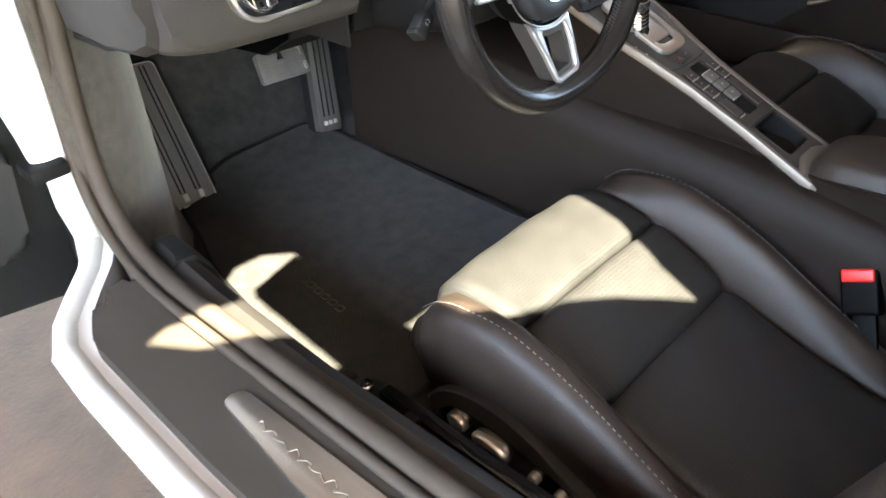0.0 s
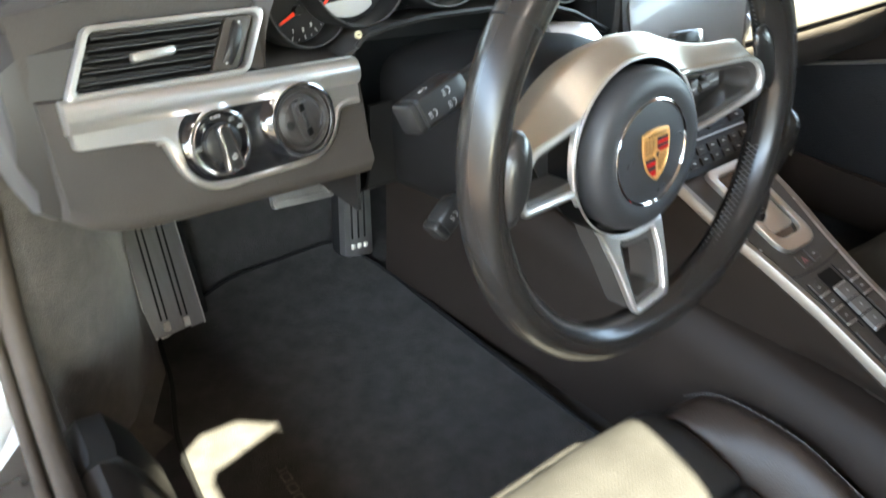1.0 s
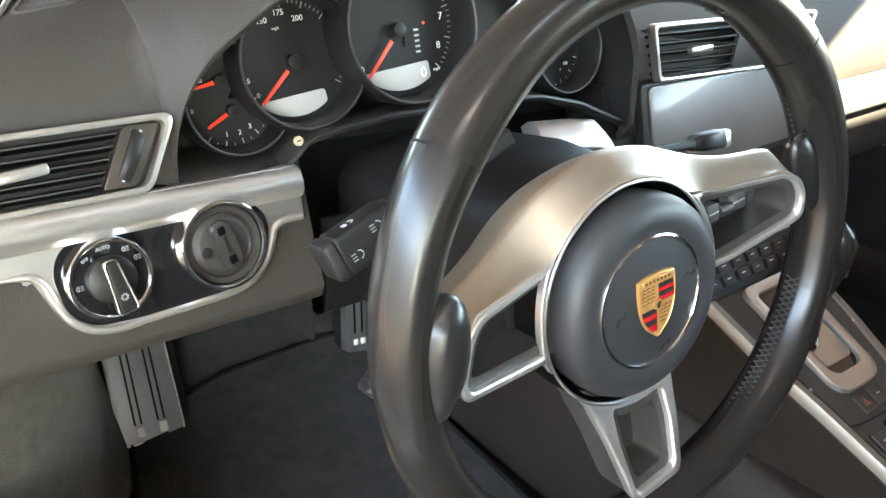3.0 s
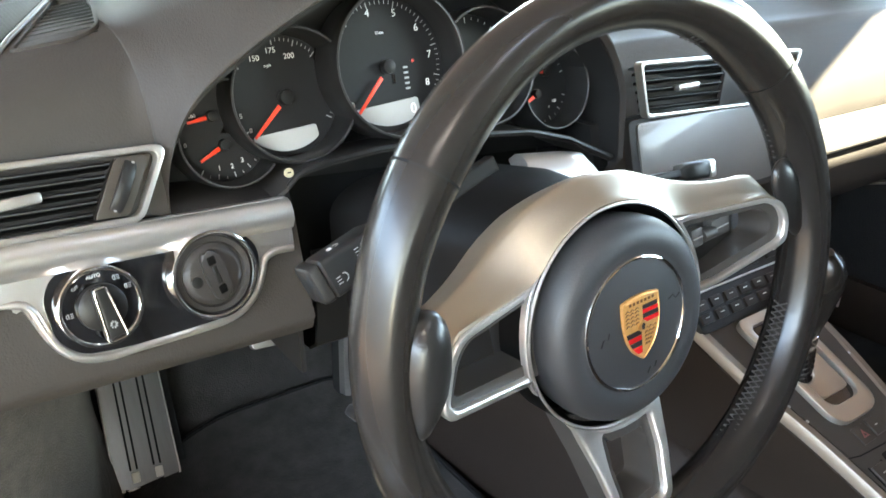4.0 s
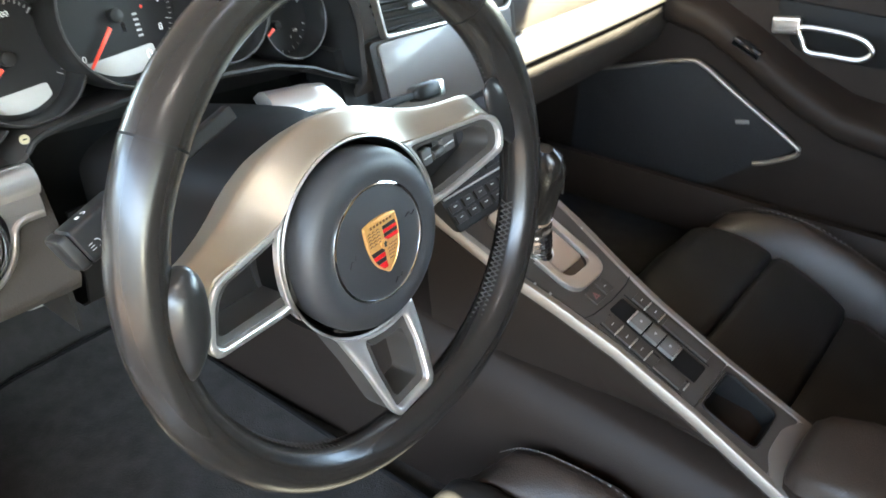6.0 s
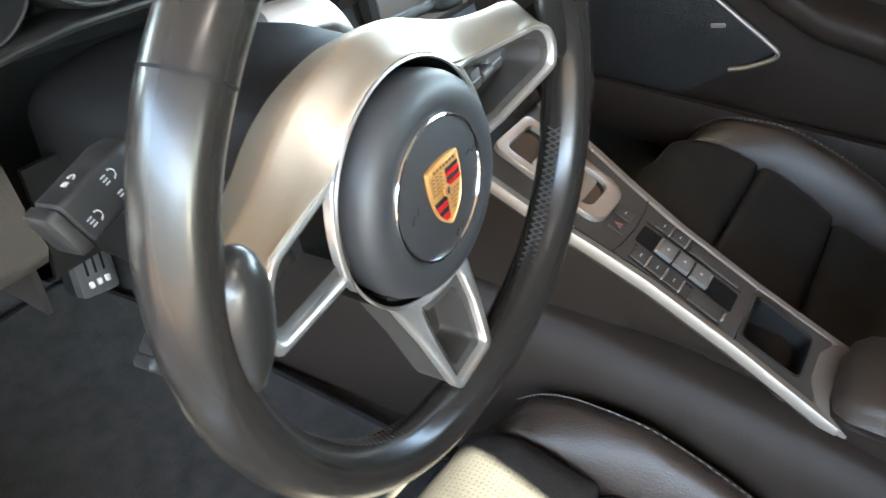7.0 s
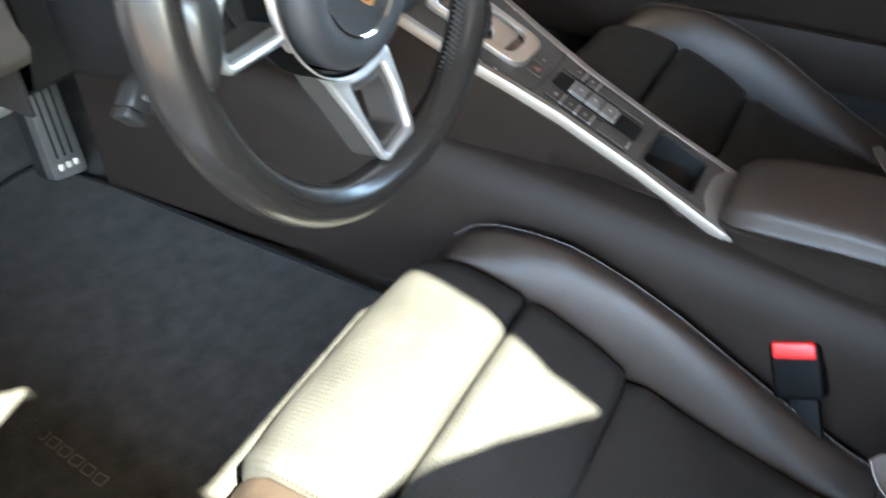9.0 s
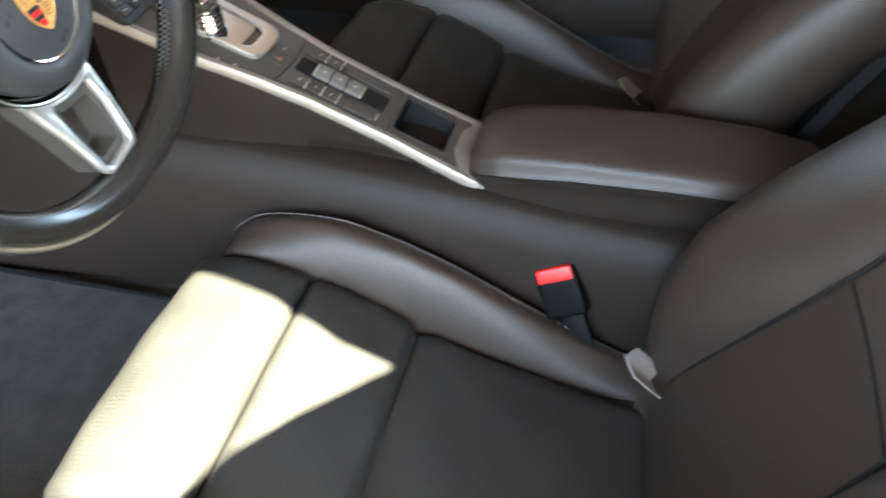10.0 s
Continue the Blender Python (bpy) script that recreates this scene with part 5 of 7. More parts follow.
def gauge(cx, cy, cz, r, label, needles, numbers, ticks, lcd=None, hole=None, extras=False):
    g = face_frame((cx, cy, cz), (1, 0.0, 0), (0, -1, TILT_BACK))
    face = loft([[(r * q * math.cos(k * math.tau / 56), r * q * math.sin(k * math.tau / 56), w) for k in range(56)] for q, w in ((0.96, -0.004), (0.96, 0.0), (0.9, 0.0), (0.8, 0.0), (0.7, 0.0), (0.6, 0.0), (0.5, 0.0), (0.35, 0.0), (0.02, 0.0))])
    face.transform(g)
    body = part("gauge", cut_away(face, hole), DIAL, None, label)
    seat_in(cluster, body)
    cup = loft([[(q * math.cos(k * math.tau / 56), q * math.sin(k * math.tau / 56), w) for k in range(56)] for q, w in ((r * 0.95, -0.002), (r * 0.955, 0.008), (r * 0.975, 0.016), (r * 1.0, 0.027), (r * 1.03, 0.029), (r * 1.05, 0.024), (r * 1.05, 0.015), (r * 1.03, -0.01))], caps=False)
    cup.transform(g)
    cut_away(cup, hole)
    part("gauge_tube", cup, PLASTIC, body, "black tube round the dial")
    ring_ = tube([(r * 1.005 * math.cos(k * math.tau / 56), r * 1.005 * math.sin(k * math.tau / 56), 0.0282) for k in range(56)], 0.0008, 6, True)
    ring_.transform(g)
    part("gauge_bezel", cut_away(ring_, hole), GREY_RING, body, "thin grey ring")
    for a, big in ticks:
        ca, sa = math.cos(radians(a)), math.sin(radians(a))
        q0 = r * (0.80 if big else 0.85)
        part("tick", rbox(r * 0.90 - q0, 0.0007 if big else 0.0004, 0.0004, 0, 1, Matrix.Rotation(radians(a), 4, "Z") @ Matrix.Translation(((q0 + r * 0.90) / 2, 0, 0.0003))), GREY_PRINT, body, m=g)
    for tx, a, rad, size in numbers:
        text_part("numeral", tx, size * 0.82, g @ Matrix.Translation((r * rad * math.cos(radians(a)), r * rad * math.sin(radians(a)), 0.0004)), WHITE_PRINT, body)
    for nx, ny, a, ln in needles:
        nm = g @ Matrix.Translation((nx * r, ny * r, 0.0045)) @ Matrix.Rotation(radians(a), 4, "Z")
        part("needle", plate([(ln * 0.22, -0.0016), (ln, -0.0010), (ln, 0.0010), (ln * 0.22, 0.0016)], 0, 0.0012, 0.0003), NEEDLE, body, "red needle", m=nm)
        part("needle_cap", disc(0.0055 if r > 0.045 else 0.004, -0.004, 0.003, 24, 0.001), PLASTIC, body, m=nm)
    if extras:
        # small column of display figures as plain bars, with a red light
        for i, w in enumerate((0.30, 0.26, 0.30, 0.24, 0.28)):
            part("display_bar", rbox(0.0042, 0.0016, 0.0004, 0, 1, Matrix.Translation((0.30 * r, (-0.06 - 0.075 * i) * r, 0.0005))), GREY_PRINT, body, m=g)
        part("display_bar", rbox(0.0030, 0.0072, 0.0004, 0, 1, Matrix.Translation((0.08 * r, -0.20 * r, 0.0004))), GLOSS_BLACK, body, m=g)
        part("warning_light", disc(0.0012, 0.0, 0.0006, 12, 0, Matrix.Translation((0.44 * r, 0.02 * r, 0))), NEEDLE, body, "small red light", m=g)
    if lcd:
        x0, y0, x1, y1, tx = lcd
        lo = [(0.86 * r * math.cos(radians(q)), 0.86 * r * math.sin(radians(q))) for q in range(x0, y0 + 1, 8)]
        part("lcd", plate(rounded(lo + [(lo[-1][0] * 0.95, x1 * r), (lo[0][0] * 0.98, y1 * r)], 0.002, 2), 0, 0.0010, 0.0002), LCD, body, "pale display strip", m=g)
        for word, dx, dy, size in tx:
            text_part("numeral", word, size, g @ Matrix.Translation((dx * r, dy * r, 0.0012)), WHITE_PRINT, body)
    return body


GREY_RING = material("grey_ring", (0.045, 0.042, 0.040), 0.35, 0.3, vary=0.03)


def fan(a0, a1, n, big=2):
    return [(a0 + (a1 - a0) * i / n, i % big == 0) for i in range(n + 1)]


gauge(-0.512, 0.280, 0.792, 0.0375, "small twin gauge for oil temperature and pressure", [(-0.12, 0.36, 188, 0.019), (0.02, -0.22, 205, 0.022)], [("5", -18, 0.72, 0.0062), ("4", -40, 0.70, 0.0062), ("3", -60, 0.68, 0.0062), ("2", -80, 0.68, 0.0062), ("1", -102, 0.68, 0.0062), ("0", 190, 0.72, 0.0055), ("100", 140, 0.62, 0.0045)], fan(-125, -12, 10) + fan(110, 200, 9), hole=(-0.4575, 0.815, 0.0475))
gauge(-0.460, 0.281, 0.812, 0.0480, "round speedometer in miles per hour", [(0.02, -0.02, 222, 0.040)], [("0", 216, 0.76, 0.0060), ("5", 196, 0.76, 0.0060), ("175", 96, 0.72, 0.0072), ("200", 70, 0.64, 0.0072), ("150", 120, 0.72, 0.0070), ("mph", 108, 0.52, 0.0040)], fan(-30, 215, 50, 5), (226, 306, -0.50, -0.56, []), hole=(-0.3715, 0.831, 0.0555))
gauge(-0.372, 0.274, 0.826, 0.0560, "large round rev counter", [(-0.02, -0.02, 226, 0.050)], [("0", 218, 0.80, 0.0085), ("4", 105, 0.76, 0.0095), ("5", 72, 0.74, 0.0100), ("6", 40, 0.74, 0.0100), ("7", 6, 0.74, 0.0100), ("8", -26, 0.72, 0.0095), ("1/min", 96, 0.46, 0.0042)], fan(-45, 222, 54, 6), (222, 302, -0.50, -0.56, [("0", 0.34, -0.66, 0.0120), ("mph", 0.56, -0.64, 0.0036)]), extras=True)
gauge(-0.284, 0.281, 0.812, 0.0480, "round display gauge with a dark screen", [], [("20.46", -95, 0.45, 0.0075)], fan(-30, 210, 24, 4), hole=(-0.3715, 0.831, 0.0555))
gauge(-0.208, 0.278, 0.786, 0.0375, "small twin gauge for coolant and fuel", [(0.20, 0.34, 172, 0.017), (-0.15, -0.15, 208, 0.022)], [("1/1", 75, 0.66, 0.0050), ("r", -60, 0.6, 0.0050), ("120", -40, 0.62, 0.0045)], fan(-120, -20, 8) + fan(20, 120, 8), hole=(-0.284, 0.815, 0.0475))

# ---- centre stack and passenger's side ----
stack = [(-0.118, 0.745), (0.118, 0.737), (0.108, 0.655), (-0.110, 0.655)]
SM = face_frame((0, 0.2285, 0.70), (1, 0, 0), (0, -1, 0.20))
dash_part("display", plate(rounded([(x, (z - 0.70) * 1.02) for x, z in stack], 0.006, 4), -0.004, 0.004, 0.0018), SCREEN, "touch display with the sky's reflection in its grey", SM)
dash_part("display_frame", ring_plate(rounded([(-0.128, 0.050), (0.130, 0.044), (0.120, -0.054), (-0.122, -0.054)], 0.008, 4), rounded([(-0.117, 0.045), (0.1175, 0.037), (0.108, -0.0455), (-0.110, -0.0455)], 0.006, 4), -0.01, 0.002, 0.002), SOFT_PLASTIC, "", SM)
stack_rows = [[(MID + s * hw, y, z) for s in (-1, -0.6, 0, 0.6, 1)] for y, z, hw in ((0.245, 0.75, 0.12), (0.236, 0.69, 0.115), (0.225, 0.655, 0.105), (0.20, 0.625, 0.088), (0.165, 0.600, 0.078), (0.155, 0.575, 0.078))]
dash_part("centre_fascia", sheet(stack_rows, 0.05, (0, 1, 0)), PLASTIC, "black centre fascia")

strip_rows, glove_rows = [], []
for i in range(27):
    x = 0.120 + 0.600 * i / 26
    bend = 0.020 * (i / 26) ** 2
    strip_rows.append([(x, y + bend, z - 0.012 * (i / 26)) for y, z in ((0.240, 0.699), (0.227, 0.698), (0.219, 0.690), (0.217, 0.675), (0.219, 0.662), (0.226, 0.656), (0.240, 0.655))])
    zb = 0.575 - 0.010 * (i / 26)
    glove_rows.append([(x, y + bend, z) for y, z in ((0.28, 0.660), (0.232, 0.655), (0.228, 0.650), (0.226, 0.630), (0.232, 0.600), (0.243, zb + 0.006), (0.262, zb - 0.006), (0.30, zb - 0.012), (0.42, zb), (0.42, 0.66))])
dash_part("silver_strip", loft(strip_rows), SATIN, "satin silver trim strip on the passenger's side")
dash_part("glovebox", loft(glove_rows), DASH_LEATHER, "black leather glovebox lid")
under_p = [[(x, y, z) for x in (0.05, 0.3, 0.5, 0.70)] for y, z in ((0.28, 0.575), (0.40, 0.56), (0.62, 0.58), (0.95, 0.62))]
dash_part("under_cover", sheet(under_p, 0.006, (0, 0, -1)), PLASTIC)
joint = part("strip_joint", box_between((0.600, 0.2295, 0.648), (0.604, 0.236, 0.690), 0.0005), CHROME)
seat_in(dash, joint)
# corner vent and loudspeaker grille by the windscreen pillar
corner = [(-0.634, 0.306), (-0.590, 0.302), (-0.573, 0.320), (-0.560, 0.390), (-0.551, 0.452), (-0.576, 0.470)]
CV = Matrix(((1, 0, 0, 0), (0, 1, 0, 0), (0.14, 0.035, 1, 0.0420), (0, 0, 0, 1)))   # lies on the sloping top


def drooped(bm):
    """The front end bends down with the pad."""
    for v in bm.verts:
        v.co.z -= 0.0050 * (max(0.0, 0.34 - v.co.y) / 0.06) ** 1.6
    return bm


grille = dash_part("corner_vent", drooped(ring_plate(rounded(corner, [0.006, 0.016, 0.016, 0.02, 0.006, 0.004], 5), rounded(inset(corner, 0.0028), [0.004, 0.013, 0.013, 0.017, 0.004, 0.003], 5), 0.886, 0.8992, 0.0012)), DASH_LEATHER, "black corner vent with louvres", CV)
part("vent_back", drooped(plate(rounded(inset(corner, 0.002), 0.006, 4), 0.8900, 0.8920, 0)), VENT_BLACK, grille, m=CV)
c_top = corner[-1]
for i in range(10):
    y = 0.314 + 0.126 * i / 9
    x0 = corner[0][0] + (c_top[0] - corner[0][0]) * (y - 0.306) / 0.164 + 0.003
    x1 = min(-0.560, corner[2][0] + (corner[3][0] - corner[2][0]) * (y - 0.318) / 0.072 - 0.002)
    part("slat", drooped(box_between((x0, y - 0.0005, 0.8945), (x1, y + 0.0005, 0.8968), 0.0002, 1)), PLASTIC, grille, m=CV)
bar = [(-0.6410, 0.306, 0.8985), (-0.6280, 0.340, 0.8985), (-0.6130, 0.380, 0.8985), (-0.5740, 0.485, 0.8985)]
dash_part("corner_bar", drooped(tube(bar, 0.0020, 8)), RAIL_METAL, "pale edge beside the corner vent", CV)
speaker = [(-0.700, 0.314), (-0.6450, 0.3115), (-0.5790, 0.485), (-0.640, 0.490)]
dash_part("speaker_grille", drooped(plate(rounded(speaker, 0.006, 3), 0.892, 0.8985, 0.0008)), SPEAKER_MESH, "finely punched grey loudspeaker grille", CV)

# ---- centre console ----
console = thing("centre_console", "sloping centre console with silver rails and rows of buttons", "centre console", (MID, -0.05, 0.3))
C_SLOPE = 0.45


def con_z(y):
    return 0.443 + C_SLOPE * (y + 0.15)


HALF = [(-0.26, 0.051), (-0.15, 0.0465), (-0.06, 0.049), (0.0, 0.057), (0.05, 0.067), (0.17, 0.077)]
KM = face_frame((MID, -0.15, 0.443), (1, 0, 0), (0, -C_SLOPE, 1))
K_LEN = math.sqrt(1 + C_SLOPE ** 2)


def con_part(name, bm, mat, label="", m=None):
    return seat_in(console, part(name, bm, mat, None, label, m=m))


def kx(x, y):
    """Local place on the console's sloping face."""
    return (x - MID, (y + 0.15) * K_LEN)


ys = [-0.252 + 0.415 * i / 24 for i in range(25)]
body_rows = []
for y in ys:
    h = lerp(HALF, y)
    z = con_z(y)
    zb = 0.398 + 0.02 * max(0.0, y) + 0.012 * math.sin((y + 0.25) * 9) - (0.012 if y < -0.2 else 0)
    zb = min(zb, z - 0.012)
    body_rows.append([(MID + x, y, q) for x, q in ((-h, z - 0.006), (-h * 0.93, max(z - 0.04, zb + 0.004)), (h * 0.93, max(z - 0.04, zb + 0.004)), (h, z - 0.006), (h + 0.006, z - 0.012), (h + 0.004, (z + zb) / 2), (h - 0.004, zb + 0.006), (h - 0.012, zb), (-h + 0.012, zb), (-h + 0.004, zb + 0.006), (-h - 0.004, (z + zb) / 2), (-h - 0.006, z - 0.012))])
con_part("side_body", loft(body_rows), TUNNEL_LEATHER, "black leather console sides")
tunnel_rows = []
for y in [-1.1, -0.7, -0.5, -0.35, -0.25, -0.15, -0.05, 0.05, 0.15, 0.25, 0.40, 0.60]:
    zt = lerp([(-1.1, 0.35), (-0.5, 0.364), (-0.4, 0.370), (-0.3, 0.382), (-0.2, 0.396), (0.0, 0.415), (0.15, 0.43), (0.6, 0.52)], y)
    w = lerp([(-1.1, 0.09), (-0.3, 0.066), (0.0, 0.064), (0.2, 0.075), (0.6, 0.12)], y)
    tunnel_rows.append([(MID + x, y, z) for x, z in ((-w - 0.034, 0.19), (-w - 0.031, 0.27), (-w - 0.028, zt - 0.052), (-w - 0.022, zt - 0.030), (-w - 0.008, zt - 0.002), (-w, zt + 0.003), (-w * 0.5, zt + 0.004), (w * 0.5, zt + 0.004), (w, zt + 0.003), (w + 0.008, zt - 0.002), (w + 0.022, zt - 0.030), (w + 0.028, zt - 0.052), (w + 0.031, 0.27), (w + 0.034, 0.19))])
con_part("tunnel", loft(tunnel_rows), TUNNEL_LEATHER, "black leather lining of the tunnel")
for s in (-1, 1):
    rail_rows = []
    for y in ys + [0.165]:
        h = lerp(HALF, y)
        z = con_z(y)
        rail_rows.append([(MID + s * (h + dx), y, z + dz) for dx, dz in ((0.0055, -0.010), (0.0060, -0.002), (0.0035, 0.0022), (-0.0035, 0.0022), (-0.0065, -0.0005), (-0.0065, -0.006))])
    con_part("silver_rail", loft(rail_rows), RAIL_METAL, "satin silver rail along the console")
con_part("rail_end", plate(rounded([(-0.056, -0.125), (-0.030, -0.114), (0.030, -0.114), (0.056, -0.125), (0.050, -0.088), (0.020, -0.074), (-0.020, -0.074), (-0.050, -0.088)], 0.008, 4), -0.012, 0.0022, 0.0025), RAIL_METAL, "satin silver rear end of the console", KM)


def con_poly(pts):
    return [kx(x, y) for x, y in pts]


panel_out = con_poly([(MID - 0.042, -0.1455), (MID + 0.042, -0.1455), (MID + 0.043, -0.05), (MID + 0.052, 0.01), (MID + 0.066, 0.08), (MID + 0.069, 0.155), (MID - 0.069, 0.155), (MID - 0.066, 0.08), (MID - 0.052, 0.01), (MID - 0.043, -0.05)])
con_part("top_panel", plate(rounded(panel_out, [0.002, 0.002] + [0.006] * 8, 3), -0.004, 0.0008, 0.0006), CONSOLE_FACE, "black console face", KM)
# storage pocket near the armrest
pk_out = rounded(con_poly([(MID - 0.045, -0.226), (MID + 0.045, -0.226), (MID + 0.042, -0.146), (MID - 0.042, -0.146)]), 0.003, 4)
pk = rounded(con_poly([(-0.080, -0.207), (-0.020, -0.207), (-0.018, -0.150), (-0.082, -0.150)]), 0.008, 4)
con_part("pocket_rim", ring_plate(pk_out, pk, -0.004, 0.0010, 0.0006), CONSOLE_FACE, "black rim of the pocket", KM)
con_part("pocket_lip", ring_plate([(x * 1.07, y + (y + 0.031) * 0.07) for x, y in pk], pk, 0.0, 0.0026, 0.0010), PLASTIC, "thin black lip", KM)
well_rows = [[(x * q, y * 1.0, w) for x, y in pk] for q, w in ((1.0, 0.0), (0.98, -0.012), (0.95, -0.030))]
bm_well = loft(well_rows, caps=False)
bm_well.faces.new([v for v in bm_well.verts][-len(pk):])
con_part("pocket", bm_well, DARK_RUBBER, "deep black pocket", KM)
# gear gate
gate_o = rounded(con_poly([(MID - 0.034, 0.000), (MID + 0.034, 0.000), (MID + 0.037, 0.118), (MID - 0.037, 0.118)]), [0.022, 0.022, 0.012, 0.012], 6)
gate_i = rounded(con_poly([(MID - 0.024, 0.016), (MID + 0.024, 0.016), (MID + 0.026, 0.108), (MID - 0.026, 0.108)]), [0.014, 0.014, 0.008, 0.008], 6)
con_part("gear_gate", ring_plate(gate_o, gate_i, 0.0, 0.0075, 0.0022), SATIN, "satin silver surround of the gear gate", KM)
con_part("gate_cover", plate(gate_i, 0.0, 0.0016, 0.0), GLOSS_BLACK, "gloss black gate cover", KM)
con_part("gate_slide", plate(rounded(con_poly([(MID - 0.021, 0.026), (MID + 0.021, 0.026), (MID + 0.022, 0.082), (MID - 0.022, 0.082)]), 0.006, 3), 0.0015, 0.0045, 0.001), SATIN, "satin silver sliding cover", KM)
# gear lever
lever = thing("gear_lever", "black leather gear lever with a chrome stem", "gear lever", (MID - 0.012, 0.052, 0.53))
l0, l1 = Vector((-0.068, 0.055, 0.530)), Vector((-0.106, 0.045, 0.685))
ld = (l1 - l0).normalized()
LM = face_frame(l0, (1, 0, 0), ld) @ Matrix.Scale(1.13, 4)
seat_in(lever, part("stem", lathe([(0.0140, -0.004), (0.0140, 0.010), (0.0128, 0.012)] + [(0.0128 - 0.0012 * (i % 2), 0.013 + 0.0028 * i) for i in range(10)] + [(0.0120, 0.042), (0.0130, 0.046), (0.0130, 0.053), (0.011, 0.055)], 28), CHROME, "chrome stem", m=LM))
knob_rows = []
for h, rx, ry, oy in ((0.050, 0.0085, 0.010, 0.0), (0.056, 0.0115, 0.0135, 0.0), (0.072, 0.0130, 0.0165, -0.002), (0.092, 0.0140, 0.0190, -0.005), (0.108, 0.0145, 0.0200, -0.008), (0.122, 0.0138, 0.0190, -0.010), (0.132, 0.0110, 0.0150, -0.010), (0.138, 0.006, 0.008, -0.010)):
    knob_rows.append([(rx * math.cos(k * math.tau / 24), oy + ry * math.sin(k * math.tau / 24), h) for k in range(24)])
seat_in(lever, part("knob", loft(knob_rows), WHEEL_LEATHER, "black leather knob", m=LM))
inlay = [[(0.0137 * math.cos(a) * q, -0.008 + 0.0190 * math.sin(a) * q, h) for a in (-0.75, -0.4, 0.0, 0.4, 0.75)] for h, q in ((0.085, 1.03), (0.100, 1.10), (0.115, 1.10), (0.128, 1.0))]
seat_in(lever, part("knob_inlay", sheet(inlay, 0.0012), SATIN, "satin silver inlay in the knob", m=LM))


def button(x, y, w, h, mat=PLASTIC, lift=0.004, name="button", label=""):
    b = con_part(name, plate(rounded([(-w / 2, -h / 2), (w / 2, -h / 2), (w / 2, h / 2), (-w / 2, h / 2)], 0.0012, 2), 0.0005, lift, 0.0009), mat, label, KM @ Matrix.Translation((*kx(x, y), 0)))
    return b


def mark(parent, x, y, w, mat=WHITE_PRINT, lift=0.0042):
    part("symbol", rbox(w, 0.0011, 0.0003, 0, 1, Matrix.Translation((*kx(x, y), lift))), mat, parent, m=KM)


FAINT_RED = material("dull_red_print", (0.20, 0.060, 0.055), 0.5, vary=0.1)
hz = button(-0.062, -0.012, 0.018, 0.017, CONSOLE_FACE, 0.0026)
hx, hy = kx(-0.062, -0.012)
part("warning_triangle", ring_plate([(hx - 0.0042, hy - 0.0036), (hx + 0.0042, hy - 0.0036), (hx, hy + 0.0042)], [(hx - 0.0018, hy - 0.0022), (hx + 0.0018, hy - 0.0022), (hx, hy + 0.0012)], 0.0026, 0.0030, 0), FAINT_RED, hz, "dull red warning triangle", m=KM)
b2 = button(-0.041, -0.011, 0.016, 0.017, CONSOLE_FACE, 0.0026)
mark(b2, -0.041, -0.011, 0.004, GREY_PRINT, 0.0028)
# joint across the face behind the gear gate
con_part("face_joint", tube([KM @ Vector((*kx(x, y), 0.0009)) for x, y in ((-0.103, -0.020), (-0.085, -0.024), (-0.05, -0.026), (-0.015, -0.024), (0.003, -0.020))], 0.0007, 5), DARK_RUBBER, "thin dark joint")
# sunk slot with three pale keys, and a row of keys on either side
con_part("key_slot", plate(rounded(con_poly([(-0.065, -0.133), (-0.035, -0.133), (-0.036, -0.031), (-0.064, -0.031)]), 0.003, 3), 0.0004, 0.0012, 0), DARK_RUBBER, "black sunk slot", KM)
PALE_KEY = material("pale_key", (0.105, 0.098, 0.090), 0.38, 0.2, vary=0.05)
for i in range(3):
    y = -0.0600 - 0.0176 * i
    b = button(-0.0500, y, 0.0225, 0.0174, PALE_KEY, 0.0058, "button", "pale raised key")
    part("symbol", disc(0.0016, 0.0056, 0.0060, 10, 0, Matrix.Translation((*kx(-0.0500, y), 0))), GREY_PRINT, b, m=KM)
for y in (-0.0512, -0.1044):
    button(-0.0500, y, 0.0215, 0.0022, SATIN, 0.0054, "key_edge", "silver edge of the key")
for i in range(3):
    y = -0.043 - 0.0175 * i
    b = button(-0.0795, y, 0.0175, 0.0165, CONSOLE_FACE, 0.0034)
    mark(b, -0.0795, y, 0.0050, GREY_PRINT, 0.0036)
    button(-0.0795, y - 0.0083, 0.017, 0.0017, SATIN, 0.0046, "key_edge", "silver edge of the key")
button(-0.0795, -0.111, 0.0175, 0.033, CONSOLE_FACE, 0.0034)
button(-0.0775, -0.1295, 0.011, 0.0016, SATIN, 0.0040, "key_edge", "silver edge of the key")
for i in range(2):
    y = -0.046 - 0.0175 * i
    b = button(-0.0205, y, 0.015, 0.0165, CONSOLE_FACE, 0.0034)
    mark(b, -0.0205, y, 0.0045, GREY_PRINT, 0.0036)
    button(-0.0205, y - 0.0083, 0.0145, 0.0017, SATIN, 0.0046, "key_edge", "silver edge of the key")
button(-0.0205, -0.103, 0.015, 0.058, CONSOLE_FACE, 0.0030)
for x, y, w in ((-0.0697, -0.082, 0.096), (-0.0302, -0.082, 0.104), (-0.0893, -0.082, 0.096)):
    con_part("key_groove", plate(rounded(con_poly([(x - 0.0008, y - w / 2), (x + 0.0008, y - w / 2), (x + 0.0008, y + w / 2), (x - 0.0008, y + w / 2)]), 0.0004, 1), 0.0006, 0.0014, 0), DARK_RUBBER, "thin dark groove beside the keys", KM)
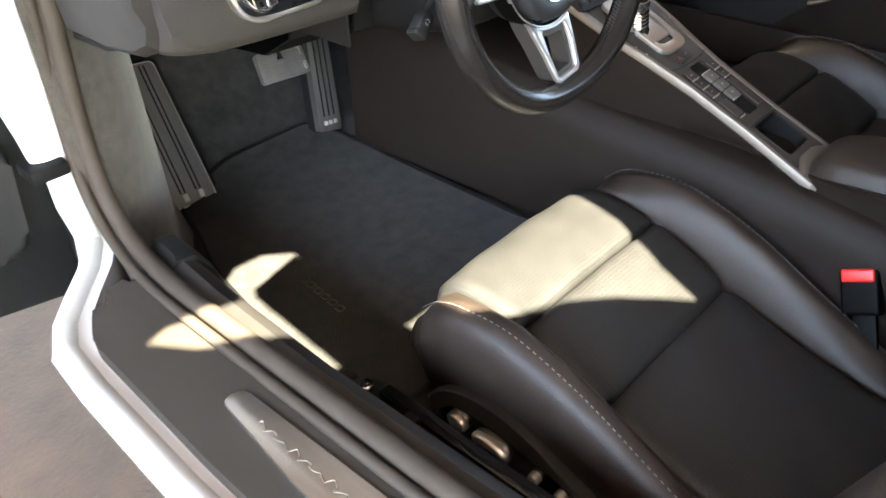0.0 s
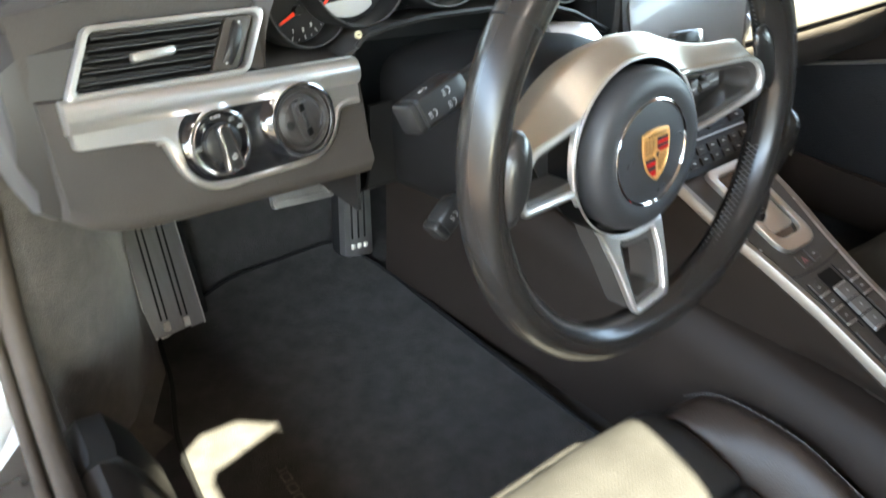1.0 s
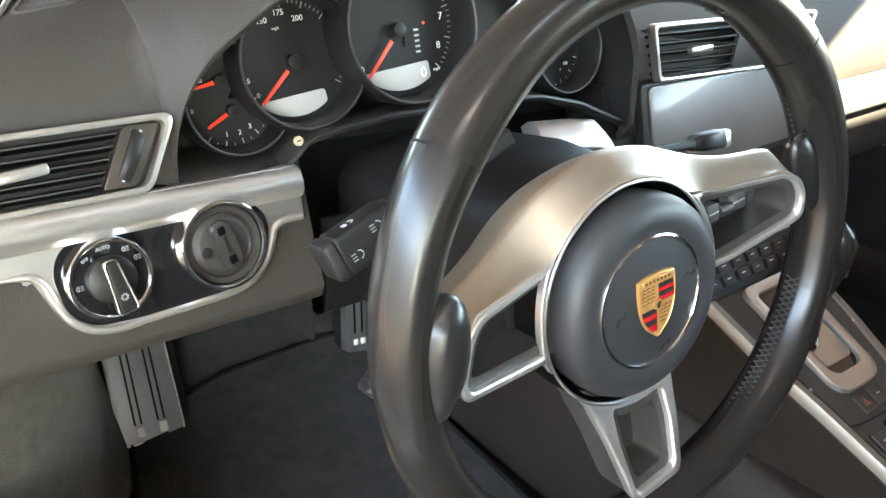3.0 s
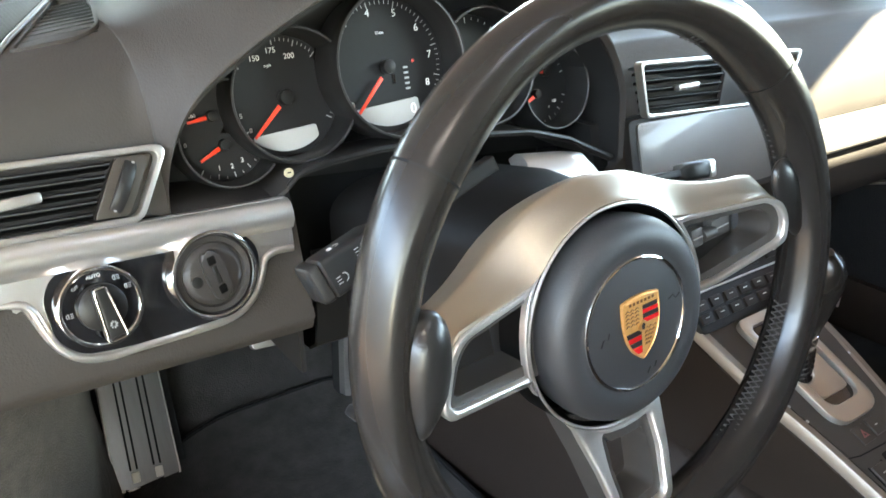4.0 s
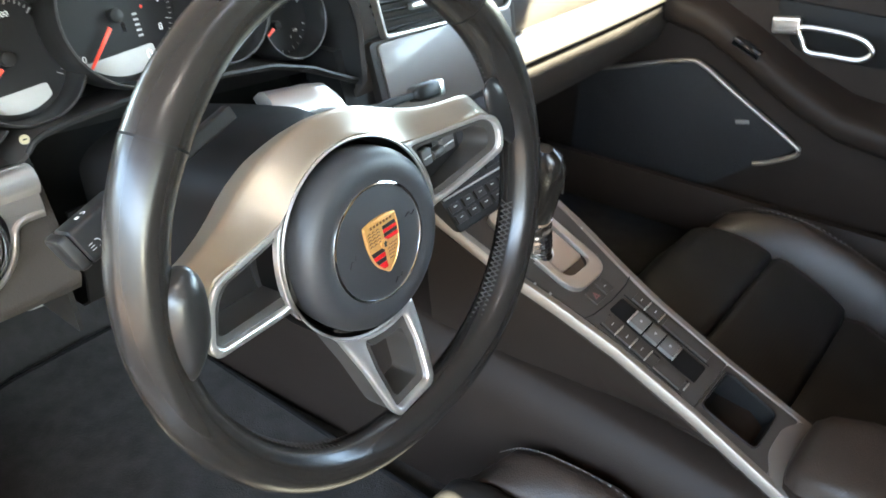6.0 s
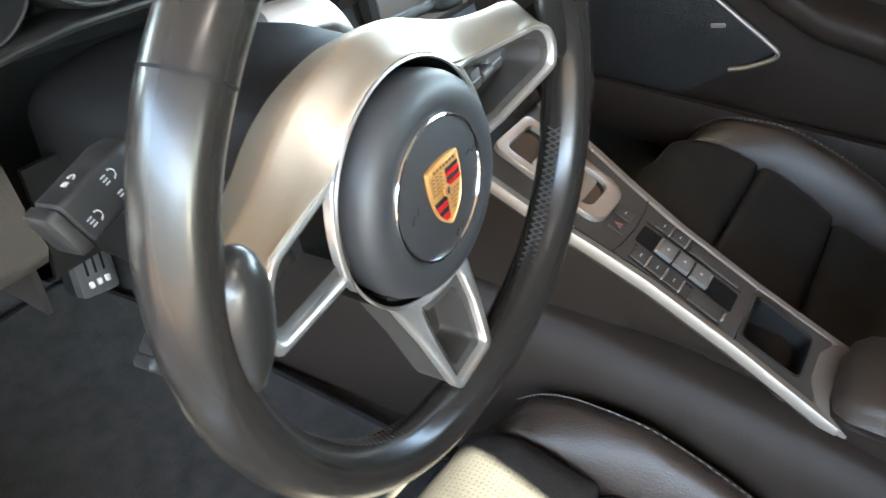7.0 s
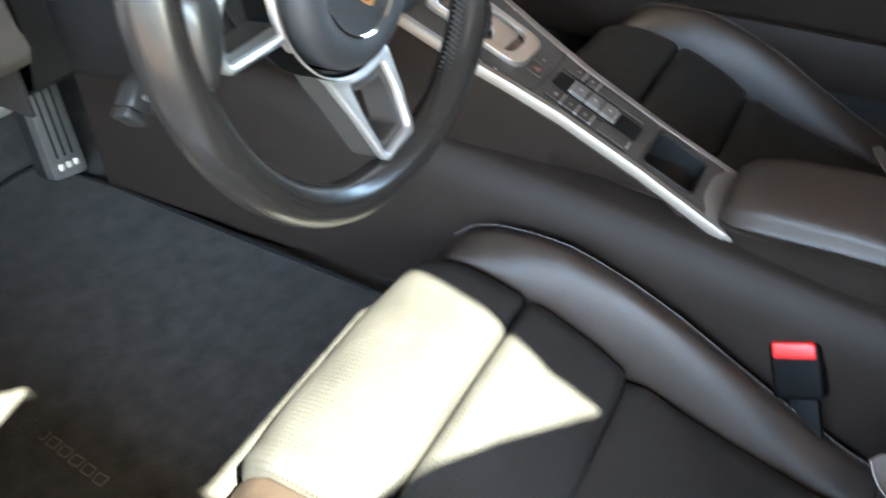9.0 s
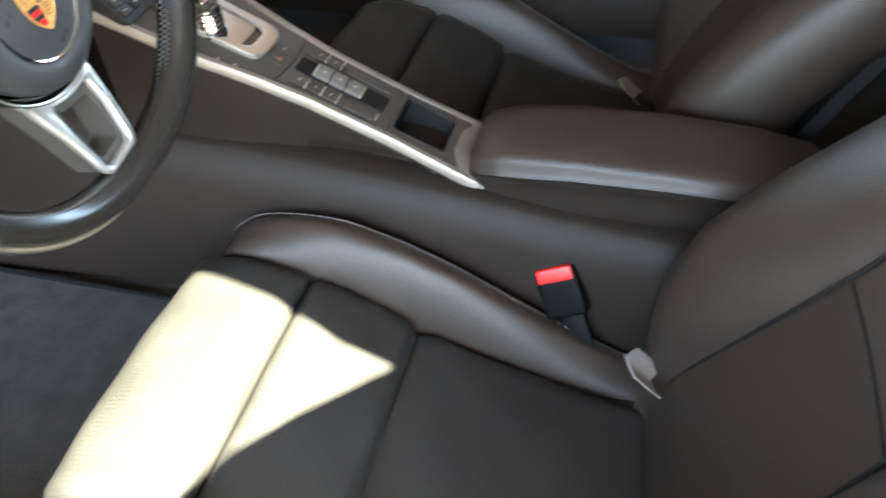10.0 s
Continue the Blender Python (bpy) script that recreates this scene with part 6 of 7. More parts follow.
for x, y in ((-0.108, 0.035), (-0.104, 0.018), (0.012, 0.05)):
    con_part("lamp_dot", disc(0.0016, 0.0006, 0.0014, 10, 0, Matrix.Translation((*kx(x, y), 0))), GREY_PRINT, "", KM)
# climate buttons on the steep face ahead of the lever
FM = face_frame((MID, 0.142, 0.592), (1, 0, 0), (0, -0.75, 0.66))
con_part("climate_panel", plate(rounded([(-0.078, -0.034), (0.078, -0.034), (0.080, 0.034), (-0.080, 0.034)], 0.006, 3), -0.02, 0.002, 0.001), PLASTIC, "black climate control panel", FM)
for r, yy in enumerate((-0.021, -0.008, 0.016)):
    n = (7, 7, 4)[r]
    for c in range(n):
        x = -0.066 + 0.132 * c / (n - 1)
        w = (0.0165, 0.0165, 0.030)[r]
        b = con_part("button", rbox(w, 0.0098, 0.004, 0.0010, 2, Matrix.Translation((x, yy, 0.0025))), SOFT_PLASTIC if r < 2 else PLASTIC, "", FM)
        part("symbol", rbox(0.0055, 0.0008, 0.0003, 0, 1, Matrix.Translation((x, yy + 0.001, 0.0046))), WHITE_PRINT if (c + r) % 3 else GREY_PRINT, b, m=FM)
con_part("climate_strip", rbox(0.150, 0.0022, 0.003, 0.0006, 1, Matrix.Translation((0, 0.0045, 0.0025))), SATIN, "thin silver line", FM)

# ---- armrest ----
arm = thing("armrest", "padded black leather armrest with a stitched edge", "armrest", (MID, -0.42, 0.38))
upper, lower_ = [], []
ARM_SEAM = [(-0.65, 0.415), (-0.55, 0.423), (-0.46, 0.425), (-0.36, 0.422), (-0.29, 0.415), (-0.24, 0.408)]
for y, hw, zt in ((-0.238, 0.026, 0.412), (-0.243, 0.044, 0.428), (-0.256, 0.053, 0.437), (-0.290, 0.058, 0.446), (-0.36, 0.061, 0.451), (-0.46, 0.062, 0.450), (-0.55, 0.061, 0.444), (-0.61, 0.056, 0.434), (-0.625, 0.040, 0.422)):
    zs = lerp(ARM_SEAM, y)
    upper.append([(MID + hw * a, y, zs + (zt - zs) * b) for a, b in ((-1, 0.0), (-1.015, 0.3), (-0.94, 0.75), (-0.70, 0.96), (0, 1.0), (0.70, 0.96), (0.94, 0.75), (1.015, 0.3), (1, 0.0), (0, -0.05))])
    lower_.append([(MID + hw * a, y - 0.0, z) for a, z in ((-1, zs - 0.001), (-1.02, zs - 0.009), (-0.98, zs - 0.034), (-0.88, zs - 0.055), (0, zs - 0.062), (0.88, zs - 0.055), (0.98, zs - 0.034), (1.02, zs - 0.009), (1, zs - 0.001), (0, zs + 0.001))])
seat_in(arm, part("lid", loft([catmull(r, 2, True) for r in upper]), SEAT_LEATHER, "padded leather lid", sharp=70))
seat_in(arm, part("box", loft([catmull(r, 2, True) for r in lower_]), TUNNEL_LEATHER, "leather-covered box", sharp=70))
for s in (-1, 1):
    pts = [Vector((MID + s * hw * 1.018, y, 0.0035 + lerp(ARM_SEAM, y))) for y, hw in ((-0.256, 0.053), (-0.290, 0.058), (-0.36, 0.061), (-0.46, 0.062), (-0.55, 0.061), (-0.61, 0.056))]
    line = catmull(pts, 24)
    seat_in(arm, part("stitching", merge(*[tube([line[i], line[i + 1]], 0.0009, 4) for i in range(0, len(line) - 1, 2)]), THREAD))

# ---- seats ----
PAD = [(0.060, 0.245), (0.062, 0.285), (0.054, 0.318), (0.036, 0.338), (0.008, 0.347), (-0.030, 0.346), (-0.065, 0.340), (-0.089, 0.333), (-0.120, 0.326), (-0.165, 0.305), (-0.214, 0.277), (-0.26, 0.258), (-0.34, 0.232), (-0.42, 0.210), (-0.50, 0.200)]
BOL_TOP = [(0.06, 0.300), (0.03, 0.335), (0.0, 0.360), (-0.04, 0.372), (-0.11, 0.374), (-0.18, 0.354), (-0.24, 0.328), (-0.30, 0.295), (-0.37, 0.258), (-0.44, 0.225), (-0.50, 0.21)][::-1]
PADZ = [(y, z) for y, z in PAD[::-1]]


def cushion_pad(y0, y1, hw, crown, front=False):
    """One padded field of the cushion between two cross seams."""
    if front:
        prof = catmull([(0, y, z) for y, z in PAD[:8]], 5)
    else:
        n = 16
        prof = [Vector((0, y0 + (y1 - y0) * i / n, lerp(PADZ, y0 + (y1 - y0) * i / n))) for i in range(n + 1)]
    rows = []
    total = len(prof) - 1
    for i, p in enumerate(prof):
        row = []
        a = prof[max(i - 1, 0)]
        b = prof[min(i + 1, total)]
        d = (b - a).normalized()
        nrm = Vector((0, -d.z, d.y))
        if nrm.z < 0 and not front:
            nrm = -nrm
        if front:
            nrm = Vector((0, d.z, -d.y)) if Vector((0, d.z, -d.y)).z >= 0 else -Vector((0, d.z, -d.y))
            if i < 8:
                nrm = Vector((0, abs(d.z), abs(d.y)))
        dist_v = min((p - prof[0]).length if not front else 1.0, (p - prof[-1]).length)
        for j in range(25):
            u = -1 + 2 * j / 24
            ex = min(1.0, (1 - abs(u)) * hw / 0.016)
            ev = min(1.0, dist_v / 0.014)
            sag = 0.011 * ((1 - math.sqrt(max(0, 1 - (1 - ex) ** 2))) + (1 - math.sqrt(max(0, 1 - (1 - ev) ** 2))))
            wave = 0.0008 * math.sin(u * 9 + i * 0.5)
            row.append(Vector((u * hw, 0, 0)) + Vector((0, p.y, p.z)) + nrm * (crown * (1 - u * u) - sag + wave))
        rows.append(row)
    return sheet(rows, 0.04, (0, 0, -1))


def bolster_rows(side):
    rows = []
    for y, base in ((0.058, 0.24), (0.052, 0.24), (0.036, 0.235), (0.010, 0.23), (-0.03, 0.228), (-0.07, 0.226), (-0.11, 0.224), (-0.18, 0.22), (-0.24, 0.215), (-0.30, 0.21), (-0.37, 0.205), (-0.44, 0.20), (-0.50, 0.195)):
        zt = lerp(BOL_TOP, y)
        zi = lerp(PADZ, y) - 0.008
        nose = min(1.0, max(0.25, (0.064 - y) / 0.05))
        inner_x = 0.158
        ring = [(inner_x, zi - 0.035), (inner_x + 0.001, zi), (inner_x + 0.012, zi + (zt - zi) * 0.55), (inner_x + 0.026, zt - 0.004), (inner_x + 0.038, zt), (inner_x + 0.053, zt - 0.005), (inner_x + 0.066, zt - 0.022), (inner_x + 0.073, zt - 0.055), (inner_x + 0.070, base + 0.02), (inner_x + 0.055, base)]
        cz = (zt + base) / 2
        ring = [(inner_x + (x - inner_x) * (0.55 + 0.45 * nose), cz + (z - cz) * (0.5 + 0.5 * nose)) for x, z in ring]
        rows.append([Vector((side * p.x, y, p.z)) for p in catmull([(x, 0, z) for x, z in ring], 3, True)])
    return rows


def piping(side):
    pts = []
    for y in (0.03, 0.0, -0.04, -0.11, -0.18, -0.24, -0.30, -0.37, -0.44, -0.49):
        pts.append(Vector((side * (0.158 + 0.047), y, lerp(BOL_TOP, y) - 0.0005)))
    return catmull(pts, 16)


BACK_IN = [(0.20, -0.478), (0.274, -0.492), (0.35, -0.522), (0.45, -0.572), (0.55, -0.625), (0.70, -0.700), (0.84, -0.768), (0.95, -0.820)]
BACK_OUT = [(0.20, -0.474), (0.27, -0.464), (0.33, -0.462), (0.38, -0.468), (0.44, -0.495), (0.48, -0.524), (0.52, -0.560), (0.56, -0.600), (0.62, -0.650), (0.70, -0.702), (0.84, -0.768), (0.95, -0.822)]
BACK_SEAM = [(0.18, 0.150), (0.274, 0.134), (0.37, 0.110), (0.479, 0.088), (0.56, 0.078), (0.70, 0.076), (0.95, 0.088)]


def seat(x0, y0, name_label, driver):
    s = thing("car_seat", name_label, "car seat", (0, 0, 0), "front seats")

    def put(name, bm, mat, label="", sharp=60):
        return part(name, bm, mat, s, label, sharp)

    put("cushion_front", cushion_pad(0, 0, 0.159, 0.006, True), SEAT_PERF, "perforated leather front of the cushion")
    put("cushion_middle", cushion_pad(-0.0895, -0.2135, 0.158, 0.007), SEAT_PERF, "perforated leather middle of the cushion")
    put("cushion_rear", cushion_pad(-0.2145, -0.50, 0.157, 0.006), SEAT_PERF, "perforated leather rear of the cushion")
    for side in (-1, 1):
        put("side_bolster", loft(bolster_rows(side)), SEAT_LEATHER, "smooth leather side bolster")
        line = piping(side)
        put("stitching", merge(*[tube([line[i], line[i + 1]], 0.0006, 4) for i in range(0, len(line) - 1, 2)]), THREAD)
    # seat frame with plastic side cover
    frame_rows = [[(x, y, z) for x, z in ((-0.20, min(0.215, zf - 0.01)), (-0.20, zf), (0.20, zf), (0.20, min(0.215, zf - 0.01)))] for y, zf in ((0.03, 0.245), (-0.1, 0.235), (-0.25, 0.212), (-0.5, 0.190))]
    put("seat_frame", loft(frame_rows), PLASTIC, "black seat frame")
    cover = [(0.020, 0.262), (-0.02, 0.262), (-0.12, 0.258), (-0.30, 0.252), (-0.50, 0.30), (-0.53, 0.24), (-0.40, 0.205), (-0.12, 0.195), (-0.01, 0.225)]
    for side in (-1, 1):
        cm = face_frame((side * 0.222, 0, 0), (0, -1 * side, 0), (side, 0, 0))
        pts = [((-y) * side, z) for y, z in cover]
        if side > 0:
            pts = pts[::-1]
        cov = put("side_cover", plate(rounded(pts, 0.015, 4), -0.012, 0.010, 0.004, 3), PLASTIC, "black plastic seat side cover", 38)
        cov.data.transform(cm)
        if side < 0 and driver:
            # bulged outer shield with a sunk switch field
            shield_m = Matrix(((0, 0, -1, -0.238), (1, 0, 0, 0), (0, 1, 0, 0), (0, 0, 0, 1))) @ Matrix.Rotation(radians(0), 4, "X")
            outline = [(-0.004, 0.206), (-0.010, 0.236), (-0.040, 0.263), (-0.075, 0.277), (-0.113, 0.281), (-0.150, 0.276), (-0.190, 0.262), (-0.240, 0.236), (-0.300, 0.216), (-0.360, 0.206)]
            shield = part("switch_shield", plate(rounded(outline, 0.010, 3), -0.010, 0.006, 0.005, 3), SOFT_PLASTIC, s, "black switch shield on the seat side", m=shield_m)
            lip = [Vector((y, z - 0.002, 0.0055)) for y, z in outline[1:-1]]
            part("shield_edge", tube(catmull(lip, 4), 0.0016, 6), PLASTIC, shield, "raised shield edge", m=shield_m)
            field = catmull([(-0.030, 0.222, 0), (-0.060, 0.246, 0), (-0.110, 0.248, 0), (-0.170, 0.240, 0), (-0.235, 0.226, 0), (-0.250, 0.212, 0), (-0.120, 0.207, 0), (-0.045, 0.208, 0)], 5, True)
            part("switch_field", plate([(p.x, p.y) for p in field], 0.005, 0.0072, 0.0006), GLOSS_BLACK, shield, "gloss black switch field", m=shield_m)
            for y, z, a, b, rot in ((-0.066, 0.230, 0.016, 0.012, 10), (-0.119, 0.222, 0.029, 0.0135, 8), (-0.187, 0.222, 0.008, 0.008, 0), (-0.224, 0.219, 0.008, 0.008, 0)):
                oval = [[(a * q * math.cos(k * math.tau / 28), b * q * math.sin(k * math.tau / 28), w) for k in range(28)] for q, w in ((0.96, 0.0), (1.0, 0.004), (0.97, 0.008), (0.86, 0.0105), (0.5, 0.0118), (0.02, 0.012))]
                part("seat_switch", loft(oval), SATIN, s, "silver seat switch" if a > 0.01 else "small silver seat switch", m=shield_m @ Matrix.Translation((y, z, 0.006)) @ Matrix.Rotation(radians(rot), 4, "Z"))
    # backrest
    rows = []
    for z in (0.185, 0.20, 0.24, 0.30, 0.36, 0.42, 0.50, 0.60, 0.72, 0.84, 0.93, 0.955):
        y = lerp(BACK_IN, z)
        row = []
        for j in range(21):
            u = -1 + 2 * j / 20
            ex = min(1.0, (1 - abs(u)) * 0.15 / 0.016)
            row.append((u * 0.150, y + 0.010 * u * u + 0.010 * (1 - math.sqrt(max(0, 1 - (1 - ex) ** 2))) + (0.01 if z in (0.185, 0.955) else 0), z))
        rows.append(row)
    put("backrest_pad", sheet(rows, 0.05, (0, -1, 0)), SEAT_LEATHER, "black leather backrest")
    for side in (-1, 1):
        rows = []
        for z, k in ((0.19, 0.5), (0.20, 0.8), (0.24, 1.0), (0.30, 1.0), (0.36, 1.0), (0.43, 1.0), (0.50, 0.95), (0.60, 0.9), (0.72, 0.85), (0.84, 0.8), (0.93, 0.7), (0.955, 0.4)):
            yf = lerp(BACK_OUT, z)
            yi = lerp(BACK_IN, z)
            ix = lerp(BACK_SEAM, z)
            ring = [(ix - 0.002, yi - 0.02), (ix, yi + 0.004), (ix + (0.200 - ix) * 0.30, yi + (yf - yi) * 0.50 + 0.010), (ix + (0.200 - ix) * 0.68, yi + (yf - yi) * 0.88 + 0.006), (0.200, yf), (0.222, yf - 0.014), (0.236, yf - 0.05), (0.236, yf - 0.10), (0.20, yf - 0.15)]
            cx, cy = 0.19, yf - 0.06
            rows.append([Vector((side * (cx + (p.x - cx) * (0.6 + 0.4 * k)), cy + (p.y - cy) * (0.6 + 0.4 * k), z)) for p in catmull([(x, y, 0) for x, y in ring], 3, True)])
        put("back_bolster", loft(rows), SEAT_LEATHER, "smooth leather backrest bolster")
    for side in (-1, 1):
        seam_line = catmull([(side * (lerp(BACK_SEAM, z) - 0.001), lerp(BACK_IN, z) + 0.0055, z) for z in (0.24, 0.30, 0.38, 0.46, 0.54, 0.62, 0.74, 0.86, 0.92)], 4)
        put("seam", tube(seam_line, 0.0019, 6), DARK_RUBBER, "dark seam beside the backrest bolster")
    groove = [(u * 0.080, lerp(BACK_IN, 0.498) + 0.010 * (u * 0.53) ** 2 + 0.0002, 0.498) for u in (-1, -0.75, -0.5, -0.25, 0, 0.25, 0.5, 0.75, 1)]
    put("seam", tube(groove, 0.0014, 6), DARK_RUBBER, "cross seam of the backrest")
    shell = [[(u * 0.215, lerp(BACK_IN, z) - 0.085 - 0.02 * (1 - u * u), z) for u in (-1, -0.8, -0.4, 0, 0.4, 0.8, 1)] for z in (0.19, 0.3, 0.45, 0.6, 0.8, 0.95)]
    put("back_shell", sheet(shell, 0.02, (0, -1, 0)), PLASTIC, "black rear shell")
    head = [[(u * 0.11, lerp(BACK_IN, 0.95) - 0.02 + 0.02 * (1 - u * u) - 0.03 * t, 0.955 + 0.10 * t) for u in (-1, -0.7, -0.3, 0, 0.3, 0.7, 1)] for t in (0, 0.3, 0.7, 1)]
    put("headrest", sheet(head, 0.06, (0, -1, 0)), SEAT_LEATHER, "leather headrest")
    s.location = (x0, y0, 0)
    return s


seat(-0.375, 0.0, "black leather sport seat beside the open door", True)
seat(0.285, 0.025, "black leather passenger sport seat", False)

# belt buckle and belt ends
buckle = thing("belt_buckle", "black seat belt buckle with a red button", "belt buckle", (-0.155, -0.37, 0.25))
BM = face_frame((-0.153, -0.355, 0.300), (0, -1, 0.55), (-1, 0, 0.15))
BM = face_frame((-0.150, -0.362, 0.298), Vector((0, -0.9, 0.45)), Vector((-0.9, 0.18, 0.38)))
seat_in(buckle, part("housing", rbox(0.050, 0.060, 0.024, 0.006, 3, Matrix.Translation((0, -0.002, 0))), VENT_BLACK, "black buckle housing", m=BM))
seat_in(buckle, part("release_button", rbox(0.042, 0.017, 0.010, 0.003, 3, Matrix.Translation((0, 0.021, 0.0095))), RED, "red release button", m=BM))
seat_in(buckle, part("stalk", rbox(0.030, 0.090, 0.010, 0.003, 2, Matrix.Translation((0, -0.072, -0.006))), VENT_BLACK, m=BM))
for x, y, z, r in ((-0.238, -0.455, 0.284, 0), (0.40, -0.40, 0.238, 0)):
    strap = part("belt_webbing", sheet([[Vector((x, y, z)) + Vector((a * 0.020, -0.012 * abs(a) + 0.03 * (b - 0.5), 0.030 * (b - 0.5) + 0.004 * math.sin(a * 3 + b))) for a in (-1, -0.5, 0, 0.5, 1)] for b in (0, 0.3, 0.6, 1)], 0.0016), WEBBING)
    tagged(strap, "beige grey belt webbing tucked between cushion and backrest", "seat belt", group="seat belts")

# ---- footwell: mat, pedals ----
mat_pts = [(-0.662, 0.02), (-0.662, 0.25), (-0.654, 0.353), (-0.640, 0.449), (-0.600, 0.56), (-0.583, 0.655), (-0.44, 0.70), (-0.24, 0.70), (-0.20, 0.60), (-0.19, 0.02)]
floor_mat = thing("floor_mat", "black carpet floor mat with a stitched border", "floor mat", (-0.43, 0.35, 0.205))


def floor_z(y):
    return lerp([(-1.5, 0.20), (0.0, 0.20), (0.35, 0.203), (0.60, 0.215), (0.70, 0.245), (0.80, 0.34)], y)


mat_bm = plate(rounded(mat_pts, 0.03, 4), 0, 0.008, 0.003)
bmesh.ops.triangulate(mat_bm, faces=[f for f in mat_bm.faces if len(f.verts) > 4])
bmesh.ops.subdivide_edges(mat_bm, edges=[e for e in mat_bm.edges if e.calc_length() > 0.12], cuts=3, use_grid_fill=True)
for v in mat_bm.verts:
    v.co.z += floor_z(v.co.y) + 0.0025
seat_in(floor_mat, part("carpet", mat_bm, CARPET, "black carpet pile"))
edge_path = [Vector((x, y, floor_z(y) + 0.009)) for x, y in rounded(mat_pts, 0.03, 4)]
seat_in(floor_mat, part("border", tube(edge_path, 0.0042, 8, True), DARK_RUBBER, "black leather border"))
for i in range(7):
    y = 0.348 - 0.0195 * i
    x = -0.554 - 0.0018 * i
    sx, sy = 0.0062, 0.0078
    o = rounded([(-sx, -sy), (sx, -sy), (sx, sy), (-sx, sy)], 0.002, 2)
    seat_in(floor_mat, part("woven_mark", ring_plate(o, [(a * 0.72, b * 0.75) for a, b in o], 0, 0.0012, 0), GREY_CARPET, "small grey woven mark", m=Matrix.Translation((x, y, floor_z(y) + 0.0100))))

PALE_CLIP = material("pale_clip", (0.50, 0.46, 0.38), 0.5, vary=0.05)
foot = thing("footrest", "brushed aluminium footrest with rubber strips", "footrest", (-0.556, 0.66, 0.22))
FR = face_frame((-0.556, 0.637, 0.232), (1, -0.02, -0.10), (0.03, -0.80, 0.60))
seat_in(foot, part("plate", plate(rounded([(-0.042, 0.0), (0.042, 0.0), (0.038, 0.27), (-0.042, 0.27)], 0.012, 4), -0.006, 0.004, 0.0015), PEDAL_METAL, "dull brushed aluminium plate", m=FR))
seat_in(foot, part("edge", ring_plate(rounded([(-0.043, -0.001), (0.043, -0.001), (0.039, 0.271), (-0.043, 0.271)], 0.012, 4), rounded([(-0.041, 0.001), (0.041, 0.001), (0.037, 0.269), (-0.041, 0.269)], 0.011, 4), 0.001, 0.0052, 0.0006), SATIN, "bright edge", m=FR))
seat_in(foot, part("base", plate(rounded([(-0.048, -0.01), (0.054, -0.01), (0.050, 0.28), (-0.048, 0.28)], 0.014, 4), -0.03, -0.005, 0.003), DARK_RUBBER, "black rubber base", m=FR))
for x in (-0.016, 0.014):
    for dx in (-0.0042, 0.0042):
        seat_in(foot, part("rubber_strip", rbox(0.0026, 0.24, 0.003, 0.0006, 1, Matrix.Translation((x + dx, 0.145, 0.0040))), DARK_RUBBER, m=FR))
    seat_in(foot, part("clip", rbox(0.010, 0.014, 0.006, 0.002, 2, Matrix.Translation((x + 0.001, 0.015, 0.0058))), PALE_CLIP, "pale clip", m=FR))

gas = thing("accelerator_pedal", "aluminium accelerator pedal with dark ribs", "pedal", (-0.25, 0.66, 0.24))
GP = face_frame((-0.228, 0.648, 0.246), (1, 0.15, -0.19), (0.08, -0.96, 0.22))
seat_in(gas, part("plate", plate(rounded([(-0.029, 0.0), (0.029, -0.005), (0.026, 0.200), (-0.026, 0.200)], 0.006, 4), -0.012, 0.004, 0.0015), PEDAL_METAL, "brushed aluminium pedal face", m=GP))
seat_in(gas, part("side", plate(rounded([(-0.028, -0.004), (0.033, -0.010), (0.030, 0.205), (-0.025, 0.205)], 0.008, 4), -0.034, -0.0125, 0.003), PLASTIC, "black pedal body", m=GP))
for x in (-0.013, 0.0, 0.013):
    seat_in(gas, part("rubber_strip", rbox(0.004, 0.160, 0.003, 0.001, 1, Matrix.Translation((x, 0.108, 0.0036))), DARK_RUBBER, m=GP))
    seat_in(gas, part("clip", rbox(0.007, 0.009, 0.006, 0.002, 2, Matrix.Translation((x, 0.015, 0.0055))), PALE_CLIP, "pale clip", m=GP))

brake = thing("brake_pedal", "wide aluminium brake pedal on a black arm", "pedal", (-0.37, 0.58, 0.43))
BP = face_frame((-0.370, 0.566, 0.455), (1, 0.02, -0.10), (0, -0.88, 0.48))
seat_in(brake, part("plate", plate(rounded([(-0.048, -0.026), (0.048, -0.026), (0.046, 0.026), (-0.046, 0.026)], 0.007, 4), -0.008, 0.004, 0.0015), PEDAL_METAL, "brushed aluminium pedal face", m=BP))
for y in (-0.016, 0.0, 0.016):
    seat_in(brake, part("rib", rbox(0.078, 0.005, 0.003, 0.0014, 2, Matrix.Translation((-0.004, y, 0.0036))), PEDAL_METAL, m=BP))
for y in (-0.012, 0.014):
    seat_in(brake, part("stud", rbox(0.006, 0.014, 0.006, 0.002, 2, Matrix.Translation((0.042, y, 0.005))), SATIN, "small silver stud", m=BP))
seat_in(brake, part("arm", tube(catmull([(-0.370, 0.575, 0.455), (-0.365, 0.62, 0.50), (-0.36, 0.70, 0.58), (-0.36, 0.75, 0.72)], 6), 0.011, 10, flat=1.6), PLASTIC, "black pedal arm"))

# ---- passenger's door ----
pdoor = thing("door_2", "closed black passenger door with a silver-trimmed loudspeaker", "car door", (0.66, 0.0, 0.25), kind="structure")
DX = 0.60
DRM = face_frame((DX, 0.0, 0.0), (0, -1, 0), (-1, 0, 0))


def pd(pts):
    """Local outline on the door from y, z pairs."""
    return [(-y, z) for y, z in pts]


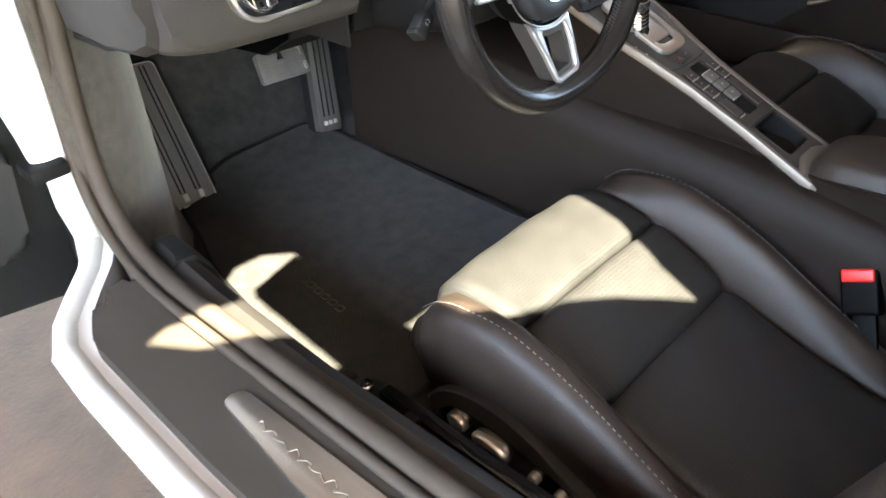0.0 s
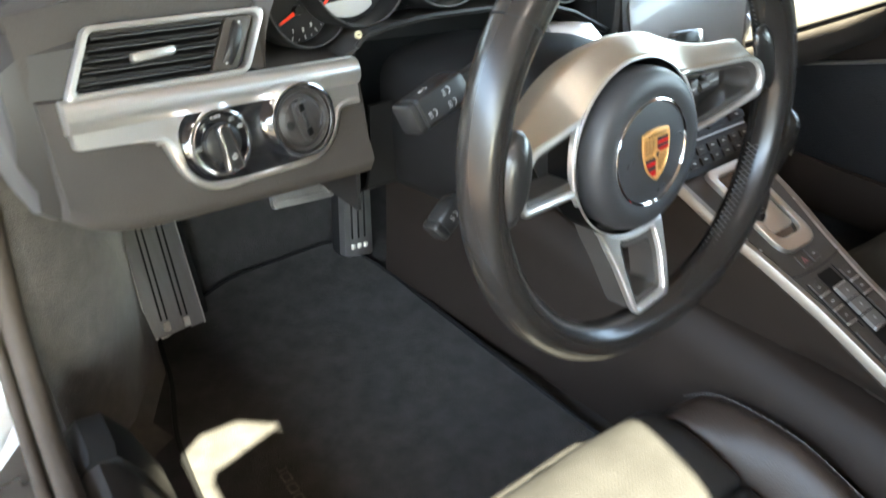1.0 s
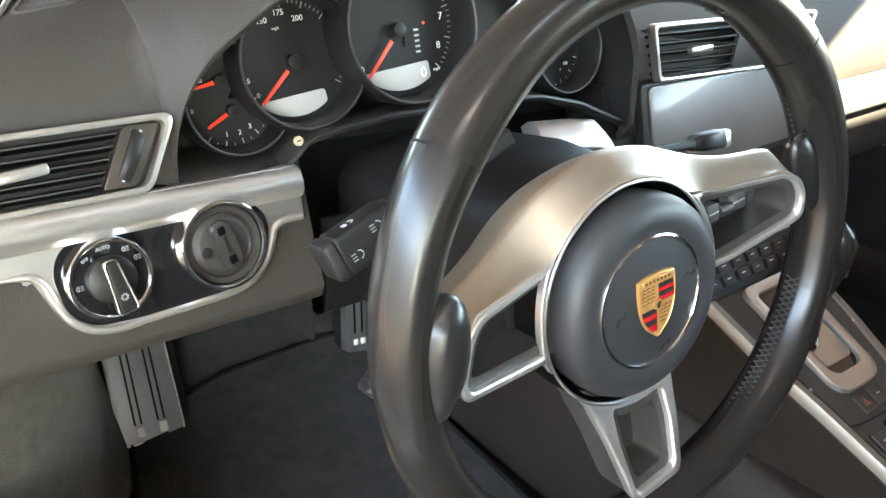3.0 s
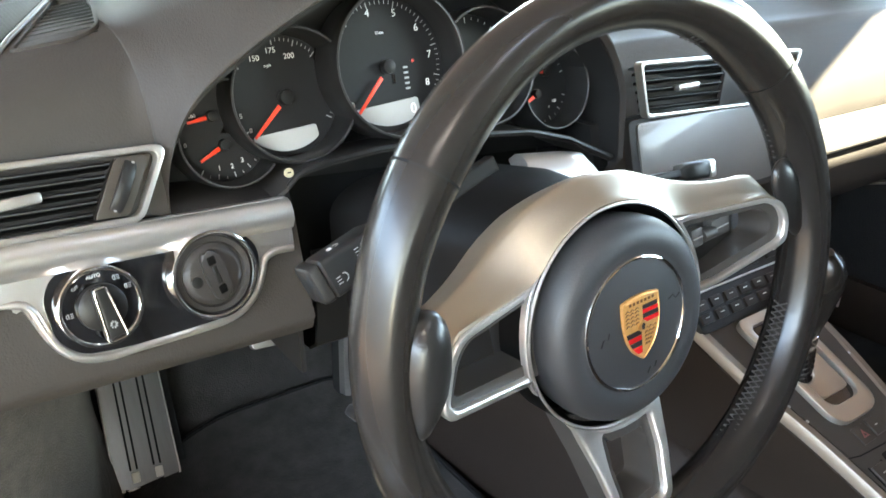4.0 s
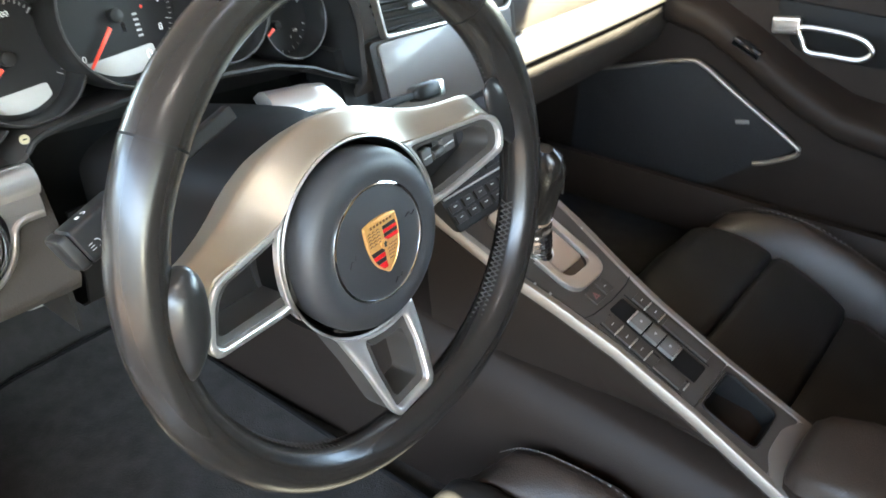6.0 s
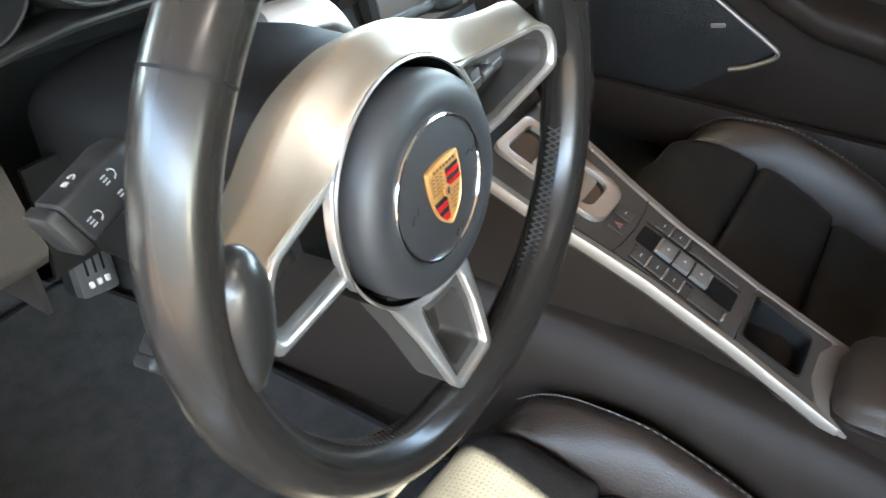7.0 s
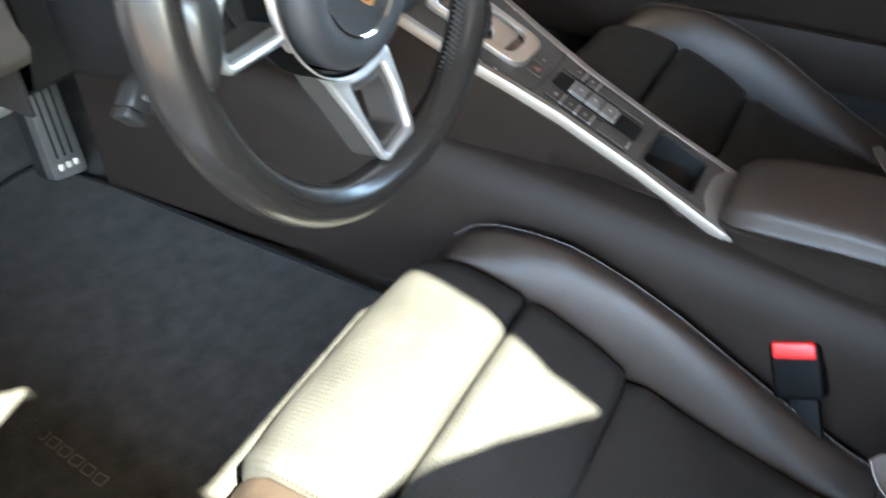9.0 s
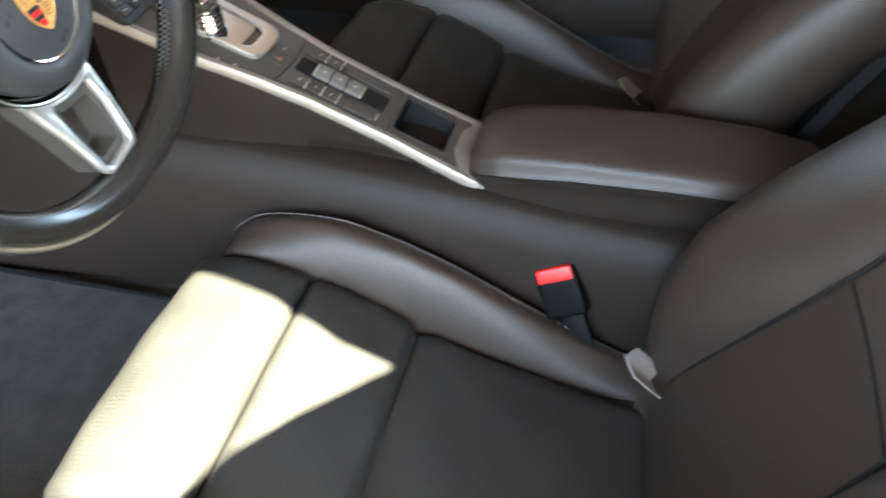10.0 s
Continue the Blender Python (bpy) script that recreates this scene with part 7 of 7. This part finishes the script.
seat_in(pdoor, part("panel", plate(rounded(pd([(0.62, 0.24), (-0.85, 0.24), (-0.85, 0.86), (0.20, 0.86), (0.20, 0.60), (0.62, 0.57)]), [0.03, 0.03, 0.03, 0.03, 0.05, 0.03], 4), -0.09, -0.02, 0.01), TUNNEL_LEATHER, "black leather door panel", m=DRM))
top_rows = [[(DX + x, y, z) for x, z in ((0.06, 0.86), (0.03, 0.872), (-0.004, 0.862), (-0.018, 0.835), (-0.012, 0.79), (0.012, 0.745), (0.022, 0.72), (0.06, 0.72))] for y in (0.205, 0.19, 0.0, -0.4, -0.84)]
seat_in(pdoor, part("upper_rail", loft(top_rows), TUNNEL_LEATHER, "padded upper door rail"))
rest_rows = []
for y, out, zc in ((0.36, 0.0, 0.655), (0.26, 0.012, 0.648), (0.16, 0.026, 0.628), (0.08, 0.038, 0.590), (0.0, 0.048, 0.545), (-0.08, 0.054, 0.512), (-0.2, 0.056, 0.495), (-0.50, 0.055, 0.49), (-0.80, 0.04, 0.50)):
    rest_rows.append([(DX + 0.03 - (0.03 + out) * a, y, zc + b) for a, b in ((0, -0.035), (0.55, -0.034), (0.92, -0.022), (1.0, -0.002), (0.92, 0.016), (0.5, 0.026), (0, 0.03))])
seat_in(pdoor, part("armrest", loft([catmull(r, 2, True) for r in rest_rows]), TUNNEL_LEATHER, "sloping black door armrest"))
grl = pd([(0.41, 0.30), (0.40, 0.492), (0.34, 0.512), (0.165, 0.552), (-0.022, 0.440), (0.03, 0.402), (0.12, 0.33)])
seat_in(pdoor, part("speaker_grille", plate(rounded(grl, 0.02, 4), -0.03, -0.004, 0.004), material("speaker_mesh", (0.010, 0.010, 0.0105), 0.7, spec=0.2, bump=0.8, bump_size=0.0025, kind="voronoi"), "black loudspeaker grille", m=DRM))
trim_line = [(DX - 0.002, y, z) for y, z in ((0.42, 0.482), (0.37, 0.500), (0.28, 0.526), (0.195, 0.551), (0.160, 0.549), (0.10, 0.514), (0.03, 0.474), (-0.013, 0.449), (-0.024, 0.439), (-0.016, 0.427), (0.02, 0.406), (0.045, 0.397))]
seat_in(pdoor, part("speaker_trim", tube(catmull(trim_line, 5), 0.0058, 8, flat=0.7), RAIL_METAL, "satin silver trim round the loudspeaker"))
seat_in(pdoor, part("speaker_mark", rbox(0.003, 0.024, 0.007, 0.001, 1, Matrix.Translation((DX + 0.004, 0.078, 0.463)) @ Matrix.Rotation(radians(-12), 4, "X")), SATIN, "small silver mark"))
loop = [(DX - 0.016, y, z) for y, z in ((0.012, 0.640), (-0.030, 0.643), (-0.075, 0.638), (-0.095, 0.622), (-0.080, 0.607), (-0.041, 0.606), (-0.006, 0.606), (0.006, 0.622))]
seat_in(pdoor, part("door_handle", tube(catmull(loop, 5, True), 0.0040, 8, True), SATIN, "silver loop of the door opener"))
seat_in(pdoor, part("handle_plate", rbox(0.012, 0.044, 0.026, 0.005, 3, Matrix.Translation((DX - 0.010, 0.035, 0.640)) @ Matrix.Rotation(radians(-6), 4, "X")), SATIN, "silver plate of the door opener"))
seat_in(pdoor, part("handle_dish", plate(rounded(pd([(0.070, 0.672), (-0.13, 0.665), (-0.14, 0.590), (0.02, 0.592)]), 0.025, 4), -0.021, -0.012, 0.004), DARK_RUBBER, "dark dish behind the opener", m=DRM))
seat_in(pdoor, part("window_switch", rbox(0.022, 0.050, 0.014, 0.003, 2, Matrix.Translation((DX - 0.034, 0.080, 0.602)) @ Matrix.Rotation(radians(24), 4, "X")), GLOSS_BLACK, "black window switch"))
low_pocket = [[(DX + x, y, z) for x, z in ((0.02, 0.25), (-0.05, 0.255), (-0.058, 0.30), (-0.045, 0.345), (-0.03, 0.345), (-0.035, 0.30), (0.02, 0.29))] for y in (0.58, 0.1, -0.3, -0.8)]
seat_in(pdoor, part("door_pocket", loft(low_pocket), TUNNEL_LEATHER, "black door pocket"))
